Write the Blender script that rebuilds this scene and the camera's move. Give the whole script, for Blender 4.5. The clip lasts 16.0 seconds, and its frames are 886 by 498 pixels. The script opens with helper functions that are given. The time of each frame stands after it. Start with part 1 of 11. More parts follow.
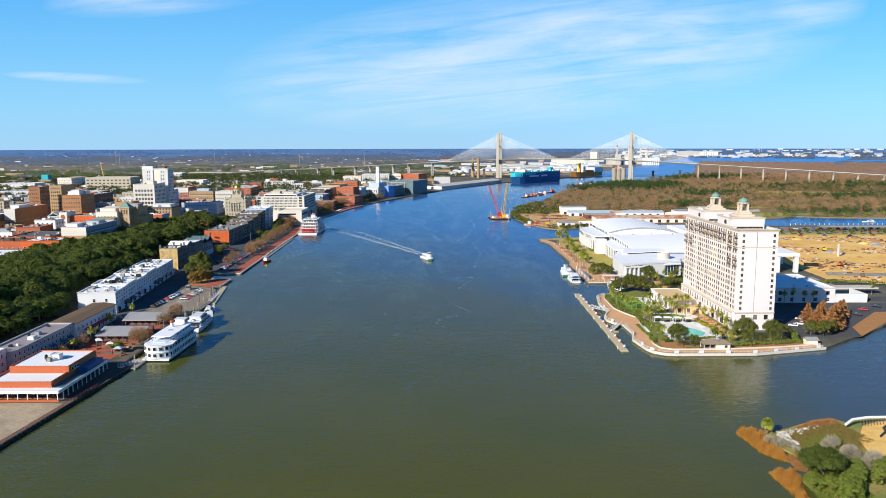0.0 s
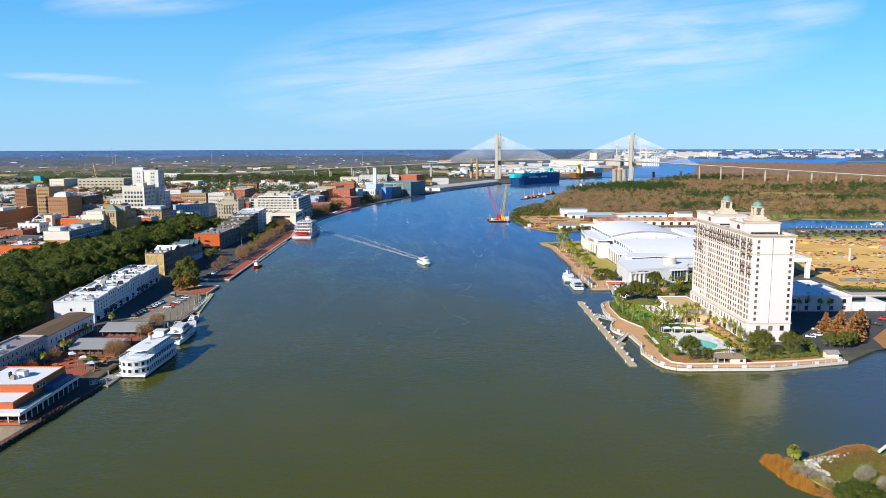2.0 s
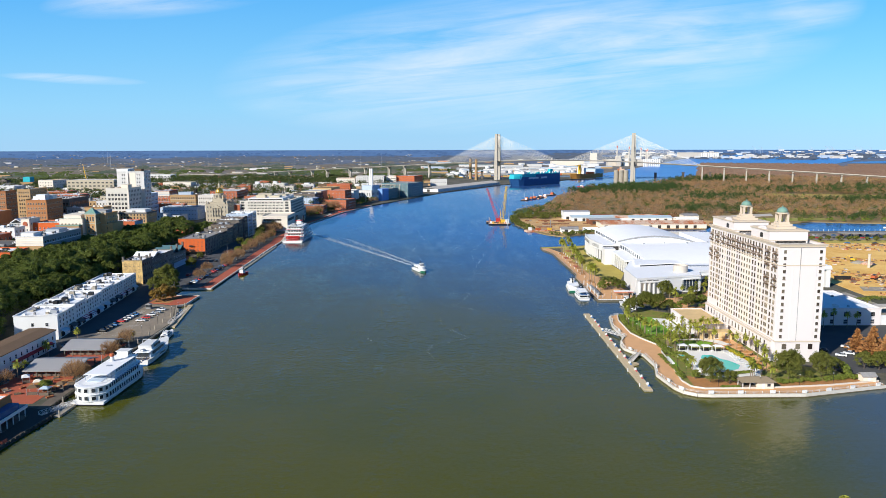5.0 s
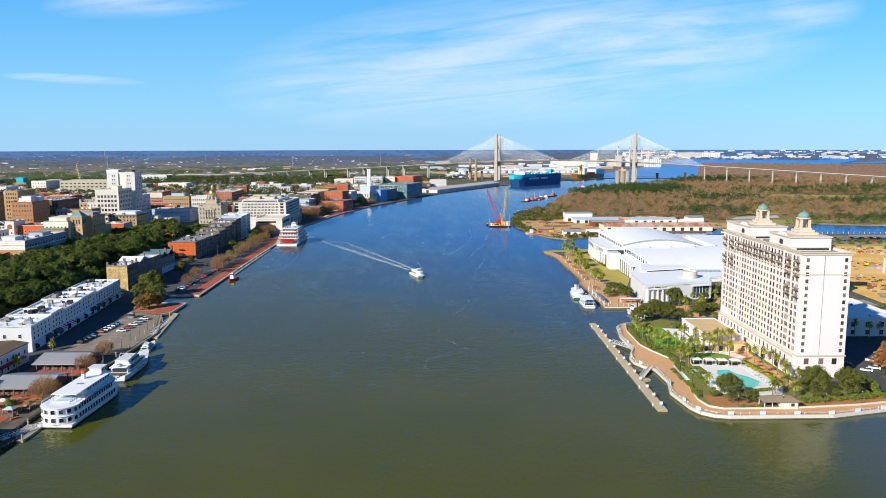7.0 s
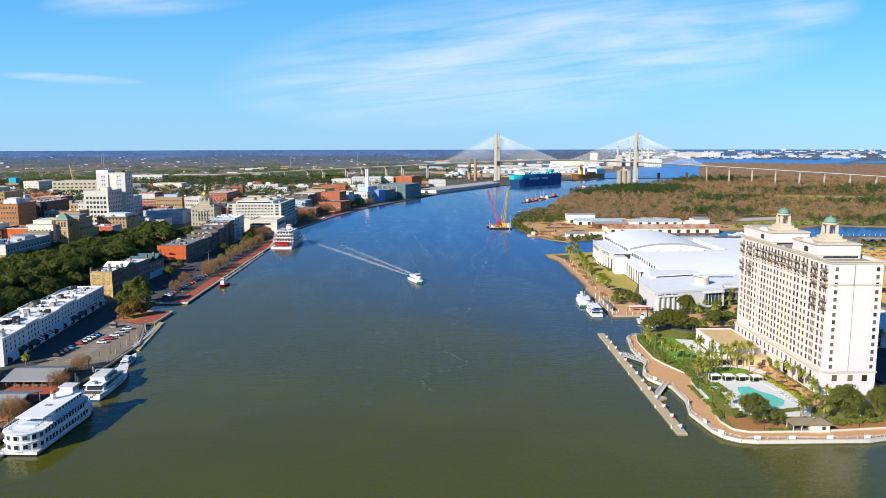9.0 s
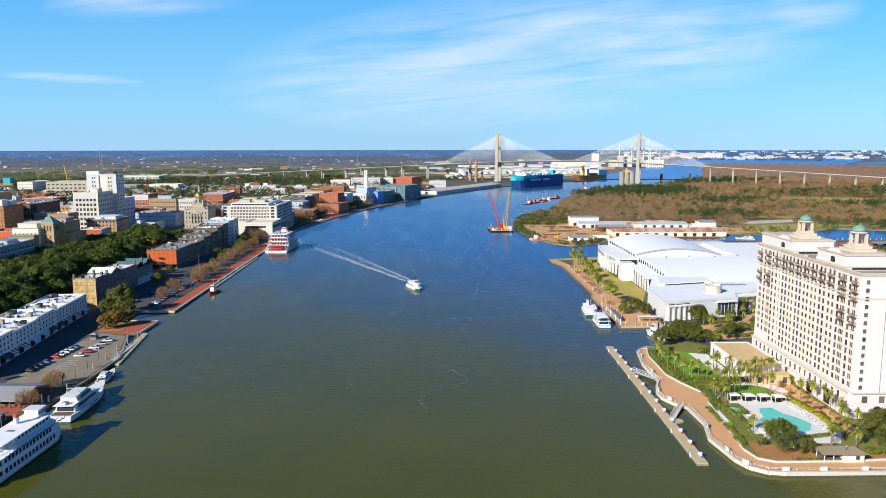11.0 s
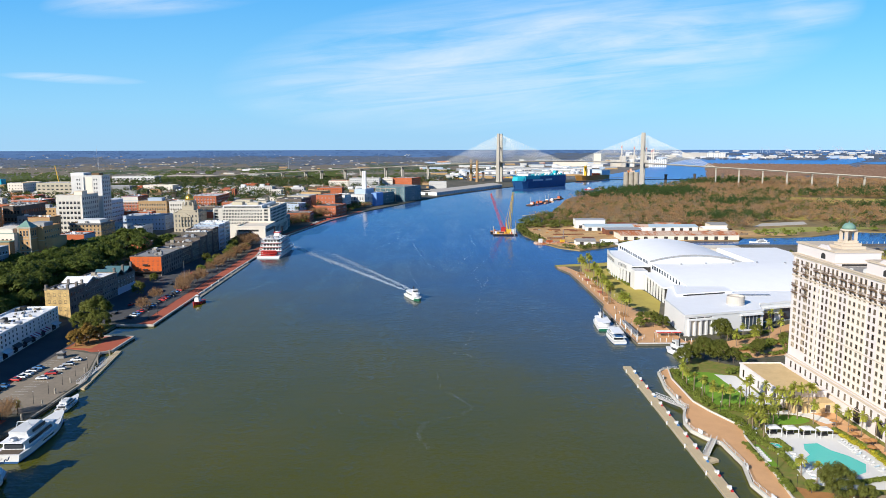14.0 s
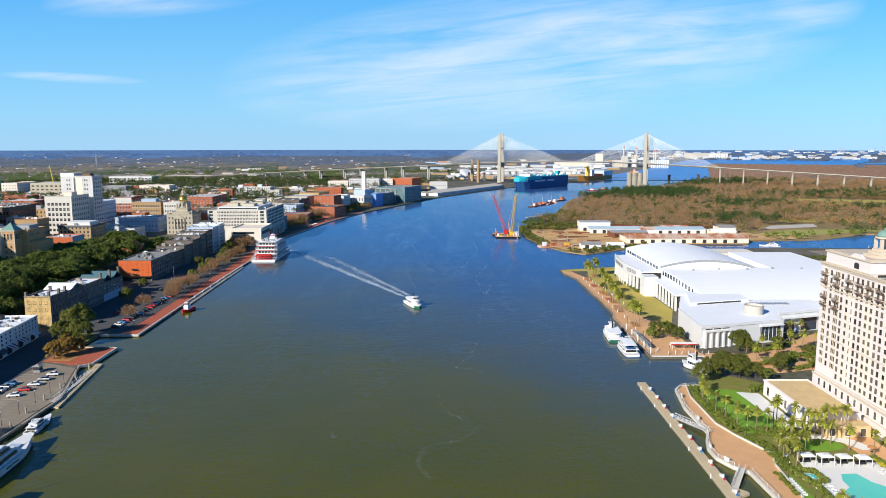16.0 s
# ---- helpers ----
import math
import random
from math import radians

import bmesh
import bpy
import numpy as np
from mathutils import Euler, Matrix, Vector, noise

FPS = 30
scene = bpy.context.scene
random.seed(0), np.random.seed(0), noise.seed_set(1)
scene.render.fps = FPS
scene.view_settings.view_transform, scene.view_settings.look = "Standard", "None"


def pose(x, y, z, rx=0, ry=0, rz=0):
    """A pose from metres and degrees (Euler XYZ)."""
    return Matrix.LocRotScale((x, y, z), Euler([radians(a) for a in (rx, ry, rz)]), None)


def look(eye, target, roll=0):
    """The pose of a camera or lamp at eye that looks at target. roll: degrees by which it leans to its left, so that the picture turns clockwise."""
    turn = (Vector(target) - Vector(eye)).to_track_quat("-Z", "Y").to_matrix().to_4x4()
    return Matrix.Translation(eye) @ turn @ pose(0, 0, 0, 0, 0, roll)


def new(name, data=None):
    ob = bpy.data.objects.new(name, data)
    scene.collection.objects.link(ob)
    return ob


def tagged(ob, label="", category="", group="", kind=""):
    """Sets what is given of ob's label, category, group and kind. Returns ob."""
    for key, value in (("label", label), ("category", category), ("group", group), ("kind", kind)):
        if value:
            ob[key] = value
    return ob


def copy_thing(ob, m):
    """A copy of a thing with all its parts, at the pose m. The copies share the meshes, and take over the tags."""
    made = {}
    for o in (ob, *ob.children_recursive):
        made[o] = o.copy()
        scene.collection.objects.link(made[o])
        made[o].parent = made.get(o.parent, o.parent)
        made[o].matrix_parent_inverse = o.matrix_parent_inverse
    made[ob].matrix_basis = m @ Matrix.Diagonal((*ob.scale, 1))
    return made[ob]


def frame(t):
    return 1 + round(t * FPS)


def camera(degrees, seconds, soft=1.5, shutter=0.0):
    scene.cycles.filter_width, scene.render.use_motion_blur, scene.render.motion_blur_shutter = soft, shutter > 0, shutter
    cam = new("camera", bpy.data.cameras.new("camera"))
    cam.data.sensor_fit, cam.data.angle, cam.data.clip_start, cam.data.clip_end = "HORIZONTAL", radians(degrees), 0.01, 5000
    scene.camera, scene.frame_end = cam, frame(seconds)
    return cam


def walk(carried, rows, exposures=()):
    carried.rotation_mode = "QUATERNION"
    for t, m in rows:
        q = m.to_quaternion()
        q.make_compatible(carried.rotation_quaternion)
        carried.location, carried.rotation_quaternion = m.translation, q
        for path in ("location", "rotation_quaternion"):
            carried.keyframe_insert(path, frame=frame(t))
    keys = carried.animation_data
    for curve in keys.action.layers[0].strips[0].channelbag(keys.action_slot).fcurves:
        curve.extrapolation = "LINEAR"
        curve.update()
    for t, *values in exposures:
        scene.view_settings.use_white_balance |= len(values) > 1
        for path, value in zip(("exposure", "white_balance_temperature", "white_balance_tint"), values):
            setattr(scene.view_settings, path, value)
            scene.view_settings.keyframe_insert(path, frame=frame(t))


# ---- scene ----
cam = camera(61.6, 16.0, 0.5)
PATH = [
    (0, (-3.499, 2.65, 95.114), (-3.494, 4.63, 94.836), -0.1),
    (4, (-0.923, 45.718, 94.911), (-0.913, 47.699, 94.636), -0.1),
    (7, (0.673, 77.752, 95.101), (0.684, 79.733, 94.826), -0.1),
    (8, (0.273, 88.638, 95.321), (0.287, 90.619, 95.045), -0.1),
    (9, (0.313, 99.369, 95.332), (0.327, 101.35, 95.056), -0.1),
    (12, (1.365, 130.716, 96.221), (1.377, 132.696, 95.946), -0.0),
    (15, (0.995, 162.847, 96.03), (1.006, 164.828, 95.754), -0.1),
    (16, (0.772, 173.251, 96.235), (0.782, 175.232, 95.959), -0.0),
]
walk(cam, [(t, look(eye, target, roll)) for t, eye, target, roll in PATH], ((0, 0.25), (16, 0.25)))

# ---- world, sun ----
SUN = Vector((-0.68, -0.73, 0.0)).normalized() * math.cos(radians(27)) + Vector((0, 0, math.sin(radians(27))))
world = bpy.data.worlds.new("sky")
scene.world = world
world.use_nodes = True


class Nodes:
    """Short hand for building node trees."""

    def __init__(self, tree):
        self.t = tree
        tree.nodes.clear()

    def add(self, kind, **props):
        n = self.t.nodes.new(kind)
        for k, v in props.items():
            if k == "operation":
                n.operation = v
            elif k == "data_type":
                n.data_type = v
            elif k == "blend_type":
                n.blend_type = v
            elif k == "sky_type":
                n.sky_type = v
        return n

    def put(self, sock, value):
        if isinstance(value, bpy.types.NodeSocket):
            self.t.links.new(value, sock)
        else:
            sock.default_value = value

    def math(self, op, a, b=0.0, c=0.0, clamp=False):
        n = self.add("ShaderNodeMath", operation=op)
        n.use_clamp = clamp
        self.put(n.inputs[0], a), self.put(n.inputs[1], b), self.put(n.inputs[2], c)
        return n.outputs[0]

    def mix(self, fac, a, b, blend="MIX"):
        n = self.add("ShaderNodeMix", data_type="RGBA", blend_type=blend)
        self.put(n.inputs[0], fac), self.put(n.inputs[6], a), self.put(n.inputs[7], b)
        return n.outputs[2]

    def noise(self, vec, scale, detail=4.0, rough=0.55, distort=0.0):
        n = self.add("ShaderNodeTexNoise")
        self.put(n.inputs["Vector"], vec)
        n.inputs["Scale"].default_value, n.inputs["Detail"].default_value = scale, detail
        n.inputs["Roughness"].default_value, n.inputs["Distortion"].default_value = rough, distort
        return n.outputs["Fac"]

    def ramp(self, fac, lo, hi):
        n = self.add("ShaderNodeMapRange")
        n.clamp = True
        self.put(n.inputs[0], fac)
        n.inputs[1].default_value, n.inputs[2].default_value = lo, hi
        return n.outputs[0]

    def xyz(self, x, y, z):
        n = self.add("ShaderNodeCombineXYZ")
        self.put(n.inputs[0], x), self.put(n.inputs[1], y), self.put(n.inputs[2], z)
        return n.outputs[0]


def build_sky():
    k = Nodes(world.node_tree)
    out = k.add("ShaderNodeOutputWorld")
    bg = k.add("ShaderNodeBackground")
    sky = k.add("ShaderNodeTexSky", sky_type="NISHITA")
    sky.sun_disc, sky.sun_elevation, sky.sun_rotation = False, radians(27), radians(223)
    sky.altitude, sky.air_density, sky.dust_density, sky.ozone_density = 100, 1.0, 0.3, 2.5
    hue = k.add("ShaderNodeHueSaturation")
    hue.inputs["Saturation"].default_value, hue.inputs["Value"].default_value = SKY_SAT, 0.5
    k.put(hue.inputs["Color"], sky.outputs[0])
    co = k.add("ShaderNodeTexCoord")
    sep = k.add("ShaderNodeSeparateXYZ")
    k.put(sep.inputs[0], co.outputs["Generated"])
    ay = k.math("MAXIMUM", k.math("ABSOLUTE", sep.outputs[1]), 0.05)
    u = k.math("DIVIDE", sep.outputs[0], ay)
    v = k.math("DIVIDE", sep.outputs[2], ay)
    # cirrus: long streaks that rise slightly to the right
    along = k.math("ADD", k.math("MULTIPLY", u, 3.2), k.math("MULTIPLY", v, 1.2))
    across = k.math("SUBTRACT", k.math("MULTIPLY", v, 40.0), k.math("MULTIPLY", u, 4.2))
    vec = k.xyz(along, across, 0.0)
    streak = k.noise(vec, 1.0, 8.0, 0.62, 0.9)
    soft = k.noise(k.xyz(k.math("MULTIPLY", u, 5.0), k.math("MULTIPLY", v, 16.0), 3.0), 1.0, 5.0, 0.6, 0.3)
    total = None
    for cu, cv, ru, rv, amount in ((0.12, 0.115, 0.42, 0.095, 1.0), (0.30, 0.155, 0.12, 0.03, 0.95), (-0.48, 0.088, 0.10, 0.007, 0.7), (-0.17, 0.085, 0.085, 0.011, 0.7),
                                   (-0.36, 0.19, 0.16, 0.025, 0.9), (0.48, 0.175, 0.08, 0.04, 0.7), (0.42, 0.13, 0.03, 0.03, 0.6)):
        tilt = k.math("SUBTRACT", k.math("SUBTRACT", v, cv), k.math("MULTIPLY", k.math("SUBTRACT", u, cu), 0.09 if cu > -0.3 and cv > 0.1 else -0.05 if cu < -0.3 and cv < 0.1 else 0.07))
        d = k.math("ADD", k.math("POWER", k.math("DIVIDE", k.math("SUBTRACT", u, cu), ru), 2.0), k.math("POWER", k.math("DIVIDE", tilt, rv), 2.0))
        m = k.math("MULTIPLY", k.ramp(d, 1.0, 0.0), amount)
        total = m if total is None else k.math("MAXIMUM", total, m)
    mask = k.math("MULTIPLY", k.ramp(k.math("ADD", k.math("MULTIPLY", streak, 0.75), k.math("MULTIPLY", soft, 0.4)), 0.42, 0.78), total)
    mask = k.math("MULTIPLY", mask, CLOUD, clamp=True)
    # clear pale blue low sky
    veil = k.math("MULTIPLY", k.ramp(v, 2.5, 0.8), VEIL)
    band = k.add("ShaderNodeValToRGB")
    for i, (at, c) in enumerate(((0.0, (0.36, 0.65, 0.93, 1)), (0.05, (0.30, 0.66, 0.97, 1)), (0.12, (0.205, 0.58, 0.97, 1)), (0.195, (0.125, 0.48, 0.95, 1)), (0.27, (0.06, 0.28, 0.82, 1)), (1.0, (0.022, 0.10, 0.36, 1)))):
        e = band.color_ramp.elements[i] if i < 2 else band.color_ramp.elements.new(at)
        e.position, e.color = at, c
    k.put(band.inputs[0], k.ramp(v, 0.0, 1.0))
    low = k.add("ShaderNodeVectorMath", operation="SCALE")
    k.put(low.inputs[0], band.outputs[0])
    k.put(low.inputs["Scale"], k.math("MULTIPLY", k.math("ADD", k.math("MULTIPLY", k.ramp(u, 0.0, 0.8), 0.2), 1.0), LOW_SKY))
    col = k.mix(veil, hue.outputs[0], low.outputs[0])
    col = k.mix(mask, col, CLOUD_COLOUR)
    k.put(bg.inputs[0], col)
    bg.inputs[1].default_value = SKY_STRENGTH
    k.put(out.inputs[0], bg.outputs[0])


SKY_SAT, SKY_STRENGTH, CLOUD, VEIL = 1.7, 0.10, 0.75, 0.92
LOW_SKY, CLOUD_COLOUR = 9.05, (8.0, 8.3, 8.7, 1)
build_sky()
sun = bpy.data.lights.new("sun", "SUN")
sun.energy, sun.angle, sun.color = 5.15, radians(0.53), (1.0, 0.96, 0.89)
new("sun", sun).matrix_world = look(SUN * 500, (0, 0, 0))

# ---- materials ----
def mat(name, a, b=None, rough=0.8, metal=0.0, big=0.08, fine=2.0, amount=0.5, bump=0.0, bump_scale=4.0, by_object=0.0, by_island=0.0, stretch=(1, 1, 1), spec=0.3):
    """A surface that wanders between two colours at two scales, with fine relief."""
    m = bpy.data.materials.new(name)
    m.use_nodes = True
    k = Nodes(m.node_tree)
    out, bsdf = k.add("ShaderNodeOutputMaterial"), k.add("ShaderNodeBsdfPrincipled")
    k.put(out.inputs[0], bsdf.outputs[0])
    b = b or tuple(c * 0.7 for c in a)
    geo = k.add("ShaderNodeNewGeometry")
    pos = geo.outputs["Position"]
    if stretch != (1, 1, 1):
        mul = k.add("ShaderNodeVectorMath", operation="MULTIPLY")
        k.put(mul.inputs[0], pos)
        mul.inputs[1].default_value = stretch
        pos = mul.outputs[0]
    n1, n2 = k.noise(pos, big, 4.0, 0.6), k.noise(pos, fine, 5.0, 0.65)
    f = k.ramp(k.math("ADD", k.math("MULTIPLY", n1, 0.6), k.math("MULTIPLY", n2, 0.4)), 0.5 - 0.5 * (1.05 - amount), 0.5 + 0.5 * (1.05 - amount))
    col = k.mix(f, (*a, 1), (*b, 1))
    if by_object or by_island:
        if by_object:
            rnd, size = k.add("ShaderNodeObjectInfo").outputs["Random"], by_object
        else:
            rnd, size = geo.outputs["Random Per Island"], by_island
        h = k.add("ShaderNodeHueSaturation")
        k.put(h.inputs["Color"], col)
        k.put(h.inputs["Value"], k.math("ADD", k.math("MULTIPLY", rnd, 2 * size), 1 - size))
        k.put(h.inputs["Hue"], k.math("ADD", k.math("MULTIPLY", rnd, 0.06 * size), 0.5 - 0.03 * size))
        col = h.outputs[0]
    k.put(bsdf.inputs["Base Color"], col)
    k.put(bsdf.inputs["Roughness"], k.math("ADD", k.math("MULTIPLY", n2, 0.2), rough - 0.1, clamp=True))
    bsdf.inputs["Metallic"].default_value = metal
    bsdf.inputs["Specular IOR Level"].default_value = spec
    if bump:
        bn = k.add("ShaderNodeBump")
        bn.inputs["Strength"].default_value, bn.inputs["Distance"].default_value = 1.0, bump
        k.put(bn.inputs["Height"], k.noise(pos, bump_scale, 5.0, 0.6))
        k.put(bsdf.inputs["Normal"], bn.outputs[0])
    return m


def leaf_mat(name, a, b, spread=0.3):
    m = mat(name, a, b, rough=0.65, big=0.05, fine=0.5, amount=0.7, by_island=spread * 0.75, spec=0.2)
    t = m.node_tree
    bsdf = next(n for n in t.nodes if n.type == "BSDF_PRINCIPLED")
    out = next(n for n in t.nodes if n.type == "OUTPUT_MATERIAL")
    thin, both = t.nodes.new("ShaderNodeBsdfTranslucent"), t.nodes.new("ShaderNodeMixShader")
    t.links.new(bsdf.inputs["Base Color"].links[0].from_socket, thin.inputs[0])
    both.inputs[0].default_value = 0.35
    t.links.new(bsdf.outputs[0], both.inputs[1]), t.links.new(thin.outputs[0], both.inputs[2]), t.links.new(both.outputs[0], out.inputs[0])
    return m


def water_mat():
    m = bpy.data.materials.new("river_water")
    m.use_nodes = True
    k = Nodes(m.node_tree)
    out, bsdf = k.add("ShaderNodeOutputMaterial"), k.add("ShaderNodeBsdfPrincipled")
    k.put(out.inputs[0], bsdf.outputs[0])
    pos = k.add("ShaderNodeNewGeometry").outputs["Position"]
    silt = k.noise(pos, 0.012, 4.0, 0.6)
    # olive-brown silt by the point; sky reflection painted blue into the long reach
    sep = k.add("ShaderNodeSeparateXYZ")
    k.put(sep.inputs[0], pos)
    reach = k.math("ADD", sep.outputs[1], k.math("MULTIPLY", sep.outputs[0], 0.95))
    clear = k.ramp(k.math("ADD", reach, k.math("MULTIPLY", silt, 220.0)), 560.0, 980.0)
    # sky-blue reflection painted into the side channel behind the point
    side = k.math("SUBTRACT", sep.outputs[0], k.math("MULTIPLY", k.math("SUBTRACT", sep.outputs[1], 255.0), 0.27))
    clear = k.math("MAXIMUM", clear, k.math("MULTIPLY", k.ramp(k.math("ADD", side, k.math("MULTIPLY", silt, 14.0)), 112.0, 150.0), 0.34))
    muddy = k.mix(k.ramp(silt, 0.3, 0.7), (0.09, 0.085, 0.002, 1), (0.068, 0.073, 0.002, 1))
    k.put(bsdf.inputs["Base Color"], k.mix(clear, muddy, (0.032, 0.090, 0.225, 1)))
    # long slicks drawn out by the current
    slick = k.ramp(k.noise(k.add_stretch(pos, (0.9, 0.16, 1.0)), 0.035, 5.0, 0.6, 1.6), 0.42, 0.62)
    wind = k.ramp(k.noise(k.add_stretch(pos, (1.0, 0.35, 1.0)), 0.006, 3.0, 0.6, 0.6), 0.35, 0.7)
    k.put(bsdf.inputs["Roughness"], k.math("ADD", k.math("MULTIPLY", wind, 0.06), 0.08))
    bsdf.inputs["IOR"].default_value = 1.33
    bsdf.inputs["Specular IOR Level"].default_value = 0.5
    tilt = None
    for scale, size, stretch in ((1.1, 0.36, (0.6, 1.2, 1.0)), (3.6, 0.42, (0.6, 1.4, 1.0)), (0.3, 0.13, (0.4, 1.3, 1.0)), (0.07, 0.05, (0.5, 1.0, 1.0))):
        n = k.add("ShaderNodeTexNoise")
        k.put(n.inputs["Vector"], k.add_stretch(pos, stretch))
        n.inputs["Scale"].default_value, n.inputs["Detail"].default_value, n.inputs["Roughness"].default_value = scale, 3.0, 0.6
        off, mul = k.add("ShaderNodeVectorMath", operation="SUBTRACT"), k.add("ShaderNodeVectorMath", operation="MULTIPLY")
        k.put(off.inputs[0], n.outputs["Color"])
        off.inputs[1].default_value = (0.5, 0.5, 0.5)
        k.put(mul.inputs[0], off.outputs[0])
        mul.inputs[1].default_value = (size, size, 0.0)
        if tilt is None:
            tilt = mul.outputs[0]
        else:
            both = k.add("ShaderNodeVectorMath", operation="ADD")
            k.put(both.inputs[0], tilt), k.put(both.inputs[1], mul.outputs[0])
            tilt = both.outputs[0]
    gust = k.add("ShaderNodeVectorMath", operation="SCALE")
    calm = k.math("SUBTRACT", 1.0, k.math("MULTIPLY", k.ramp(sep.outputs[1], 400.0, 1450.0), 0.55))
    k.put(gust.inputs[0], tilt), k.put(gust.inputs["Scale"], k.math("MULTIPLY", calm, k.math("MULTIPLY", k.math("ADD", k.math("MULTIPLY", slick, 0.55), 0.5), k.math("ADD", k.math("MULTIPLY", wind, 0.6), 0.72))))
    up = k.add("ShaderNodeVectorMath", operation="ADD")
    k.put(up.inputs[0], gust.outputs[0])
    up.inputs[1].default_value = (0, -0.06, 1)
    unit = k.add("ShaderNodeVectorMath", operation="NORMALIZE")
    k.put(unit.inputs[0], up.outputs[0])
    k.put(bsdf.inputs["Normal"], unit.outputs[0])
    return m


def add_stretch(self, pos, s):
    mul = self.add("ShaderNodeVectorMath", operation="MULTIPLY")
    self.put(mul.inputs[0], pos)
    mul.inputs[1].default_value = s
    return mul.outputs[0]


Nodes.add_stretch = add_stretch

WATER = water_mat()
WHITE = mat("white_paint", (0.76, 0.755, 0.73), (0.66, 0.65, 0.61), rough=0.6, amount=0.4)
WHITE_ROOF = mat("white_membrane_roof", (0.92, 0.915, 0.9), (0.85, 0.845, 0.825), rough=0.7, big=0.15, fine=0.9, amount=0.5, bump=0.03, bump_scale=1.0)
CREAM = mat("cream_stucco", (0.78, 0.70, 0.58), (0.70, 0.62, 0.50), rough=0.85, amount=0.3, bump=0.01)
HOTEL = mat("pale_pink_stucco", (0.765, 0.7, 0.665), (0.715, 0.65, 0.61), rough=0.85, amount=0.3, big=0.05, bump=0.01)
TRIM = mat("tan_trim", (0.66, 0.55, 0.42), (0.57, 0.47, 0.35), rough=0.8)
TAN_ROOF = mat("tan_gravel_roof", (0.7, 0.51, 0.26), (0.52, 0.36, 0.17), rough=0.95, big=0.25, fine=1.5, amount=0.6, bump=0.03)
GREY_ROOF = mat("grey_gravel_roof", (0.36, 0.35, 0.33), (0.22, 0.21, 0.20), rough=0.95, big=0.2, fine=1.2, amount=0.6, bump=0.03)
DARK_ROOF = mat("dark_tar_roof", (0.10, 0.095, 0.09), (0.17, 0.16, 0.15), rough=0.95, big=0.2, fine=1.0, amount=0.6)
METAL_ROOF = mat("grey_standing_seam_metal", (0.46, 0.44, 0.42), (0.36, 0.35, 0.33), rough=0.6, metal=0.1, amount=0.4)
BROWN_ROOF = mat("brown_shingles", (0.20, 0.125, 0.07), (0.14, 0.09, 0.05), rough=0.9, fine=3.0, bump=0.03)
BRICK = mat("red_brick", (0.44, 0.125, 0.06), (0.33, 0.09, 0.045), rough=0.9, big=0.2, fine=3.0, amount=0.6, bump=0.02, by_object=0.12)
ORANGE = mat("orange_painted_brick", (0.52, 0.135, 0.05), (0.42, 0.105, 0.04), rough=0.85, big=0.2, fine=2.0, bump=0.02)
BROWN_BRICK = mat("brown_brick", (0.47, 0.205, 0.08), (0.36, 0.155, 0.06), rough=0.9, big=0.2, fine=3.0, amount=0.6, bump=0.02, by_object=0.15)
TAN_BRICK = mat("tan_brick", (0.48, 0.31, 0.15), (0.38, 0.24, 0.115), rough=0.9, big=0.2, fine=3.0, amount=0.6, bump=0.02, by_object=0.1)
STONE = mat("old_ballast_stone", (0.7, 0.48, 0.19), (0.4, 0.27, 0.12), rough=0.95, big=0.35, fine=1.6, amount=0.8, bump=0.06, bump_scale=1.5)
FLAME = mat("flame_orange_painted_brick", (0.66, 0.135, 0.03), (0.54, 0.105, 0.025), rough=0.85, big=0.2, fine=2.0, bump=0.02)
COVER = mat("planted_ground_cover", (0.15, 0.2, 0.03), (0.26, 0.2, 0.06), rough=0.98, big=0.35, fine=2.5, amount=0.85)
GREY_STUCCO = mat("grey_stucco", (0.36, 0.36, 0.35), (0.25, 0.25, 0.245), rough=0.9, big=0.2, amount=0.6, by_object=0.15)
DARK_BRICK = mat("dark_weathered_brick", (0.17, 0.13, 0.10), (0.10, 0.085, 0.075), rough=0.9, big=0.3, fine=1.8, amount=0.8, bump=0.03, by_object=0.2)
LIMESTONE = mat("limestone", (0.54, 0.47, 0.34), (0.42, 0.36, 0.26), rough=0.85, amount=0.5, by_object=0.08)
BLUE_GREY = mat("blue_grey_paint", (0.46, 0.54, 0.62), (0.38, 0.45, 0.54), rough=0.8, amount=0.4)
TEAL = mat("verdigris_metal_roof", (0.20, 0.34, 0.27), (0.14, 0.25, 0.21), rough=0.6, amount=0.6, fine=1.0)
SLATE_TEAL = mat("blue_green_metal_roof", (0.10, 0.20, 0.22), (0.07, 0.14, 0.16), rough=0.5, amount=0.4)
GOLD = mat("gold_leaf", (0.83, 0.55, 0.12), (0.72, 0.45, 0.09), rough=0.3, metal=0.9, amount=0.3)
CONCRETE = mat("weathered_concrete", (0.42, 0.37, 0.29), (0.27, 0.235, 0.18), rough=0.9, big=0.12, fine=1.2, amount=0.7, bump=0.02)
BRIDGE_CONC = mat("bridge_concrete", (0.45, 0.41, 0.34), (0.38, 0.345, 0.28), rough=0.85, big=0.05, fine=0.5, amount=0.5)
PALE_CONC = mat("pale_concrete", (0.62, 0.56, 0.48), (0.48, 0.43, 0.36), rough=0.85, amount=0.5, fine=1.0)
ASPHALT = mat("asphalt", (0.065, 0.065, 0.066), (0.10, 0.098, 0.094), rough=0.95, big=0.1, fine=1.5, amount=0.7)
LOT = mat("worn_parking_asphalt", (0.32, 0.26, 0.185), (0.22, 0.18, 0.13), rough=0.95, big=0.09, fine=0.8, amount=0.8)
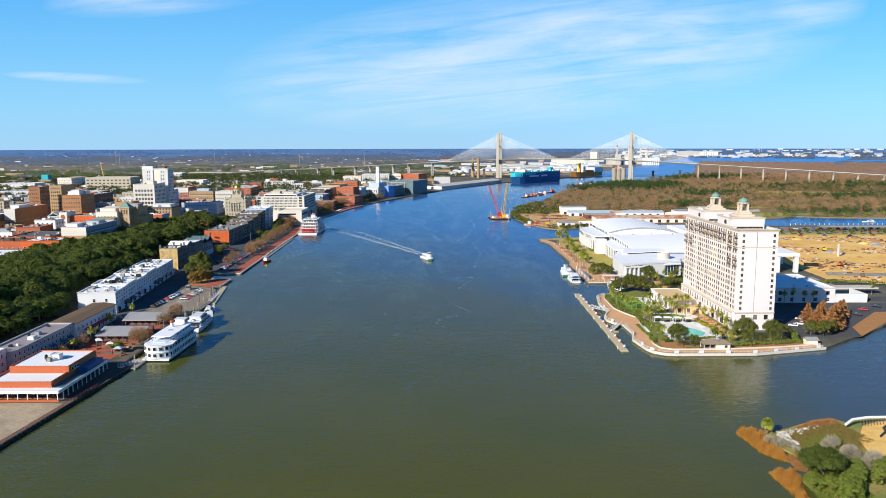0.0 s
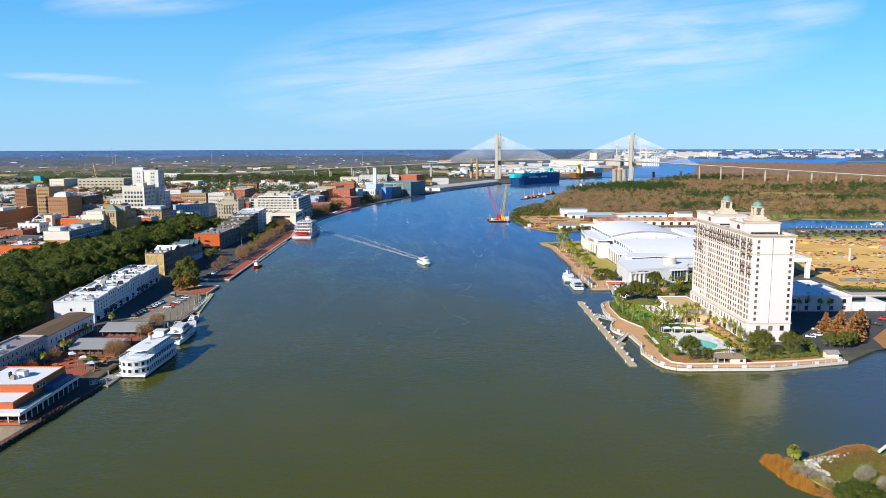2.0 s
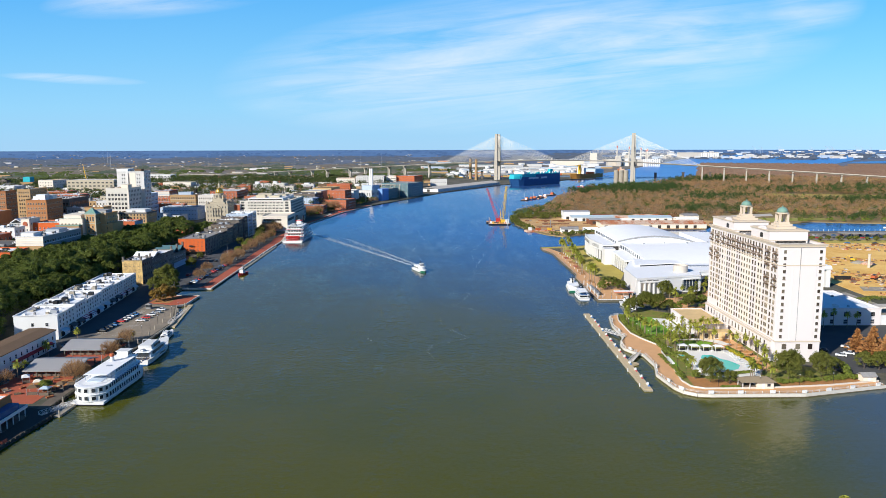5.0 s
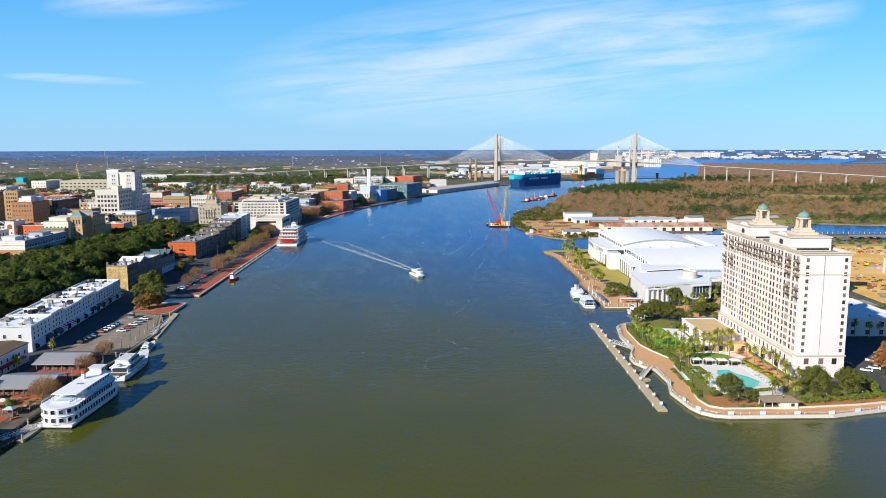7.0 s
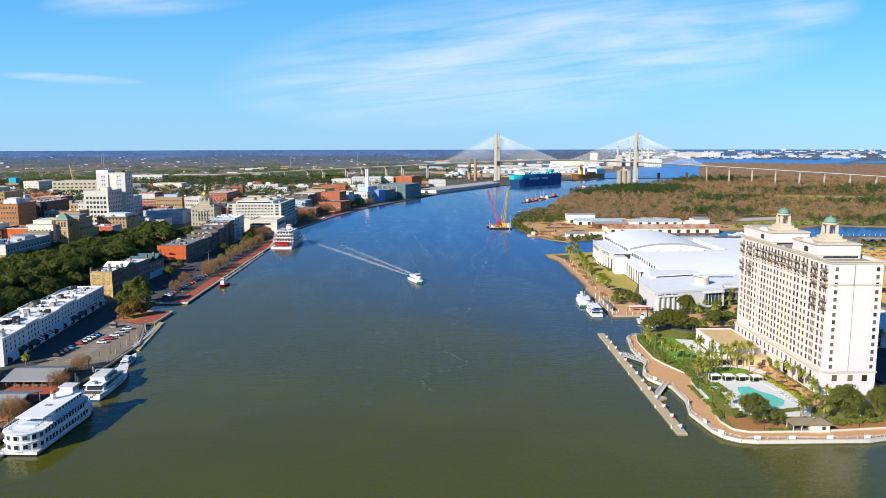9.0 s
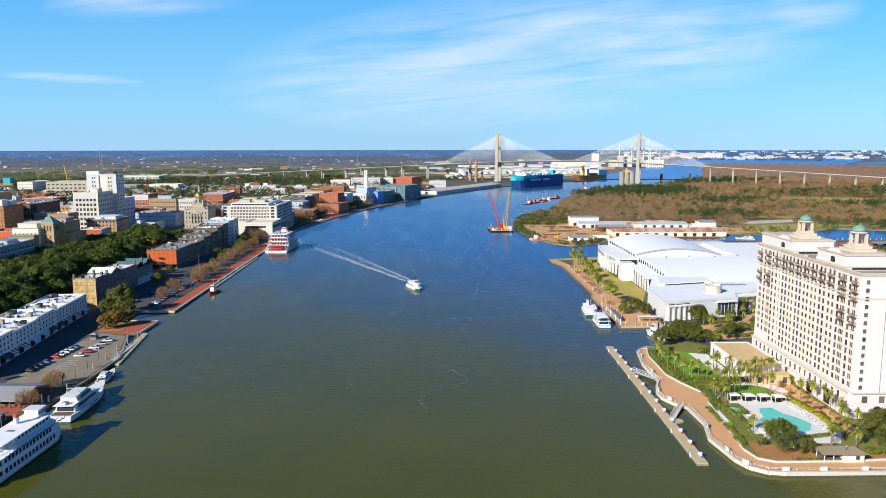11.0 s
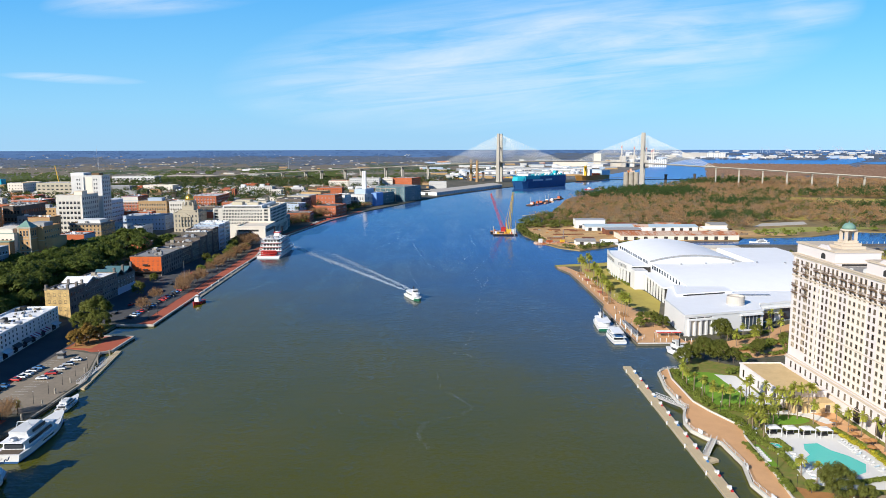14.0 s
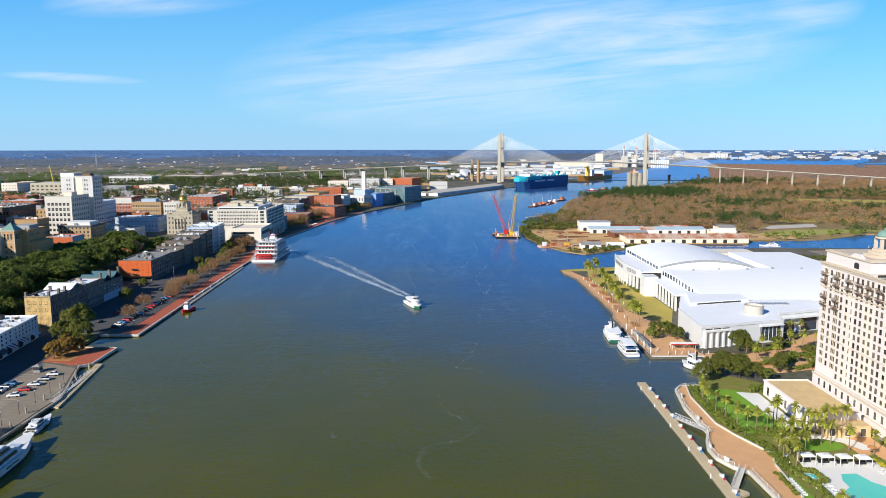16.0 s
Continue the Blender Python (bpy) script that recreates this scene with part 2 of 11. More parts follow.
BRICK_PAVE = mat("red_brick_paving", (0.48, 0.12, 0.06), (0.37, 0.095, 0.05), rough=0.9, big=0.3, fine=2.5, amount=0.6, bump=0.01)
PINK_PAVE = mat("salmon_paver", (0.74, 0.42, 0.2), (0.62, 0.34, 0.16), rough=0.9, big=0.25, fine=2.0, amount=0.6)
TIMBER = mat("weathered_timber", (0.19, 0.15, 0.11), (0.11, 0.09, 0.07), rough=0.95, fine=2.0, amount=0.7, stretch=(1, 1, 0.2))
DOCK_TIMBER = mat("pale_dock_planks", (0.62, 0.49, 0.30), (0.50, 0.39, 0.235), rough=0.9, fine=2.0, amount=0.6)
DARK_WALL = mat("tarred_quay_timber", (0.04, 0.036, 0.03), (0.07, 0.06, 0.05), rough=0.9, fine=1.5)
EARTH = mat("city_ground", (0.16, 0.14, 0.105), (0.085, 0.085, 0.055), rough=0.98, big=0.02, fine=0.25, amount=0.9)
SAND = mat("graded_sand", (0.88, 0.56, 0.17), (0.74, 0.4, 0.09), rough=0.98, big=0.03, fine=0.35, amount=0.9, bump=0.1, bump_scale=0.5)
GRASS = mat("mown_lawn", (0.19, 0.36, 0.025), (0.15, 0.29, 0.025), rough=0.95, big=0.15, fine=2.0, amount=0.6)
DRY_GRASS = mat("winter_grass", (0.5, 0.4, 0.09), (0.42, 0.33, 0.075), rough=0.98, big=0.08, fine=0.8, amount=0.8)
MARSH = mat("marsh_ground", (0.36, 0.25, 0.1), (0.22, 0.16, 0.065), rough=0.98, big=0.012, fine=0.15, amount=0.9)
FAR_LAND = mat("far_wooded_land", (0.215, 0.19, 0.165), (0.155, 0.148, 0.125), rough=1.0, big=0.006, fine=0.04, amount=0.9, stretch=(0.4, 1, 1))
# distance haze is put into the base colours of the outer plain
MID_HAZE = mat("hazy_plain", (0.14, 0.17, 0.225), (0.115, 0.145, 0.2), rough=1.0, big=0.006, fine=0.04, amount=0.9, stretch=(0.3, 1, 1))
FAR_HAZE = mat("blue_distance", (0.08, 0.17, 0.33), (0.1, 0.195, 0.36), rough=1.0, big=0.006, fine=0.04, amount=0.9, stretch=(0.3, 1, 1))
MEADOW = mat("green_field", (0.4, 0.37, 0.09), (0.32, 0.31, 0.075), rough=1.0, big=0.02, fine=0.1)
MULCH = mat("pine_straw_mulch", (0.5, 0.24, 0.08), (0.36, 0.17, 0.06), rough=0.98, big=0.4, fine=3.0, amount=0.7)
POOL = mat("turquoise_pool_water", (0.05, 0.56, 0.47), (0.08, 0.62, 0.53), rough=0.15, amount=0.3, spec=0.25)
POOL_DECK = mat("white_pool_deck", (0.80, 0.78, 0.73), (0.72, 0.70, 0.65), rough=0.8)
HOTEL_GLASS = mat("bronze_tinted_window_glass", (0.15, 0.118, 0.085), (0.06, 0.052, 0.045), rough=0.15, by_object=0.8, spec=0.5)
GLASS = mat("dark_window_glass", (0.028, 0.032, 0.038), (0.05, 0.055, 0.06), rough=0.12, by_object=0.7, spec=0.5)
BLUE_GLASS = mat("blue_grey_glass", (0.05, 0.075, 0.10), (0.035, 0.05, 0.07), rough=0.1, spec=0.5)
STEEL = mat("galvanised_steel", (0.46, 0.47, 0.48), (0.36, 0.37, 0.38), rough=0.45, metal=0.6)
DARK_METAL = mat("dark_metal", (0.05, 0.05, 0.05), (0.03, 0.03, 0.03), rough=0.5, metal=0.5)
# decking colour lowered to hold the restaurant's shadow
SHADED_TIMBER = mat("dark_old_decking", (0.075, 0.06, 0.045), (0.045, 0.036, 0.03), rough=0.9, fine=2.0, stretch=(4, 0.4, 1))
PINK_ROOF = mat("pinkish_grey_tar_roof", (0.36, 0.31, 0.31), (0.27, 0.235, 0.235), rough=0.95, big=0.2, fine=1.0, amount=0.6)
# white wall paint greyed down to stand for a shaded front
SHADED_PAINT = mat("old_grey_white_paint", (0.52, 0.49, 0.455), (0.36, 0.335, 0.31), rough=0.9, big=0.3, fine=1.5, amount=0.7)
HARBOUR_BLUE = mat("bright_blue_painted_wall", (0.2, 0.36, 0.68), (0.16, 0.3, 0.6), rough=0.8)
AWNING_RED = mat("magenta_awning_canvas", (0.34, 0.05, 0.11), (0.28, 0.04, 0.09), rough=0.9)
RED = mat("red_paint", (0.55, 0.035, 0.03), (0.42, 0.03, 0.025), rough=0.5, amount=0.5)
YELLOW = mat("yellow_paint", (0.75, 0.47, 0.04), (0.60, 0.36, 0.04), rough=0.5, amount=0.5)
GREEN_HULL = mat("green_hull_paint", (0.02, 0.16, 0.09), rough=0.4)
NAVY_HULL = mat("dark_blue_ship_paint", (0.026, 0.105, 0.26), (0.02, 0.085, 0.215), rough=0.5, big=0.05)
TEAL_HULL = mat("turquoise_ship_paint", (0.02, 0.42, 0.47), (0.02, 0.36, 0.42), rough=0.5, big=0.05)
BLUE_PAINT = mat("blue_ship_paint", (0.05, 0.20, 0.42), (0.045, 0.16, 0.36), rough=0.5)
SHIP_ORANGE = mat("ochre_ship_paint", (0.45, 0.22, 0.05), (0.38, 0.18, 0.04), rough=0.6)
HULL_BLACK = mat("black_hull_paint", (0.02, 0.02, 0.022), rough=0.4)
RUST = mat("rusted_tin_roof", (0.45, 0.14, 0.045), (0.62, 0.45, 0.33), rough=0.85, big=0.09, fine=0.6, amount=0.95, stretch=(1.0, 0.3, 1))
SHED_BLUE = mat("pale_blue_tin_roof", (0.50, 0.60, 0.64), (0.40, 0.50, 0.55), rough=0.6)
# near-black for dark glazing and for shade painted into openings and recesses
SHADED_OPENING = mat("shaded_recess", (0.05, 0.045, 0.04), rough=0.6)
ROPE = mat("stay_cable", (0.82, 0.78, 0.68), rough=0.6)
BARK = mat("grey_bark", (0.15, 0.115, 0.085), (0.09, 0.07, 0.055), rough=0.95, fine=3.0, amount=0.7)
PALM_BARK = mat("palm_bark", (0.30, 0.225, 0.15), (0.20, 0.15, 0.10), rough=0.95, fine=3.0)
OLIVE = leaf_mat("garden_tree_leaves", (0.125, 0.148, 0.026), (0.195, 0.192, 0.042))
OAK = leaf_mat("live_oak_leaves", (0.085, 0.122, 0.019), (0.14, 0.162, 0.032))
PINE = leaf_mat("evergreen_leaves", (0.05, 0.098, 0.024), (0.085, 0.125, 0.032))
BUSH = leaf_mat("shrub_leaves", (0.165, 0.225, 0.034), (0.25, 0.265, 0.05))
PALM = leaf_mat("palm_fronds", (0.31, 0.34, 0.05), (0.46, 0.44, 0.08))
BARE = leaf_mat("bare_winter_twigs", (0.34, 0.19, 0.085), (0.42, 0.255, 0.127), 0.4)
GREY_TWIG = leaf_mat("grey_winter_twigs", (0.25, 0.185, 0.12), (0.32, 0.245, 0.16), 0.35)
PALE_TWIG = leaf_mat("pale_bare_twigs", (0.42, 0.36, 0.25), (0.54, 0.47, 0.34), 0.35)
YELLOW_LEAF = leaf_mat("yellow_flowering_leaves", (0.42, 0.38, 0.03), (0.55, 0.47, 0.05))
RUSTY = leaf_mat("rusty_cypress_needles", (0.42, 0.19, 0.065), (0.52, 0.28, 0.11), 0.4)
REED = leaf_mat("orange_marsh_reed", (0.54, 0.25, 0.045), (0.66, 0.35, 0.08), 0.35)
DRY_TUFT = leaf_mat("dry_grass_tufts", (0.30, 0.21, 0.06), (0.24, 0.20, 0.055), 0.35)
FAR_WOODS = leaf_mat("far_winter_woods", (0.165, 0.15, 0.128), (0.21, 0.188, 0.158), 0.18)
ROCK = mat("pale_broken_rock", (0.62, 0.58, 0.50), (0.45, 0.41, 0.34), rough=0.9, by_island=0.3)
FAR_PINE = leaf_mat("far_pine_leaves", (0.07, 0.1, 0.072), (0.105, 0.13, 0.095), 0.2)
# leaf colours of the outer woods with the haze mixed in
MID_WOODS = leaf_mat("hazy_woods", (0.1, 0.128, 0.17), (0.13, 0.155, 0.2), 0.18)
HAZE_WOODS = leaf_mat("horizon_woods", (0.07, 0.14, 0.27), (0.085, 0.16, 0.3), 0.15)
AUTUMN = leaf_mat("golden_brown_leaves", (0.26, 0.17, 0.035), (0.36, 0.22, 0.05), 0.4)
TIDE = mat("tide_stained_concrete", (0.15, 0.12, 0.07), (0.09, 0.075, 0.045), rough=0.9, big=0.3, fine=1.5, amount=0.7)
STRIP = mat("cream_facade_strip", (0.8, 0.735, 0.65), (0.74, 0.67, 0.58), rough=0.85)
PALE_STONE = mat("white_coping", (0.7, 0.655, 0.57), (0.55, 0.51, 0.43), rough=0.85, fine=1.0)
YARD = mat("oily_mill_yard", (0.7, 0.45, 0.19), (0.5, 0.29, 0.12), rough=0.98, big=0.04, fine=0.4, amount=0.9)
POINT_GROUND = mat("rough_point_grass", (0.36, 0.27, 0.085), (0.20, 0.22, 0.045), rough=0.98, big=0.12, fine=0.9, amount=0.95, bump=0.1, bump_scale=1.2)
# bright blue base colour stands for the sky reflected in the far water
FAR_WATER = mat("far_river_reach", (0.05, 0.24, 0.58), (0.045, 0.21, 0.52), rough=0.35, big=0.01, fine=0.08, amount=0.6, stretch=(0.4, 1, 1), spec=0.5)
FOAM = mat("foam", (0.6, 0.66, 0.7), (0.44, 0.52, 0.58), rough=0.9)
TOWN_LEAF = leaf_mat("town_tree_leaves", (0.058, 0.088, 0.022), (0.1, 0.122, 0.034))
OLD_SHINGLE = mat("weathered_tan_shingles", (0.31, 0.24, 0.15), (0.23, 0.175, 0.11), rough=0.9, fine=3.0, bump=0.03)
# weathered masonry, darkened further to carry the shade of the river faces
WEATHERED = mat("weathered_grey_tan_masonry", (0.23, 0.2, 0.165), (0.125, 0.11, 0.095), rough=0.9, big=0.22, fine=1.4, amount=0.85, bump=0.04, bump_scale=1.2, by_object=0.2)
LUMBER = mat("rust_brown_stacked_timber", (0.24, 0.085, 0.04), (0.14, 0.06, 0.035), rough=0.95, big=0.3, fine=1.6, amount=0.8, by_island=0.25)
BRUSH = leaf_mat("winter_brush", (0.23, 0.14, 0.06), (0.31, 0.2, 0.09), 0.3)
FAR_BARE = leaf_mat("far_bare_woods", (0.25, 0.155, 0.105), (0.31, 0.2, 0.14), 0.2)
TOWER_BRICK = mat("warm_tan_brick", (0.60, 0.345, 0.15), (0.46, 0.26, 0.115), rough=0.9, big=0.25, fine=2.5, amount=0.7, bump=0.02)
YARD_CONC = mat("sandy_stained_concrete", (0.50, 0.385, 0.25), (0.34, 0.255, 0.165), rough=0.95, big=0.12, fine=0.9, amount=0.85)
# far whites dulled for weathering and for haze put into the colour
OLD_WHITE = mat("weathered_white_stucco", (0.66, 0.64, 0.60), (0.54, 0.52, 0.48), rough=0.85, big=0.1, fine=1.0, amount=0.6, by_object=0.08)
OLD_WHITE_ROOF = mat("dusty_white_roof", (0.60, 0.59, 0.57), (0.42, 0.41, 0.39), rough=0.8, big=0.12, fine=0.7, amount=0.75, by_object=0.12)

# ---- building blocks ----
class Shape:
    """Vertices and faces of one part."""

    def __init__(self):
        self.v, self.f = [], []

    def face(self, *pts):
        n = len(self.v)
        self.v += [tuple(p) for p in pts]
        self.f.append(tuple(range(n, n + len(pts))))
        return self

    def box(self, x0, x1, y0, y1, z0, z1):
        n = len(self.v)
        self.v += [(x0, y0, z0), (x1, y0, z0), (x1, y1, z0), (x0, y1, z0), (x0, y0, z1), (x1, y0, z1), (x1, y1, z1), (x0, y1, z1)]
        self.f += [tuple(n + i for i in q) for q in ((0, 3, 2, 1), (4, 5, 6, 7), (0, 1, 5, 4), (1, 2, 6, 5), (2, 3, 7, 6), (3, 0, 4, 7))]
        return self

    def ring(self, x0, x1, y0, y1, z0, z1, t):
        """Four walls of thickness t in one closed loop."""
        n = len(self.v)
        for z in (z0, z1):
            self.v += [(x0, y0, z), (x1, y0, z), (x1, y1, z), (x0, y1, z), (x0 + t, y0 + t, z), (x1 - t, y0 + t, z), (x1 - t, y1 - t, z), (x0 + t, y1 - t, z)]
        for i in range(4):
            j = (i + 1) % 4
            self.f += [tuple(n + q for q in f) for f in ((i, j, 8 + j, 8 + i), (4 + j, 4 + i, 12 + i, 12 + j), (8 + i, 8 + j, 12 + j, 12 + i), (j, i, 4 + i, 4 + j))]
        return self

    def prism(self, poly, z0, z1):
        n, m = len(self.v), len(poly)
        if sum(a[0] * b[1] - b[0] * a[1] for a, b in zip(poly, poly[1:] + poly[:1])) < 0:
            poly = poly[::-1]
        self.v += [(x, y, z0) for x, y in poly] + [(x, y, z1) for x, y in poly]
        self.f += [tuple(n + i for i in range(m - 1, -1, -1)), tuple(n + m + i for i in range(m))]
        self.f += [(n + i, n + (i + 1) % m, n + m + (i + 1) % m, n + m + i) for i in range(m)]
        return self

    def spin(self, x, y, profile, n=16, turn=0.0):
        """A turned body from (radius, height) pairs."""
        b = len(self.v)
        for r, z in profile:
            self.v += [(x + r * math.cos(turn + 2 * math.pi * i / n), y + r * math.sin(turn + 2 * math.pi * i / n), z) for i in range(n)]
        for j in range(len(profile) - 1):
            self.f += [(b + j * n + i, b + j * n + (i + 1) % n, b + (j + 1) * n + (i + 1) % n, b + (j + 1) * n + i) for i in range(n)]
        self.f += [tuple(b + i for i in range(n - 1, -1, -1)), tuple(b + (len(profile) - 1) * n + i for i in range(n))]
        return self

    def tube(self, p, q, r, n=6, r2=None):
        p, q = Vector(p), Vector(q)
        w = (q - p).normalized()
        a = w.orthogonal().normalized()
        c = w.cross(a)
        b, r2 = len(self.v), r if r2 is None else r2
        for o, rr in ((p, r), (q, r2)):
            self.v += [tuple(o + rr * (math.cos(2 * math.pi * i / n) * a + math.sin(2 * math.pi * i / n) * c)) for i in range(n)]
        self.f += [(b + i, b + (i + 1) % n, b + n + (i + 1) % n, b + n + i) for i in range(n)]
        self.f += [tuple(b + i for i in range(n - 1, -1, -1)), tuple(b + n + i for i in range(n))]
        return self

    def loft(self, rows, closed=False, caps=True):
        b, n = len(self.v), len(rows[0])
        for row in rows:
            self.v += [tuple(p) for p in row]
        k = n if closed else n - 1
        for j in range(len(rows) - 1):
            self.f += [(b + j * n + i, b + j * n + (i + 1) % n, b + (j + 1) * n + (i + 1) % n, b + (j + 1) * n + i) for i in range(k)]
        if caps:
            self.f += [tuple(b + i for i in range(n - 1, -1, -1)), tuple(b + (len(rows) - 1) * n + i for i in range(n))]
        return self

    def gable(self, x0, x1, y0, y1, z, zr, over=0.4, t=0.25, axis="y"):
        """A pitched roof with thickness; the ridge runs along axis."""
        if axis == "y":
            m = (x0 + x1) / 2
            a = [(x0 - over, z), (m, zr), (x1 + over, z), (x1 + over, z - t), (m, zr - t * 1.6), (x0 - over, z - t)]
            return self.loft([[(x, y, zz) for x, zz in a] for y in (y0 - over, y1 + over)], closed=True)
        m = (y0 + y1) / 2
        a = [(y0 - over, z), (m, zr), (y1 + over, z), (y1 + over, z - t), (m, zr - t * 1.6), (y0 - over, z - t)]
        return self.loft([[(x, y, zz) for y, zz in a] for x in (x1 + over, x0 - over)], closed=True)

    def mesh(self, name, *mats, smooth=False):
        m = bpy.data.meshes.new(name)
        m.from_pydata(self.v, [], self.f)
        for x in mats:
            m.materials.append(x)
        if smooth:
            m.polygons.foreach_set("use_smooth", [True] * len(m.polygons))
        m.update()
        return m


TIDE_LEVEL = 1.9


def afloat(x, y):
    """Where a hull drawn for the low-water mark lies at the level of the tide."""
    f = 1 - TIDE_LEVEL / 95
    return x * f, 85 + (y - 85) * f, TIDE_LEVEL


def thing(name, x, y, z, label, category, group="", rz=0.0):
    ob = new(name)
    ob.empty_display_size = 0.5
    ob.location, ob.rotation_euler = (x, y, z), (0, 0, radians(rz))
    return tagged(ob, label, category, group)


def part(name, shape, material, parent, label="", smooth=False):
    data = shape.mesh(name, material, smooth=smooth) if isinstance(shape, Shape) else shape
    ob = new(name, data)
    ob.parent = parent
    return tagged(ob, label)


def setting(name, shape, material, label):
    return tagged(new(name, shape.mesh(name, material)), label, kind="structure")


def quads(name, centre, u, w, material):
    """A mesh of loose four-cornered leaves from arrays of centres and two half axes."""
    n = len(centre)
    co = np.stack([centre - u - w, centre + u - w, centre + u + w, centre - u + w], 1).reshape(-1, 3)
    m = bpy.data.meshes.new(name)
    m.vertices.add(4 * n), m.loops.add(4 * n), m.polygons.add(n)
    m.vertices.foreach_set("co", co.astype(np.float32).ravel())
    m.loops.foreach_set("vertex_index", np.arange(4 * n, dtype=np.int32))
    m.polygons.foreach_set("loop_start", np.arange(0, 4 * n, 4, dtype=np.int32))
    m.materials.append(material)
    m.update(calc_edges=True)
    m.validate()
    return m


def leaves(rng, centres, radii, per, size, flat=0.3, up=0.3):
    """Leaf clumps over many lobes: centres (n,3), radii (n,3); per lobe count; half-size."""
    n = len(centres)
    d = rng.normal(size=(n, per, 3))
    d /= np.linalg.norm(d, axis=2, keepdims=True)
    d[:, :, 2] = np.where(d[:, :, 2] < -0.35, -d[:, :, 2], d[:, :, 2])
    r = 0.50 + 0.62 * rng.random((n, per, 1)) ** 0.7
    c = centres[:, None, :] + d * r * radii[:, None, :]
    nrm = d + rng.normal(size=d.shape) * flat
    nrm[:, :, 2] += up
    nrm /= np.linalg.norm(nrm, axis=2, keepdims=True)
    t = np.cross(nrm, rng.normal(size=d.shape))
    t /= np.linalg.norm(t, axis=2, keepdims=True) + 1e-9
    b = np.cross(nrm, t)
    s = size * (0.55 + 0.9 * rng.random((n, per, 1)))
    return c.reshape(-1, 3), (t * s).reshape(-1, 3), (b * s * 0.75).reshape(-1, 3)


def crown(name, seed, rx, rz, lobes, per, size, material, base=0.0, lump=0.26):
    """A rounded canopy of overlapping leafy lobes laid over a dome, fuller at the rim."""
    rng = np.random.default_rng(seed)
    a = rng.random(lobes) * 2 * math.pi
    q = np.sqrt(rng.random(lobes)) * 0.84
    top = np.sqrt(1 - (q * 0.98) ** 2)
    hz = np.where(rng.random(lobes) < 0.72, 0.80 + 0.26 * rng.random(lobes), rng.random(lobes) * 0.75)
    c = np.stack([rx * q * np.cos(a), rx * q * np.sin(a), base + rz * (0.18 + 0.85 * top * hz)], 1)
    r = np.stack([rx * lump * (0.55 + 0.9 * rng.random(lobes))] * 2 + [rz * lump * (0.5 + 0.55 * rng.random(lobes))], 1)
    return quads(name, *leaves(rng, c, r, per, size, 0.3, 0.45), material)


def trunk(name, h, r, spread, material, seed, limbs=5):
    rnd = random.Random(seed)
    s = Shape().tube((0, 0, -0.5), (0.1 * h * rnd.uniform(-1, 1), 0.1 * h * rnd.uniform(-1, 1), 0.45 * h), r, 8, 0.7 * r)
    for i in range(limbs):
        a = 2 * math.pi * (i + rnd.random() * 0.6) / limbs
        s.tube((0, 0, 0.38 * h), (spread * math.cos(a), spread * math.sin(a), h * rnd.uniform(0.7, 1.0)), 0.5 * r, 6, 0.12 * r)
    return s.mesh(name, material)


WINDOW = {}


def window_mesh(key, material, glass, sill=True, mullion=True, rim=0.06):
    """A framed window 1 wide and 1 high, its back on the wall, facing -y: one closed moulded body."""
    if key not in WINDOW:
        s = Shape()
        a, b = 0.5 - rim, 1 - rim
        low = 0.58 if sill else 0.5
        pts = [(-0.5, 0.0), (0.5, 0.0), (0.5, 1.0), (-0.5, 1.0), (-a, rim), (a, rim), (a, b), (-a, b)]
        s.v = [(x, -0.10, z) for x, z in pts] + [(x, 0.0, z) for x, z in pts[:4]] + [(x, -0.03, z) for x, z in pts[4:]]
        s.f = [(0, 1, 5, 4), (1, 2, 6, 5), (2, 3, 7, 6), (3, 0, 4, 7), (1, 0, 8, 9), (2, 1, 9, 10), (3, 2, 10, 11), (0, 3, 11, 8), (4, 5, 13, 12), (5, 6, 14, 13), (6, 7, 15, 14), (7, 4, 12, 15)]
        if mullion:
            s.face((-a, -0.06, 0.485), (a, -0.06, 0.485), (a, -0.06, 0.515), (-a, -0.06, 0.515))
        if sill:
            s.face((-low, -0.2, -0.05), (low, -0.2, -0.05), (low, -0.2, 0.0), (-low, -0.2, 0.0)).face((-low, -0.2, 0.0), (low, -0.2, 0.0), (low, 0, 0.0), (-low, 0, 0.0))
        n = len(s.f)
        s.f.append((12, 13, 14, 15))
        m = s.mesh("window", material, glass)
        for i in range(n, len(s.f)):
            m.polygons[i].material_index = 1
        WINDOW[key] = m
    return WINDOW[key]


TURN = {"-y": 0.0, "+x": 90.0, "-x": -90.0, "+y": 180.0}


def window(parent, mesh, x, y, z, w, h, face, name="window"):
    ob = new(name, mesh)
    ob.parent = parent
    ob.location, ob.rotation_euler, ob.scale = (x, y, z), (0, 0, radians(TURN[face])), (w, 1, h)
    return ob


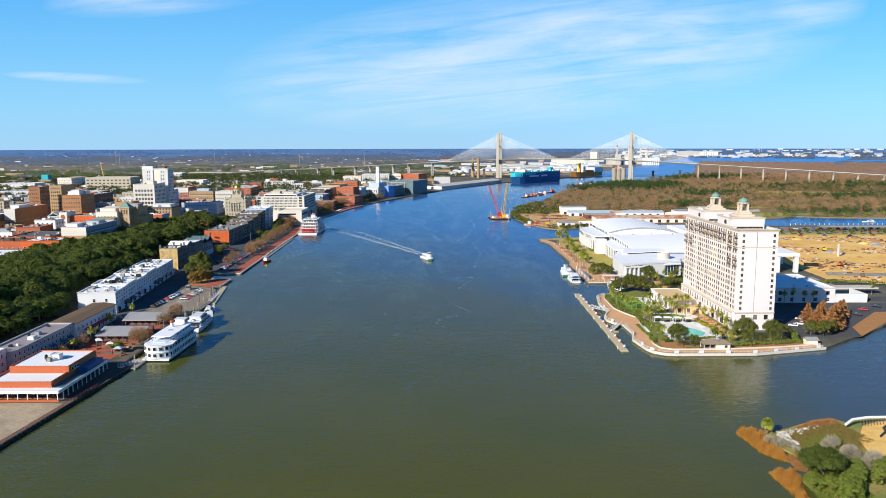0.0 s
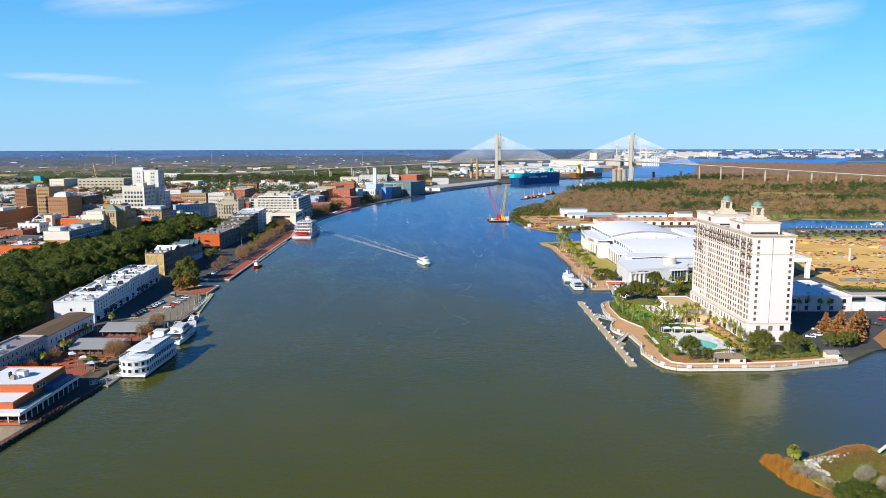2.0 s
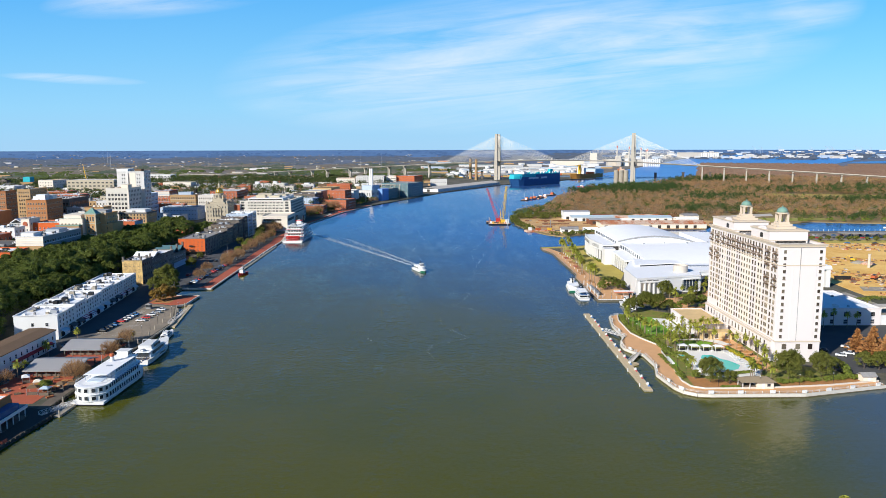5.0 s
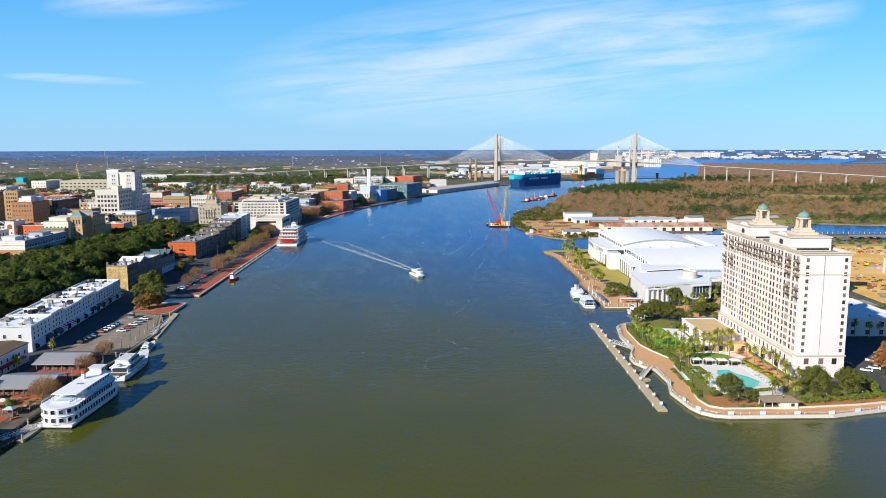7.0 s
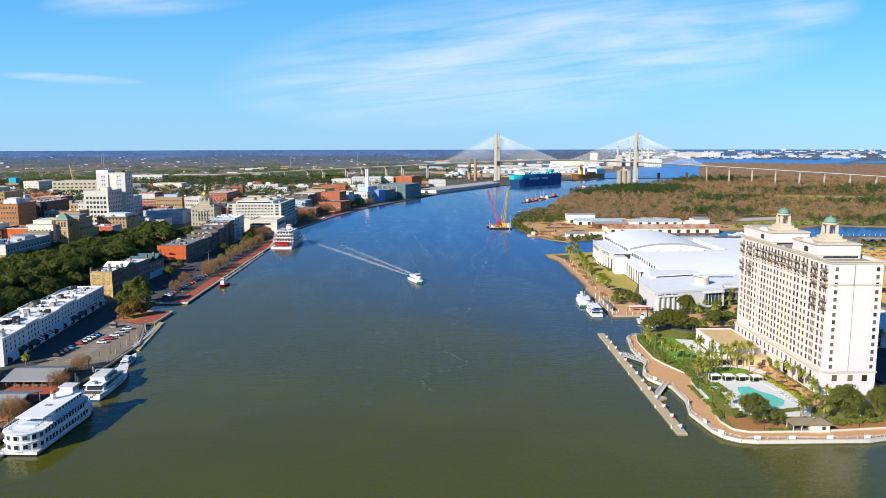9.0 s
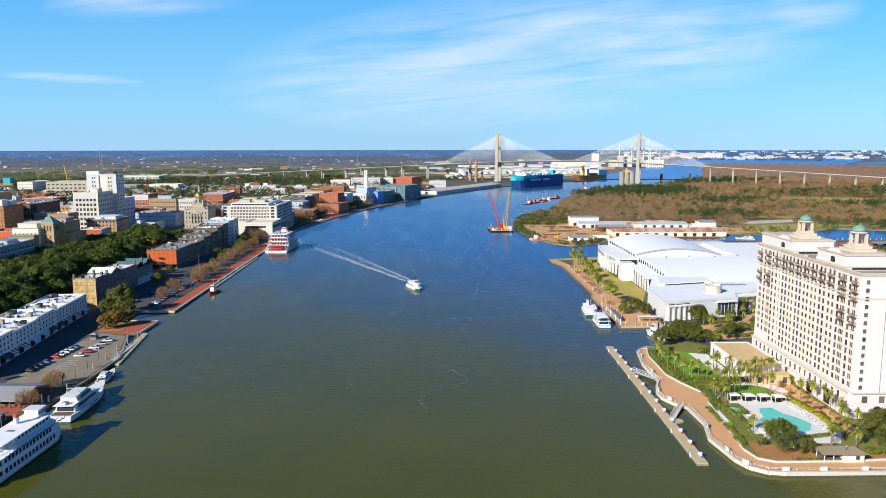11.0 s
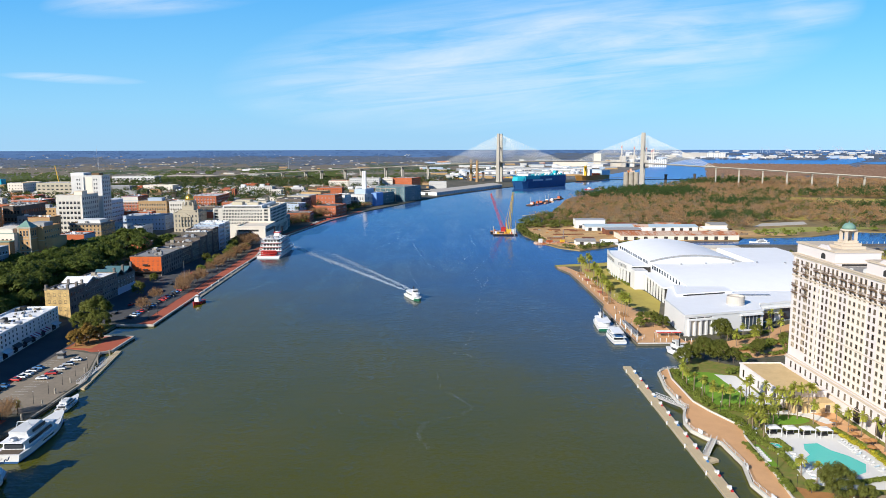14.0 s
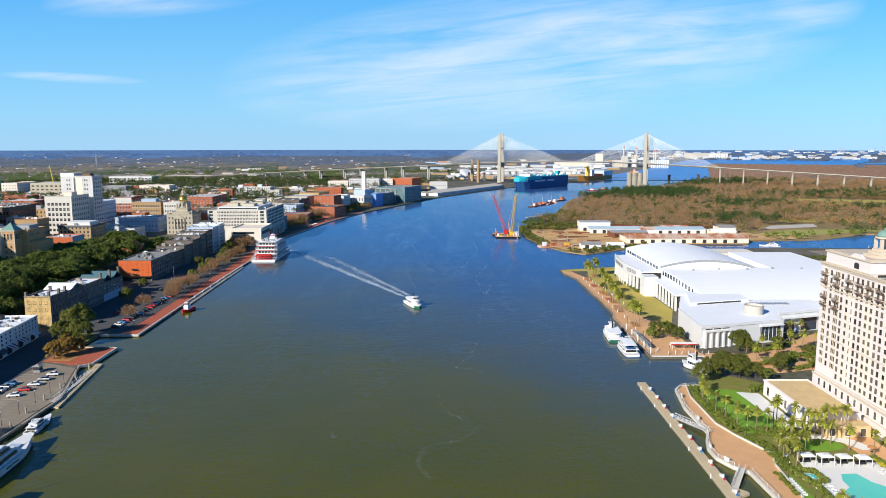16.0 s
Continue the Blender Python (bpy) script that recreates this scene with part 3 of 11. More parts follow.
def window_rows(parent, mesh, face, a0, a1, at, zs, bays, w, h, skip=(), joined=False, more=None):
    """Rows of windows on one face, from a0 to a1 along it; at: the face's place."""
    if joined:
        turn, s = radians(TURN[face]), Shape()
        ca, sa = math.cos(turn), math.sin(turn)
        base = [tuple(v.co) for v in mesh.vertices]
        faces = [tuple(p.vertices) for p in mesh.polygons]
        glassy = [p.material_index for p in mesh.polygons]
        for z in zs:
            for i in range(bays):
                a = a0 + (a1 - a0) * (i + 0.5) / bays
                x, y = (at, a) if face in ("+x", "-x") else (a, at)
                n = len(s.v)
                s.v += [(x + ca * vx * w - sa * vy, y + sa * vx * w + ca * vy, z + vz * h) for vx, vy, vz in base]
                s.f += [tuple(n + q for q in f) for f in faces]
        count = len(zs) * bays
        if more is not None:
            n = len(more.v)
            more.v += s.v
            more.f += [tuple(n + q for q in f) for f in s.f]
            return count
        m = s.mesh("facade_glazing", *mesh.materials)
        m.polygons.foreach_set("material_index", glassy * count)
        ob = new("facade_glazing", m)
        ob.parent = parent
        tagged(ob, kind="stuff")
        return
    for z in zs:
        for i in range(bays):
            if (i, zs.index(z)) in skip:
                continue
            a = a0 + (a1 - a0) * (i + 0.5) / bays
            x, y = (at, a) if face in ("+x", "-x") else (a, at)
            window(parent, mesh, x, y, z, w, h, face)


def rooftop_units(parent, x0, x1, y0, y1, z, count, seed, material=None, joined=False):
    """Air handlers, hatches and vents on a flat roof; far ones as one joined part."""
    rnd = random.Random(seed)
    pool = Shape()
    for i in range(count):
        big = i % 5 == 0
        w, d, h = (rnd.uniform(1.6, 3.2), rnd.uniform(1.6, 3.4), rnd.uniform(1.0, 2.0)) if big else (rnd.uniform(0.6, 1.5), rnd.uniform(0.6, 1.5), rnd.uniform(0.5, 1.2))
        x, y = rnd.uniform(x0 + 1.2, max(x0 + 1.3, x1 - 4)), rnd.uniform(y0 + 1.2, max(y0 + 1.3, y1 - 4))
        s = Shape().box(x, x + w, y, y + d, z, z + h).box(x + 0.15, x + w - 0.15, y + 0.15, y + d - 0.15, z + h, z + h + 0.14)
        coat = rnd.choice((STEEL, WHITE, GREY_ROOF, DARK_METAL, CONCRETE))
        if not joined:
            part("rooftop_unit", s, coat, parent)
            continue
        n = len(pool.v)
        pool.v += s.v
        pool.f += [tuple(n + q for q in f) for f in s.f]
    if joined and pool.v:
        tagged(part("rooftop_plant", pool, rnd.choice((STEEL, GREY_ROOF, OLD_WHITE)), parent), kind="stuff")


FOOTPRINTS = []


def building(name, label, category, x0, x1, y0, y1, z0, z1, wall, roof, floors=3, near=6, side=6, river="+x", win=(1.2, 1.7), frame_mat=None, group="", trim=None,
             units=3, parapet=0.8, rz=0.0, ground=0.0, sill=True, seed=1, first=1.4, joined=None, courses=0):
    """A flat-roofed block with parapet, cornice, windows on its two seen faces and plant on the roof."""
    cx, cy = (x0 + x1) / 2, (y0 + y1) / 2
    FOOTPRINTS.append((x0, x1, y0, y1))
    # distant white walls and roofs take the haze-dulled copies
    if y0 > 690 and x1 < -235 or y0 > 1000:
        wall, roof = OLD_WHITE if wall is WHITE else wall, OLD_WHITE_ROOF if roof is WHITE_ROOF else roof
    ob = thing(name, cx, cy, z0, label, category, group, rz)
    w, d, h = (x1 - x0) / 2, (y1 - y0) / 2, z1 - z0
    s = Shape().box(-w, w, -d, d, -1.0, h - parapet).ring(-w, w, -d, d, h - parapet, h, 0.4)
    body = part("wall", s, wall, ob)
    top = part("roof", Shape().box(-w + 0.41, w - 0.41, -d + 0.41, d - 0.41, h - parapet, h - parapet + 0.12), roof, ob)
    c = Shape().ring(-w - 0.3, w + 0.3, -d - 0.3, d + 0.3, h - 0.35, h - 0.05, 0.29)
    if ground:
        c.ring(-w - 0.2, w + 0.2, -d - 0.2, d + 0.2, ground - 0.2, ground + 0.15, 0.19)
    if y0 < 1010 or trim:
        part("cornice", c, trim or wall, ob)
    m = window_mesh(("win", (frame_mat or WHITE).name, sill), frame_mat or WHITE, GLASS, sill)
    base = ground or 0.0
    joined = (y0 > 690) if joined is None else joined
    step = (h - parapet - base - 0.4) / max(1, floors)
    zs = [base + first * 0.55 + step * i for i in range(floors)]
    hh = min(win[1], step * 0.62)
    sides = []
    if near:
        sides.append(("-y", -w + 0.8, w - 0.8, -d, zs, near, min(win[0], 2 * w / near * 0.62), hh))
    if side:
        sides.append((river, -d + 0.8, d - 0.8, w if river == "+x" else -w, zs, side, min(win[0], 2 * d / side * 0.62), hh))
    if joined and sides:
        pool = Shape()
        count = sum(window_rows(ob, m, *q, joined=True, more=pool) for q in sides)
        g = pool.mesh("facade_glazing", *m.materials)
        g.polygons.foreach_set("material_index", [p.material_index for p in m.polygons] * count)
        glazing = new("facade_glazing", g)
        glazing.parent = ob
        tagged(glazing, kind="stuff")
    elif sides:
        for q in sides:
            window_rows(body, m, *q)
    for i in range(courses):
        zc = base + (h - parapet - base) * (i + 1) / (courses + 1)
        part("string_course", Shape().ring(-w - 0.16, w + 0.16, -d - 0.16, d + 0.16, zc - 0.15, zc + 0.2, 0.15), trim or frame_mat or wall, ob)
    if units:
        rooftop_units(top, -w, w, -d, d, h - parapet + 0.12, int(units * 1.5 + 1), seed, joined=y0 > 760)
    return ob


# ---- water, land, far ground ----
def disc(r, z, n=96):
    return [(r * math.cos(2 * math.pi * i / n), 90 + r * math.sin(2 * math.pi * i / n), z) for i in range(n)]


setting("water", Shape().face(*disc(2330, TIDE_LEVEL)), WATER, "wide olive-brown tidal river with sky blue painted into its far reach")


def inv_far(r):
    """One over the true distance that stands at radius r of the rising far ground."""
    return 1 / 2300 - (r - 2300) / 2550 * (1 / 2300 - 1 / 16700)


def far_height(r):
    return 3.0 if r <= 2300 else 95 - 92 * r * inv_far(r)


def far_at(x, y):
    """A place at true (x, y) on the far ground: where it stands, its height and its scale."""
    d = math.hypot(x, y - 90)
    if d <= 2300:
        return x, y, 3.0, 1.0
    r = 2300 + 2550 * (1 / 2300 - 1 / d) / (1 / 2300 - 1 / 16700)
    return x * r / d, 90 + (y - 90) * r / d, far_height(r), r / d


def far_ring(rings):
    s = Shape().loft([[(x, y, far_height(r) + (-2.0 if r < 2300 else 0.15)) for x, y, _ in disc(r, 0, 144)] for r in rings], closed=True, caps=False)
    s.f = [q[::-1] for q in s.f]
    return s


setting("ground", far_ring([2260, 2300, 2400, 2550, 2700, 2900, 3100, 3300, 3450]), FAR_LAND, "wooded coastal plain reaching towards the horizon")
# outer rings wear the haze colours
setting("backdrop_plain", far_ring([3450, 3700, 3950, 4150]), MID_HAZE, "hazy blue-grey distance of the plain")
setting("backdrop_horizon", far_ring([4150, 4350, 4600, 4850]), FAR_HAZE, "hazy blue distance at the horizon")

SOUTH = [(-141, -900), (-140.4, 224), (-137.2, 263), (-134.2, 302), (-134.2, 306), (-139, 309), (-140, 440), (-153, 481), (-149, 484), (-149, 510), (-168, 511), (-168, 534), (-149, 534), (-153, 689), (-154, 774),
         (-157, 800), (-158, 900), (-157, 938), (-135, 1093), (-106, 1215), (-71, 1313), (-41, 1399), (-10, 1490), (4, 1535), (75, 1680), (150, 1825), (282, 1992), (340, 2065),
         (440, 2170), (520, 2290), (-500, 2270), (-1200, 2000), (-2000, 1100), (-2200, 200), (-2000, -900)]
setting("land_south_bank", Shape().prism(SOUTH, -4, 3.0), EARTH, "low city river bank")
BLUFF = [(-224, 150), (-224, 900), (-205, 1000), (-180, 1100), (-152, 1200), (-122, 1300), (-98, 1450), (-66, 1590), (-80, 1720), (-700, 1950), (-1500, 1500), (-1900, 600), (-1900, 150)]
setting("land_bluff", Shape().prism(BLUFF, 2.5, 12.0), EARTH, "raised bluff that carries the old town")
ISLAND = [(192, 348), (172, 332), (136, 322.4), (101, 322), (96, 322.8), (92, 326), (90, 331), (88, 347), (91, 360), (90.5, 376), (87, 380), (84.5, 386), (84.5, 393), (86.5, 400), (89, 406), (89, 429),
          (92, 449), (95, 453), (102, 454), (113, 470), (116, 494), (95, 494), (95, 569), (98, 582), (97, 691), (92, 712), (92, 728), (140, 742), (200, 800), (289, 848), (381, 845), (440, 836),
          (560, 830), (1900, 700), (2000, 300), (700, 395), (420, 405), (300, 398), (241, 392), (222, 372)]
setting("land_island", Shape().prism(ISLAND, -4, 3.0), EARTH, "river island with hotel and halls")
MILL = [(98, 872), (90, 930), (92, 1014), (108, 1060), (153, 1166), (226, 1454), (330, 1610), (440, 1730), (560, 1930), (690, 2150), (830, 2290), (1600, 1700), (2100, 1000), (1500, 850), (700, 905), (600, 930),
        (502, 940), (455, 957), (388, 913), (311, 902), (297, 878), (200, 868), (160, 835), (128, 812), (112, 830)]
setting("land_mill", Shape().prism(MILL, -4, 2.6), MARSH, "marshy island ground with winter woods")
NEAR = [(97.5, 234.5), (98.5, 230), (101, 222), (103.5, 214), (104.5, 208), (101, 203), (97, 198), (98, 170), (110, 60), (130, -300), (700, -300), (700, 230), (300, 256), (190, 250), (148, 247), (140, 245), (133, 241.4), (130, 245.2), (124, 244.2), (117, 240.4), (110, 236.4), (104, 234.8)]
setting("land_point", Shape().prism(NEAR, -4, 2.4), POINT_GROUND, "grassy point with reeds and sand")


def patch(name, poly, z, material, label):
    return setting(name, Shape().prism(poly, z - 0.3, z), material, label)


def rect(x0, x1, y0, y1):
    return [(x0, y0), (x1, y0), (x1, y1), (x0, y1)]


# far river reach and inlets on the rising ground
def far_strip(name, near_bank, far_bank, z, material, label):
    s = Shape()
    rows = []
    for a, b in zip(near_bank, far_bank):
        row = []
        for i in range(5):
            x, y, h, _ = far_at(a[0] + (b[0] - a[0]) * i / 4, a[1] + (b[1] - a[1]) * i / 4)
            row.append((x, y, h + z))
        rows.append(row)
    s.loft(rows, caps=False)
    if (s.v[5][0] - s.v[0][0]) * (s.v[1][1] - s.v[0][1]) - (s.v[5][1] - s.v[0][1]) * (s.v[1][0] - s.v[0][0]) < 0:
        s.f = [q[::-1] for q in s.f]
    return setting(name, s, material, label)


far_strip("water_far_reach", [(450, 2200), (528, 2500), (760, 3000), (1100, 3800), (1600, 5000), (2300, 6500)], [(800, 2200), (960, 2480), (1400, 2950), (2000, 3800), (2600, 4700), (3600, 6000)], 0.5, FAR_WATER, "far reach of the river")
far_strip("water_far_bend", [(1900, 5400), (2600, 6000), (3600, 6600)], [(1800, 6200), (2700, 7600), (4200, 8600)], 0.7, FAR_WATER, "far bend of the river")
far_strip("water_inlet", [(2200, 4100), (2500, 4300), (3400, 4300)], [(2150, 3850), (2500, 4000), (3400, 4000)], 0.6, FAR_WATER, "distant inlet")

# streets and paving of the south bank
patch("river_street", [(-178, 240), (-170.6, 240), (-170.6, 486), (-176, 545), (-196, 545), (-183, 402)], 3.05, ASPHALT, "asphalt street below the bluff")
patch("river_street_west", rect(-203, -176, 545, 860), 3.05, ASPHALT, "asphalt street below the bluff")
patch("parking_lot", [(-170.5, 398), (-141.5, 405), (-141.5, 440), (-153, 478), (-170.5, 486)], 3.09, LOT, "worn asphalt car park")
patch("concrete_yard", [(-200, 120), (-143.5, 120), (-142.8, 224), (-139.6, 260), (-143, 260.8), (-200, 260.8)], 3.06, YARD_CONC, "stained sandy concrete yard")
patch("quay_walk", [(-143.4, 100), (-141.1, 100), (-140.5, 224), (-137.3, 263), (-134.3, 302), (-134.3, 305.9), (-139.1, 308.9), (-140.5, 340), (-146, 340), (-142, 303), (-142, 262), (-139.5, 260.5), (-142.7, 224)], 3.1, TIMBER, "dark weathered timber quay walk")
patch("brick_plaza", [(-157, 482), (-149.3, 485), (-149.3, 509.6), (-160, 510.4), (-163, 486)], 3.12, BRICK_PAVE, "red brick plaza")
patch("brick_promenade", [(-157, 534.4), (-149.4, 534.4), (-153.4, 689), (-154.4, 774), (-157.3, 800), (-158.3, 900), (-157.3, 938), (-135.5, 1093), (-106.4, 1215), (-113, 1218), (-143, 1093), (-164, 938), (-166, 800), (-163, 774), (-160.5, 689)],
      3.12, BRICK_PAVE, "red brick riverside promenade")
patch("promenade_lot", [(-176, 545), (-157.3, 536), (-160.9, 689), (-163.2, 760), (-176, 760)], 3.08, ASPHALT, "riverside car park")
# this deck's dark colour stands for the shadow the restaurant casts
patch("restaurant_deck", [(-142, 262.5), (-137.6, 263.5), (-134.6, 302), (-134.6, 305.4), (-139.6, 308.6), (-147.5, 311), (-147.5, 303.6), (-142, 303.4)], 3.14, SHADED_TIMBER, "timber deck beside the restaurant, darkened for its shadow")
patch("market_court", rect(-170.5, -147, 315, 397), 3.08, BRICK_PAVE, "brick market court")
for x, name in ((-300, "bay_street"),):
    patch(name, rect(x - 8, x + 6, 300, 1100), 12.05, ASPHALT, "town street under oaks")
patch("bluff_green", rect(-285, -226, 160, 960), 12.04, EARTH, "shaded leaf-strewn ground under the oaks")

# timber fenders and coping along the quay
fender = Shape()
yy = 120.0
while yy < 336:
    xq = np.interp(yy, [100, 224, 263, 302, 306, 309, 340], [-141, -140.4, -137.2, -134.2, -134.2, -139, -139.3])
    fender.box(xq - 0.1, xq + 0.45, yy, yy + 0.4, -1.5, 3.2)
    yy += 2.4
fender_thing = tagged(new("quay_fender", fender.mesh("quay_fender", DARK_WALL)), "row of tarred timber fender piles on the quay wall", "fender", kind="stuff")
setting("quay_wall", Shape().prism([(-140.9, 100), (-140.7, 100), (-140.1, 224), (-136.9, 263), (-133.9, 301.9), (-133.9, 306.2), (-138.8, 309.2), (-139.6, 440), (-139.9, 440), (-139.05, 308.9), (-134.15, 305.9), (-134.15, 302), (-137.15, 263), (-140.35, 224)], -3, 2.6), DARK_WALL, "dark tarred timber quay wall")


def railing(name, label, pts, z, h=1.05, gap=2.0, material=DARK_METAL, rails=3, r=0.05):
    """A post-and-rail fence along a line."""
    ob = thing(name, pts[0][0], pts[0][1], z, label, "railing")
    o = Vector((pts[0][0], pts[0][1], 0))
    post = Shape().box(-r, r, -r, r, 0, h).mesh("post", material)
    for a, b in zip(pts, pts[1:]):
        a, b = Vector((*a, 0)) - o, Vector((*b, 0)) - o
        n = max(1, int((b - a).length / gap))
        for i in range(n):
            p = part("post", post, None, ob)
            p.location = a + (b - a) * i / n
        s = Shape()
        for j in range(rails):
            zz = h * (1 - 0.4 * j) - 0.03
            s.tube((a.x, a.y, zz), (b.x, b.y, zz), r * 0.8, 4)
        part("rail", s, material, ob)
    return ob


railing("quay_railing", "rusty red-brown steel railing along the quay edge", [(-141.2, 190), (-140.7, 224), (-137.5, 263), (-136, 280)], 3.1, 1.1, 2.2, BRICK, 4, 0.06)


# painted stall lines in the car park
lines = Shape()
for i in range(20):
    lines.box(-161.0, -156.0, 412 + 3.0 * i, 412.12 + 3.0 * i, 3.09, 3.105)
    lines.box(-170.3, -165.6, 412 + 3.0 * i, 412.12 + 3.0 * i, 3.09, 3.105)
tagged(new("stall_marking", lines.mesh("stall_marking", WHITE)), "thin worn white parking stall lines", "marking", kind="stuff")

# fields, clearings and roads of the plain
for k, (x, y, w, d, m, word) in enumerate(((-1010, 2640, 150, 90, MEADOW, "yellow-green field"), (-1750, 3300, 420, 160, DRY_GRASS, "tan field"), (-760, 3050, 260, 80, DRY_GRASS, "tan clearing"), (-2300, 4300, 700, 260, MID_HAZE, "haze-blue field"), (-420, 2500, 240, 40, PALE_CONC, "pale yard"),
                                            (-1500, 2500, 260, 50, PALE_CONC, "pale yard"), (-900, 4200, 500, 160, FAR_LAND, "grey clearing"), (-1950, 2900, 300, 60, PALE_CONC, "pale yard"))):
    far_strip("field_%d" % (k + 1), [(x - w / 2, y - d / 2), (x + w / 2, y - d / 2)], [(x - w / 2, y + d / 2), (x + w / 2, y + d / 2)], 0.5, m, word + " on the plain")


def cap(name, pts, w, z0, z1, material, label):
    """A coping that follows the water's edge."""
    s = Shape()
    rows = []
    for i, p in enumerate(pts):
        a, b = Vector(pts[max(0, i - 1)]), Vector(pts[min(len(pts) - 1, i + 1)])
        n = Vector((b.y - a.y, a.x - b.x)).normalized() * w
        rows.append([(p[0] + n.x, p[1] + n.y, z0), (p[0] + n.x, p[1] + n.y, z1), (p[0] - n.x, p[1] - n.y, z1), (p[0] - n.x, p[1] - n.y, z0)])
    setting(name, s.loft(rows, closed=True), material, label)


cap("promenade_coping", [(-149, 534), (-153, 689), (-154, 774), (-157, 800), (-158, 900), (-157, 938), (-135, 1093), (-106, 1215)], 0.45, 2.2, 3.3, PALE_CONC, "pale stone coping along the promenade")
cap("promenade_end_coping", [(-168, 534.2), (-149, 534.2)], 0.4, 2.2, 3.3, PALE_CONC, "pale stone coping at the promenade's end")
cap("plaza_coping", [(-153, 481), (-149, 484.5), (-149, 510), (-168, 511)], 0.35, 2.2, 3.35, PALE_CONC, "pale stone coping round the plaza")
cap("car_park_coping", [(-140, 400), (-140, 440), (-153, 481)], 0.35, 2.2, 3.3, CONCRETE, "concrete kerb along the car park edge")
cap("promenade_fender", [(-148.4, 534), (-152.4, 689), (-153.4, 774), (-156.4, 800), (-157.4, 900)], 0.12, 0.5, 2.5, DARK_WALL, "dark timber fender below the promenade")
patch("plaza_paving", [(-149.6, 486), (-149.6, 509), (-166, 510), (-172, 500), (-172, 488), (-157, 484)], 3.16, BRICK_PAVE, "red brick plaza with tree beds")
patch("plaza_bed", [(-160, 488), (-160, 507), (-171, 507), (-171, 489)], 3.2, MULCH, "mulched tree bed on the plaza")
patch("tree_island", [(-168, 518), (-168.5, 533), (-184, 540), (-186, 526), (-176, 516)], 3.2, COVER, "planted island under street trees")

# ---- the riverside hotel ----
def hotel():
    X0, X1, Y0, Y1, Z0, ZL, ZT = 143.0, 162.2, 364.4, 445.0, 3.0, 12.0, 53.5
    ob = thing("hotel_tower", (X0 + X1) / 2, (Y0 + Y1) / 2, Z0, "tall pale pink stucco hotel with two green-domed rooftop cupolas", "hotel")
    w, d = (X1 - X0) / 2, (Y1 - Y0) / 2
    H, L = ZT - Z0, ZL - Z0
    part("wall", Shape().box(-w, w, -d, d, -1, H - 1.0).ring(-w, w, -d, d, H - 1.0, H, 0.5), HOTEL, ob)
    part("roof", Shape().box(-w + 0.5, w - 0.5, -d + 0.5, d - 0.5, H - 1.0, H - 0.85), GREY_ROOF, ob)
    part("podium", Shape().box(-w - 1.3, -w - 0.01, -d + 1, d - 1, -1, L), HOTEL, ob)
    for o, z0, z1 in ((0.7, H - 0.2, H + 0.25), (0.4, H - 0.9, H - 0.2), (0.35, L - 0.25, L + 0.25), (0.2, H - 8.9, H - 8.4)):
        part("cornice", Shape().ring(-w - o, w + o, -d - o, d + o, z0, z1, o - 0.01), TRIM, ob)
    # flat shafts framing the long front and the end wall
    for y0, y1 in ((-d + 14.5, -d + 16), (d - 21, d - 19.5), (-d + 0.4, -d + 2.2), (d - 2.2, d - 0.4)):
        part("pilaster", Shape().box(-w - 0.18, -w - 0.002, y0, y1, L + 0.3, H - 1), HOTEL, ob)
    part("wall_panel", Shape().box(-w + 5.7, w - 3.4, -d - 0.14, -d - 0.002, L + 0.3, H - 9), HOTEL, ob)
    part("wall_joint", Shape().box(-0.9, -0.72, -d - 0.2, -d - 0.002, L + 0.3, H - 1.2), GREY_STUCCO, ob, "dark vertical joint in the end wall")
    m = window_mesh("hotel", HOTEL, HOTEL_GLASS, True, False, 0.03)
    pair = window_mesh("hotel_pair", BROWN_ROOF, HOTEL_GLASS, True, False, 0.03)
    floors, step = 14, (H - L - 2.2) / 14
    zs = [L + 1.3 + step * i for i in range(floors)]
    # end wall: one column of windows at each side
    for i, z in enumerate(zs):
        window(ob, m, -w + 2.2, -d, z, 1.3, 1.55, "-y")
        window(ob, m, w - 1.9, -d, z, 1.3, 1.55, "-y")
    # long front: wide, single and paired bays, the pairs on cream strips
    rail = Shape().box(-1.6, 1.6, -1.05, 0, -0.25, -0.06)
    for i in range(11):
        rail.box(-1.57 + 0.31 * i, -1.52 + 0.31 * i, -1.02, -0.97, -0.06, 0.9)
    rail.box(-1.6, 1.6, -1.05, -0.95, 0.88, 0.98).box(-1.6, -1.5, -1.05, 0, 0.88, 0.98).box(1.5, 1.6, -1.05, 0, 0.88, 0.98)
    rail.loft([[(x, -0.7, -0.25), (x, 0, -0.25), (x, 0, -0.9)] for x in (-1.3, -1.05)], closed=True).loft([[(x, -0.7, -0.25), (x, 0, -0.25), (x, 0, -0.9)] for x in (1.05, 1.3)], closed=True)
    balcony = rail.mesh("balcony", BROWN_ROOF)
    strip = Shape().box(-2.85, 2.85, -0.05, 0, 0, H - L - 9.2).mesh("cream_strip", STRIP)
    wide = window_mesh("hotel_wide", TRIM, HOTEL_GLASS, True, False, 0.06)
    bays = ((2.9, "wide"), (6.6, "one"), (10.6, "wide"), (13.9, "one"), (18.6, "pair"), (23.6, "one"), (26.4, "one"), (31.0, "pair"), (36.9, "pair"), (41.6, "one"), (44.4, "one"), (49.0, "pair"), (53.6, "one"), (56.4, "one"), (61.0, "pair"),
            (66.0, "one"), (69.2, "wide"), (73.4, "one"), (77.4, "wide"))
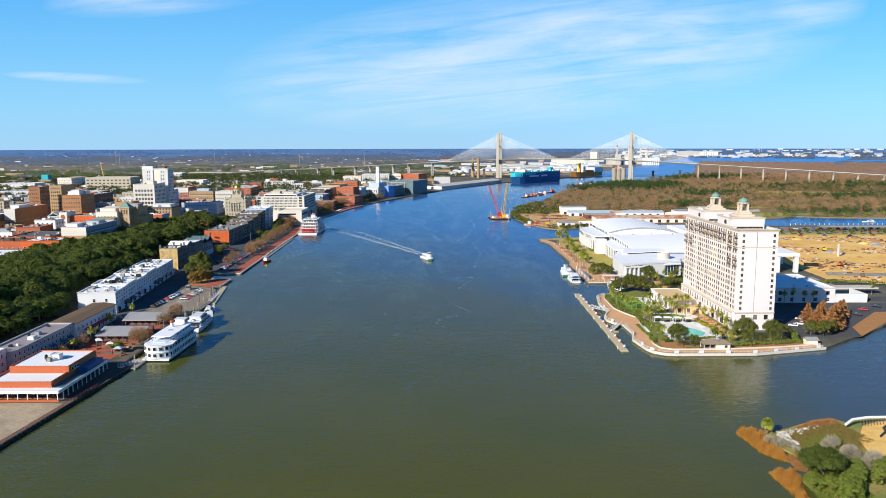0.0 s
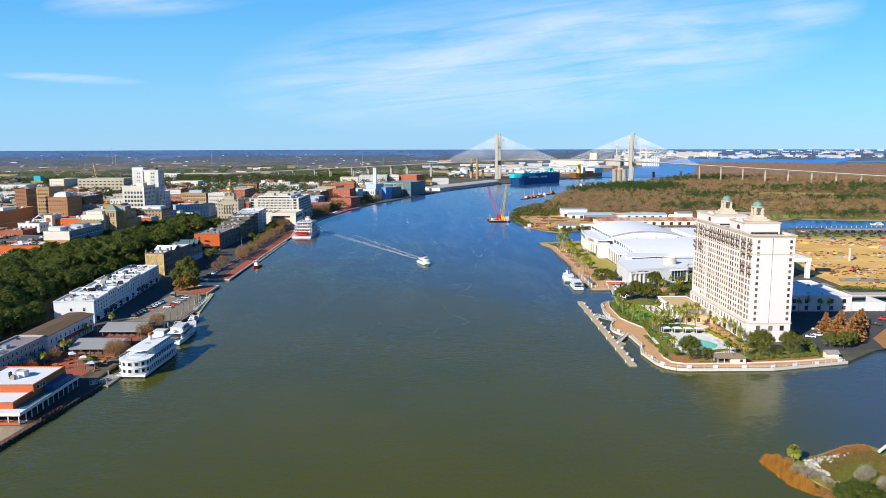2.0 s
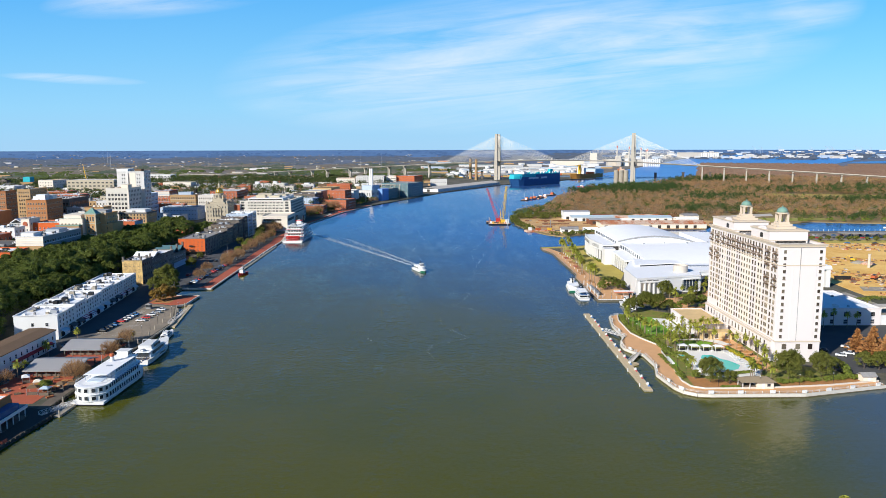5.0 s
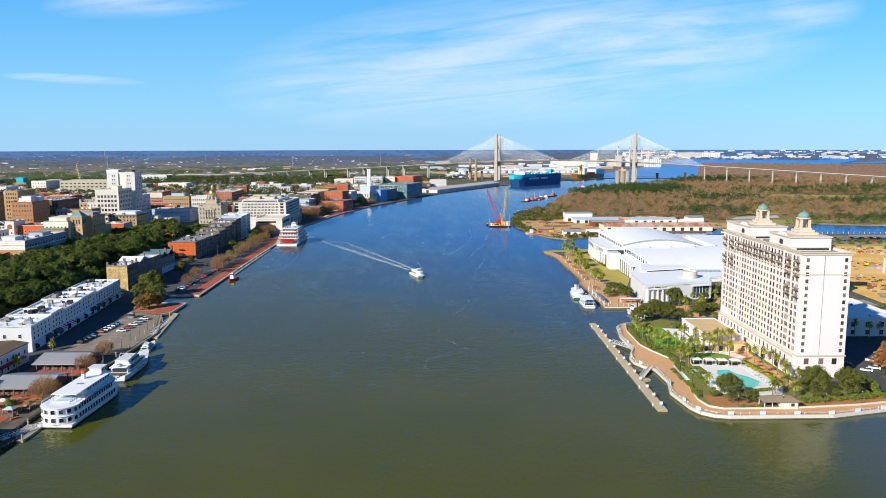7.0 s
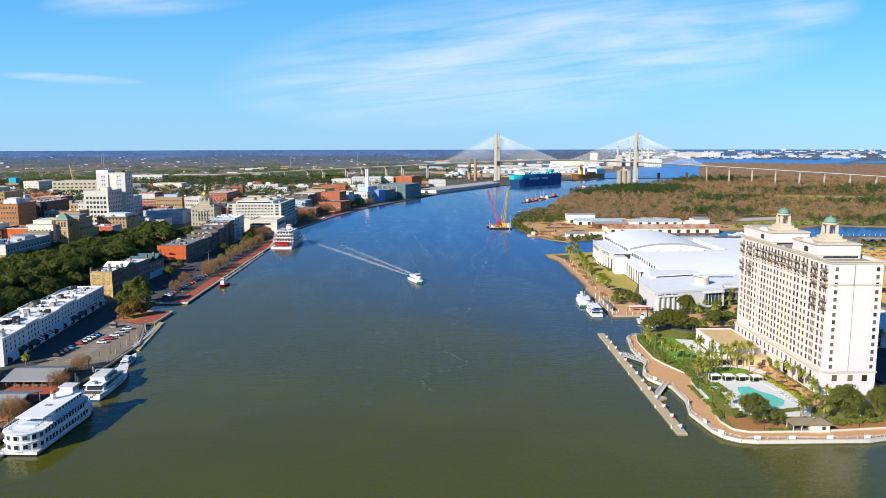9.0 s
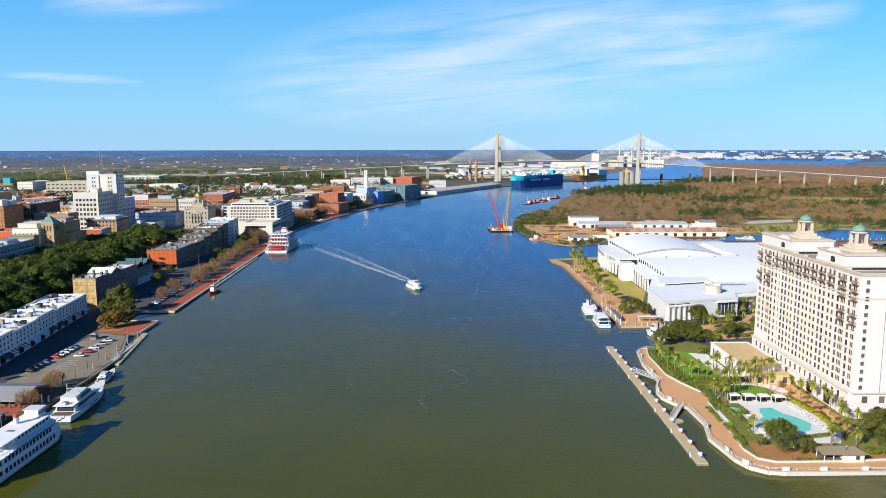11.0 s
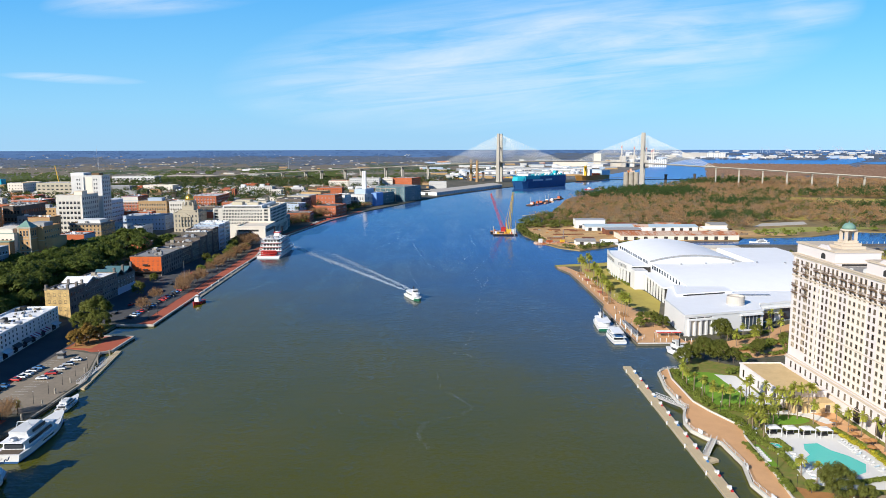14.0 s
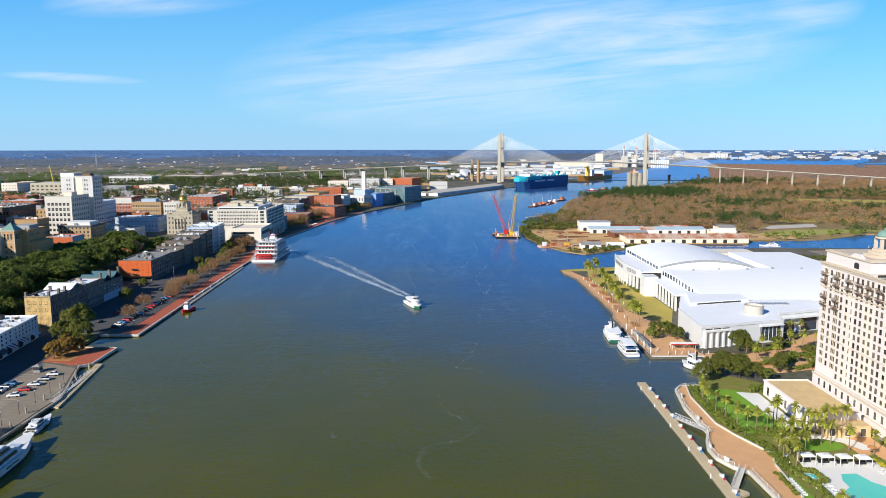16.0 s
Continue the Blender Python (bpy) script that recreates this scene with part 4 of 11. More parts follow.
    for at, kind in bays:
        a = -d + at
        mid = 16 < at < 64
        if kind == "pair":
            o = part("cream_strip", strip, None, ob, "cream strip behind two columns of windows")
            o.location, o.rotation_euler = (-w, a, L + 0.5), (0, 0, radians(-90))
        for i, z in enumerate(zs):
            if at > 68 and i < 1:
                continue
            if kind == "wide":
                for q in (-1.0, 0.0, 1.0):
                    window(ob, wide, -w, a + q, z, 0.9, 1.85, "-x")
            elif kind == "one":
                window(ob, pair, -w, a, z, 1.2, 1.9 if mid and i > 11 else 1.7, "-x")
            else:
                for q in (-1.4, 1.4):
                    window(ob, wide, -w - 0.05, a + q, z, 1.5, 2.2 if i > 11 else 1.65, "-x")
            end = kind == "wide" and i in ((13, 12, 11, 9, 8) if at < 20 else (13, 12, 10, 9))
            if end or (mid and i > 11 and at not in (26.4, 44.4, 56.4)):
                o = part("balcony", balcony, None, ob, "dark iron balcony")
                o.location, o.rotation_euler, o.scale = (-w - 0.05, a + (1.4 if mid and kind == "one" else 0), z - 0.4), (0, 0, radians(-90)), (1.12, 1, 1)
    for z in (zs[12] - 0.75, zs[5] - 0.75):
        part("string_course", Shape().box(-w - 0.14, -w - 0.06, -d + 0.3, d - 0.3, z - 0.15, z + 0.12), TRIM, ob)
    part("podium_ledge", Shape().box(-w - 1.65, -w - 1.31, -d + 0.8, d - 0.9, L - 0.5, L + 0.1).box(-w - 1.5, -w - 1.31, -d + 0.8, d - 0.9, 4.3, 4.6), TRIM, ob, "tan stone ledge")
    # podium windows and arches
    for b in range(18):
        a = -d + 5 + (2 * d - 9) * (b + 0.5) / 18
        window(ob, m, -w - 1.3, a, 5.2, 1.5, 2.7, "-x")
    for x in (-5.6, 0.3, 5.6):
        window(ob, m, x, -d, L - 3.6, 2.1, 2.6, "-y")
    arch = Shape()
    pts = [(-1.6, 0), (1.6, 0), (1.6, 2.6)] + [(1.6 * math.cos(a), 2.6 + 1.6 * math.sin(a)) for a in np.linspace(0.3, math.pi - 0.3, 7)] + [(-1.6, 2.6)]
    arch.loft([[(x, y, z) for x, z in pts] for y in (-0.12, 0)], closed=True)
    arch_mesh = arch.mesh("arched_window", SHADED_OPENING)
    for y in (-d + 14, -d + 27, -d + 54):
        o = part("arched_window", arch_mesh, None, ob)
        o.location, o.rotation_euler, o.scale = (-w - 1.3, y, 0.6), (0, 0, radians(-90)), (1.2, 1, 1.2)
    o = part("arched_window", arch_mesh, None, ob)
    o.location = (-1, -d, 0.2)
    # penthouses with gable arches and cupolas
    for y0, y1, cy in ((376 - 404.7, 395 - 404.7, 384 - 404.7), (415 - 404.7, 443 - 404.7, 423 - 404.7)):
        z = H - 0.85
        ph = part("penthouse", Shape().box(-w + 0.3, w - 2.2, y0, y1, z, z + 5.6), HOTEL, ob)
        part("cornice", Shape().ring(-w - 0.1, w - 1.8, y0 - 0.4, y1 + 0.4, z + 5.2, z + 5.7, 0.8), TRIM, ob)
        part("penthouse_roof", Shape().box(-w + 0.75, w - 2.65, y0 + 0.45, y1 - 0.45, z + 5.6, z + 5.9), TRIM, ob)
        part("band", Shape().ring(-w + 0.2, w - 2.1, y0 - 0.1, y1 + 0.1, z + 1.1, z + 1.4, 0.2), TRIM, ob)
        part("louvre_band", Shape().box(-w + 3, w - 3, y0 - 0.05, y0 - 0.004, z + 0.2, z + 1.0), SHADED_OPENING, ob)
        o = part("arched_window", arch_mesh, None, ob)
        o.location, o.rotation_euler, o.scale = (-w + 0.3, cy, z + 1.9), (0, 0, radians(-90)), (0.9, 1, 0.5)
        g = Shape().loft([[(xx, cy + a, z + 5.7 + b) for a, b in ((-4.2, 0), (-1.8, 1.3), (1.8, 1.3), (4.2, 0))] for xx in (-w + 0.2, -w + 1.0)], closed=True)
        part("gable", g, HOTEL, ob)
        cx, zb = -0.6, z + 5.9
        cup = part("cupola", Shape().box(cx - 4.4, cx + 4.4, cy - 4.4, cy + 4.4, zb, zb + 1.0).box(cx - 3.3, cx + 3.3, cy - 3.3, cy + 3.3, zb + 1.0, zb + 2.0).box(cx - 2.5, cx + 2.5, cy - 2.5, cy + 2.5, zb + 2.0, zb + 2.8), TRIM, ob)
        for sx in (-1, 1):
            for sy in (-1, 1):
                part("lantern_pier", Shape().box(cx + sx * 1.75 - 0.45, cx + sx * 1.75 + 0.45, cy + sy * 1.75 - 0.45, cy + sy * 1.75 + 0.45, zb + 2.8, zb + 6.2), TRIM, cup)
        part("lantern_ring", Shape().spin(cx, cy, [(2.2, zb + 6.2), (2.9, zb + 6.5), (2.9, zb + 6.8), (2.4, zb + 7.0)], 16), TRIM, cup)
        part("dome", Shape().spin(cx, cy, [(2.45, zb + 7.0), (2.3, zb + 7.8), (1.8, zb + 8.6), (1.0, zb + 9.15), (0.25, zb + 9.35), (0.12, zb + 10.0)], 16), TEAL, cup, "green copper dome", smooth=True)
    rooftop_units(ob, -w + 1, w - 1, 395 - 404.7, 413 - 404.7, H - 0.85, 7, 5, STEEL)


hotel()

# low ballroom wing
def ballroom():
    ob = thing("ballroom_wing", 131, 425, 3, "low white banquet wing with a flat tan gravel roof", "building")
    part("wall", Shape().box(-8, 8.5, -18, 18, -1, 5.5).ring(-8, 8.5, -18, 18, 5.5, 6.1, 0.4), HOTEL, ob)
    part("roof", Shape().box(-7.6, 8.1, -17.6, 17.6, 5.5, 5.65), TAN_ROOF, ob)
    part("cornice", Shape().ring(-8.3, 8.8, -18.3, 18.3, 5.6, 5.9, 0.29), HOTEL, ob)
    part("lower_roof", Shape().box(-6, 8.5, -24, -18.01, -1, 3.9), TAN_ROOF, ob)
    m = window_mesh("hotel", HOTEL, HOTEL_GLASS, True, True)
    for i in range(5):
        window(ob, m, -8, -14 + 7 * i, 1.0, 1.8, 3.2, "-x")
    for i in range(3):
        window(ob, m, -4 + 5 * i, -24, 0.6, 1.8, 2.6, "-y")


ballroom()

# quay walls, walks and gardens of the hotel
wall_pts = ISLAND[1:19]
coping = Shape()
for a, b in zip(wall_pts, wall_pts[1:]):
    dx, dy = b[0] - a[0], b[1] - a[1]
    n = math.hypot(dx, dy)
    nx, ny = -dy / n * 0.5, dx / n * 0.5
    coping.prism([(a[0] - nx * 0.4, a[1] - ny * 0.4), (b[0] - nx * 0.4, b[1] - ny * 0.4), (b[0] + nx, b[1] + ny), (a[0] + nx, a[1] + ny)], -1.0, 3.35)
setting("quay_wall_island", coping, PALE_STONE, "pale concrete quay wall round the point")
tide = Shape()
for a, b in zip(wall_pts, wall_pts[1:]):
    dx, dy = b[0] - a[0], b[1] - a[1]
    n = math.hypot(dx, dy)
    nx, ny = -dy / n * 0.53, dx / n * 0.53
    tide.prism([(a[0] - nx * 0.4, a[1] - ny * 0.4), (b[0] - nx * 0.4, b[1] - ny * 0.4), (b[0] + nx, b[1] + ny), (a[0] + nx, a[1] + ny)], -1.0, 2.25)
setting("quay_wall_foot", tide, TIDE, "dark tide-stained foot of the quay wall")
inner = [(97.5, 455), (94.5, 440), (94, 413), (96.5, 403), (102, 388), (99.5, 380), (97.5, 358), (95, 338), (96.5, 331), (101, 328.5), (125, 329), (150, 332), (172, 337)]
patch("salmon_promenade", [(172, 332.6), (136, 323), (101, 322.6), (96.4, 323.3), (92.5, 326.4), (90.6, 331), (88.6, 347), (91.6, 360), (91, 376), (87.6, 380), (85.1, 386), (85.1, 393), (87.1, 400), (89.6, 406), (89.6, 429),
                           (92.6, 449), (95.4, 452.4)] + inner, 3.12, PINK_PAVE, "salmon brick riverside promenade")
low = Shape()
for a, b in zip(inner, inner[1:]):
    dx, dy = b[0] - a[0], b[1] - a[1]
    n = math.hypot(dx, dy)
    nx, ny = -dy / n * 0.2, dx / n * 0.2
    low.prism([(a[0] - nx, a[1] - ny), (b[0] - nx, b[1] - ny), (b[0] + nx, b[1] + ny), (a[0] + nx, a[1] + ny)], 3.0, 3.7)
patch("mulch_front", [(98, 332), (101, 330), (125, 330), (150, 333.5), (171, 338), (168, 342), (150, 338), (126, 336), (104, 342), (99, 345)], 3.10, MULCH, "brown pine-straw bed under garden trees")
setting("garden_wall", low, PALE_STONE, "low pale garden wall along the promenade")
patch("hotel_garden", [(97.3, 455), (95, 440), (94.5, 413), (97, 403), (102.5, 388), (100, 380), (98, 358), (95.6, 338), (97, 331.5), (101, 329.3), (125, 329.6), (150, 333), (172, 338), (172, 345), (143, 364), (140, 447), (114, 470), (103, 455)],
      3.06, COVER, "planted garden ground with mulch")
patch("lawn", [(97.5, 414), (101, 405.5), (118, 405), (121, 412), (121, 444), (112, 449), (101, 449), (98, 440)], 3.1, GRASS, "bright green lawn")
patch("lawn_path", [(117.0, 405), (121.5, 408), (121.8, 444), (114, 446), (115.5, 420)], 3.14, POOL_DECK, "white path across the lawn")
patch("garden_path", [(111.5, 403.6), (119, 402.8), (127, 404.6), (133, 399), (136, 392), (131.5, 391), (128, 397.4), (124, 400.2), (118, 400.6), (112, 400.8)], 3.16, POOL_DECK, "curved white path between the lawns")
patch("lounger_lawn", [(97.5, 358), (100.6, 358), (101.2, 374), (98.2, 374)], 3.13, GRASS, "strip of lawn under the loungers")
patch("oval_lawn", [(118.5 + 9 * math.cos(a), 395 + 4.2 * math.sin(a)) for a in np.linspace(0, 5.9, 14)], 3.12, GRASS, "oval lawn by the pool")
patch("pool_deck", [(104, 347), (112, 343), (128, 343), (133, 352), (131, 382), (108, 384), (106, 372)], 3.14, POOL_DECK, "white pool terrace")
patch("terrace", [(131.5, 352), (139.5, 352), (139.5, 404), (128, 404), (129, 386)], 3.13, PINK_PAVE, "salmon dining terrace")
pool = thing("swimming_pool", 118, 363, 3.15, "turquoise free-form swimming pool with white coping", "pool")
PP = [(-2.5, 11), (2, 11.5), (3.5, 6), (6.5, 2), (8.5, -4), (5.5, -9.5), (1, -12), (-2.5, -11.5), (-4, -7), (-7.8, -4.5), (-7.5, 0), (-4.5, 3), (-4.2, 7)]
part("coping", Shape().prism([(x * 1.09, y * 1.06) for x, y in PP], -0.2, 0.06), WHITE, pool)
part("pool_water", Shape().prism(PP, -0.2, 0.09), POOL, pool)
spa = thing("spa_pool", 105.5, 372, 3.1, "small round turquoise spa pool in a hedge", "pool")
part("coping", Shape().spin(0, 0, [(2.6, 0), (2.6, 0.35)], 16), WHITE, spa)
part("pool_water", Shape().spin(0, 0, [(2.1, 0.2), (2.1, 0.4)], 16), POOL, spa)


def cabana(x, y):
    ob = thing("cabana", x, y, 3.14, "white canvas-roofed pool cabana on four posts", "cabana", "cabanas by the pool")
    post = Shape().box(-0.08, 0.08, -0.08, 0.08, 0, 2.5).mesh("post", WHITE)
    for sx in (-1.9, 1.9):
        for sy in (-1.6, 1.6):
            part("post", post, None, ob).location = (sx, sy, 0)
    part("canopy", Shape().loft([[(-2.1, -1.8, 2.5), (2.1, -1.8, 2.5), (2.1, 1.8, 2.5), (-2.1, 1.8, 2.5)], [(-1.0, -0.8, 3.1), (1.0, -0.8, 3.1), (1.0, 0.8, 3.1), (-1.0, 0.8, 3.1)]], closed=True), WHITE, ob)
    part("bench", Shape().box(-1.5, 1.5, 0.5, 1.3, 0, 0.5).box(-1.5, 1.5, 1.2, 1.4, 0.5, 0.9), DARK_METAL, ob)
    return ob


for i in range(4):
    cabana(109.5 + 5.2 * i, 382 - 0.6 * i)


def lounger(x, y, rz, cloth, colour):
    ob = thing("sun_lounger", x, y, 3.15, colour + " sun lounger on the white pool terrace", "lounger", "sun loungers", rz)
    part("seat", Shape().box(-0.33, 0.33, -0.9, 0.4, 0.28, 0.36), cloth, ob)
    part("backrest", Shape().loft([[(-0.33, 0.4, 0.28), (0.33, 0.4, 0.28), (0.33, 0.4, 0.36), (-0.33, 0.4, 0.36)], [(-0.33, 0.9, 0.62), (0.33, 0.9, 0.62), (0.33, 0.88, 0.70), (-0.33, 0.88, 0.70)]], closed=True), cloth, ob)
    part("leg_frame", Shape().box(-0.33, -0.28, -0.85, 0.5, 0, 0.28).box(0.28, 0.33, -0.85, 0.5, 0, 0.28), WHITE, ob)
    return ob


rnd = random.Random(4)
l1 = lounger(107.5, 352, 70, WHITE, "white")
l2 = lounger(108, 355, 75, SHED_BLUE, "pale blue")
for i in range(8):
    copy_thing(l1, pose(98.9 + 0.05 * i, 361.6 + 1.35 * i, 3.15, 0, 0, 80 + rnd.uniform(-4, 4)))
for i in range(7):
    copy_thing(l1 if i % 3 else l2, pose(105.4 + 0.2 * i, 373.0 - 1.35 * i, 3.15, 0, 0, 85 + rnd.uniform(-4, 4)))
for i in range(8):
    copy_thing(l1, pose(128.0 + 0.1 * i, 376 - 1.3 * i, 3.15, 0, 0, -80 + rnd.uniform(-4, 4)))
for i in range(9):
    copy_thing(l1 if i % 3 else l2, pose(106.6 + 0.25 * i, 350 + 2.1 * i, 3.15, 0, 0, 70 + rnd.uniform(-6, 6)))
for i in range(10):
    copy_thing(l1 if i % 4 else l2, pose(128.8 - 0.1 * i, 348 + 2.2 * i, 3.15, 0, 0, -70 + rnd.uniform(-6, 6)))
for i in range(7):
    copy_thing(l2, pose(101.2 + 0.75 * i, 395.5 - 1.5 * i, 3.12, 0, 0, 120))


def umbrella(x, y, cloth, colour):
    ob = thing("parasol", x, y, 3.14, colour + " parasol on the dining terrace", "parasol", "parasols on the terrace")
    part("pole", Shape().tube((0, 0, 0), (0, 0, 2.5), 0.04), STEEL, ob)
    part("canopy", Shape().spin(0, 0, [(1.5, 2.05), (1.45, 2.12), (0.1, 2.65)], 8), cloth, ob)
    part("table", Shape().spin(0, 0, [(0.5, 0.7), (0.5, 0.75)], 10), DARK_METAL, ob)
    return ob


u1 = umbrella(134, 372, MULCH, "rust-brown")
for i in range(13):
    if i % 2:
        continue
    copy_thing(u1, pose(133 + (i % 4 // 2) * 3.2 + rnd.uniform(-0.5, 0.5), 356 + 2.7 * i, 3.14))


def pool_hut():
    ob = thing("pool_bar", 121.5, 331, 3.1, "small cream pool bar with a tan-brown hipped shingle roof", "hut")
    part("wall", Shape().box(-1, 5.5, -2.5, 2.2, 0, 2.7), CREAM, ob)
    part("counter", Shape().box(-6, -1.01, -2.2, 2, 0, 1.05), TIMBER, ob)
    post = Shape().box(-0.12, 0.12, -0.12, 0.12, 0, 2.8).mesh("post", WHITE)
    for x in (-6.3, -3.6):
        for y in (-2.4, 2.2):
            part("post", post, None, ob).location = (x, y, 0)
    part("roof", Shape().loft([[(-7.2, -3.4, 2.7), (6.4, -3.4, 2.7), (6.4, 3.2, 2.7), (-7.2, 3.2, 2.7)], [(-4.4, -0.4, 4.2), (3.6, -0.4, 4.2), (3.6, 0.2, 4.2), (-4.4, 0.2, 4.2)]], closed=True), OLD_SHINGLE, ob)
    part("door", Shape().box(1.0, 2.0, -2.56, -2.5, 0, 2.1), WHITE, ob)
    part("window", Shape().box(3.0, 4.2, -2.56, -2.5, 0.9, 2.0), GLASS, ob)


pool_hut()
shed = thing("gatehouse", 168, 338, 3, "little white shed with a grey gable roof by the quay", "shed")
part("wall", Shape().box(-2.6, 2.6, -1.8, 1.8, 0, 2.4), CREAM, shed)
part("roof", Shape().gable(-2.6, 2.6, -1.8, 1.8, 2.4, 3.6, axis="x"), GREY_ROOF, shed)
part("door", Shape().box(-0.5, 0.5, -1.86, -1.8, 0, 2), WHITE, shed)
railing("quay_railing", "white railing on the pale quay wall", [(170.5, 331.7), (136, 322.7), (101, 322.4), (96.3, 323.2), (92.3, 326.2), (90.3, 331), (88.3, 347), (91.2, 360), (90.8, 376)], 3.35, 0.9, 3.0, WHITE, 2, 0.05)
railing("quay_railing", "white railing on the pale quay wall", [(87.3, 380), (84.8, 386), (84.8, 393), (86.8, 400), (89.3, 406), (89.3, 429), (92.3, 449), (95.2, 452.6), (101, 453.6)], 3.35, 0.9, 3.0, WHITE, 2, 0.05)


panel = Shape().box(-1.0, 1.0, -0.14, 0.14, 0, 1.05).box(-1.1, 1.1, -0.18, 0.18, 1.05, 1.15).mesh("quay_pier", WHITE)
for x, y, rz in ((168.5, 331.2, 15.5), (157, 328.1, 15.5), (146.5, 325.4, 15.5), (136, 322.9, 8), (124, 322.7, 0), (112, 322.6, 0), (101, 322.6, 0), (91.5, 327.6, 125), (89.6, 337, 97), (90.4, 356, 75), (86.2, 383, 112), (84.9, 393, 85), (89.4, 417, 90), (91.2, 440, 80)):
    o = tagged(new("quay_pier", panel), "short white stucco pier in the quay railing", "pier", "quay piers")
    o.location, o.rotation_euler = (x, y, 3.36), (0, 0, radians(rz))


# floating dock with gangways
def floating_dock():
    ob = thing("floating_dock", *afloat(82, 400), "long pale timber floating dock with white power pedestals", "dock")
    ob.location = (-1.4, -5.2, TIDE_LEVEL)
    a, b = Vector((81.0, 334.6, 0)), Vector((82.8, 464.4, 0))
    u = (b - a).normalized()
    n = Vector((u.y, -u.x, 0))
    count = 52
    step = (b - a).length / count
    for i in range(count):
        p = a + u * step * i
        q = p + u * (step - 0.06)
        part("deck_board", Shape().loft([[tuple(p - n * 1.6 + Vector((0, 0, z))) for z in (0.35, 0.8)] + [tuple(p + n * 1.6 + Vector((0, 0, z))) for z in (0.8, 0.35)],
                                         [tuple(q - n * 1.6 + Vector((0, 0, z))) for z in (0.35, 0.8)] + [tuple(q + n * 1.6 + Vector((0, 0, z))) for z in (0.8, 0.35)]], closed=True), DOCK_TIMBER, ob)
    part("float", Shape().prism([tuple((a - n * 1.75).xy), tuple((a + n * 1.75).xy), tuple((b + n * 1.75).xy), tuple((b - n * 1.75).xy)], -0.3, 0.5), CONCRETE, ob)
    part("spur", Shape().prism([(83, 366.8), (86.4, 368.6), (86.2, 370), (83, 372.5)], 0.1, 0.8), DOCK_TIMBER, ob)
    pile = Shape().spin(0, 0, [(0.22, -2), (0.22, 1.2), (0.05, 1.4)], 8).mesh("pile", WHITE)
    for i in range(7):
        part("mooring_post", pile, None, ob).location = a + u * (6 + 19.5 * i) - n * 1.85
    box_a = Shape().box(-0.25, 0.25, -0.25, 0.25, 0.8, 1.9).box(-0.3, 0.3, -0.3, 0.3, 1.9, 2.0).mesh("power_pedestal", WHITE)
    box_b = Shape().box(-0.35, 0.35, -0.5, 0.5, 0.8, 1.35).mesh("dock_box", WHITE)
    box_r, box_c = Shape().box(-0.3, 0.3, -0.35, 0.35, 0.8, 1.25).mesh("dock_box", RED), Shape().box(-0.3, 0.3, -0.35, 0.35, 0.8, 1.25).mesh("dock_box", BLUE_PAINT)
    for i in range(13):
        p = a + u * (5 + 9.6 * i) + n * 1.05
        part("power_pedestal", box_a, None, ob).location = p
        part("dock_box", box_b, None, ob).location = p + u * 1.4
        part("dock_box", box_r if i % 3 else box_c, None, ob).location = p - u * 1.1


floating_dock()


def gangway(name, a, b, w):
    a, b = Vector(a), Vector(b)
    ob = thing(name, a.x, a.y, 0, "white aluminium truss gangway down to the floating dock", "gangway")
    u = (b - a)
    n = Vector((u.y, -u.x, 0)).normalized() * w
    o = Vector((a.x, a.y, 0))
    rel = lambda p: tuple(p - o)
    part("deck", Shape().loft([[rel(a - n), rel(a + n), rel(a + n - Vector((0, 0, 0.15))), rel(a - n - Vector((0, 0, 0.15)))], [rel(b - n), rel(b + n), rel(b + n - Vector((0, 0, 0.15))), rel(b - n - Vector((0, 0, 0.15)))]], closed=True), PALE_CONC, ob)
    up = Vector((0, 0, 1.15))
    for s in (-1, 1):
        t = Shape().tube(rel(a + n * s + up), rel(b + n * s + up), 0.07, 5)
        k = 9
        for i in range(k):
            p, q = a + u * i / k + n * s, a + u * (i + 1) / k + n * s
            t.tube(rel(p), rel(p + up), 0.05, 4).tube(rel(p), rel(q + up), 0.04, 4)
        part("truss", t, WHITE, ob)


gangway("gangway", (89.2, 405.5, 3.5), (82.3, 422, 2.5), 0.9)
gangway("gangway", (88.8, 378, 3.5), (82.1, 366.5, 2.5), 0.9)


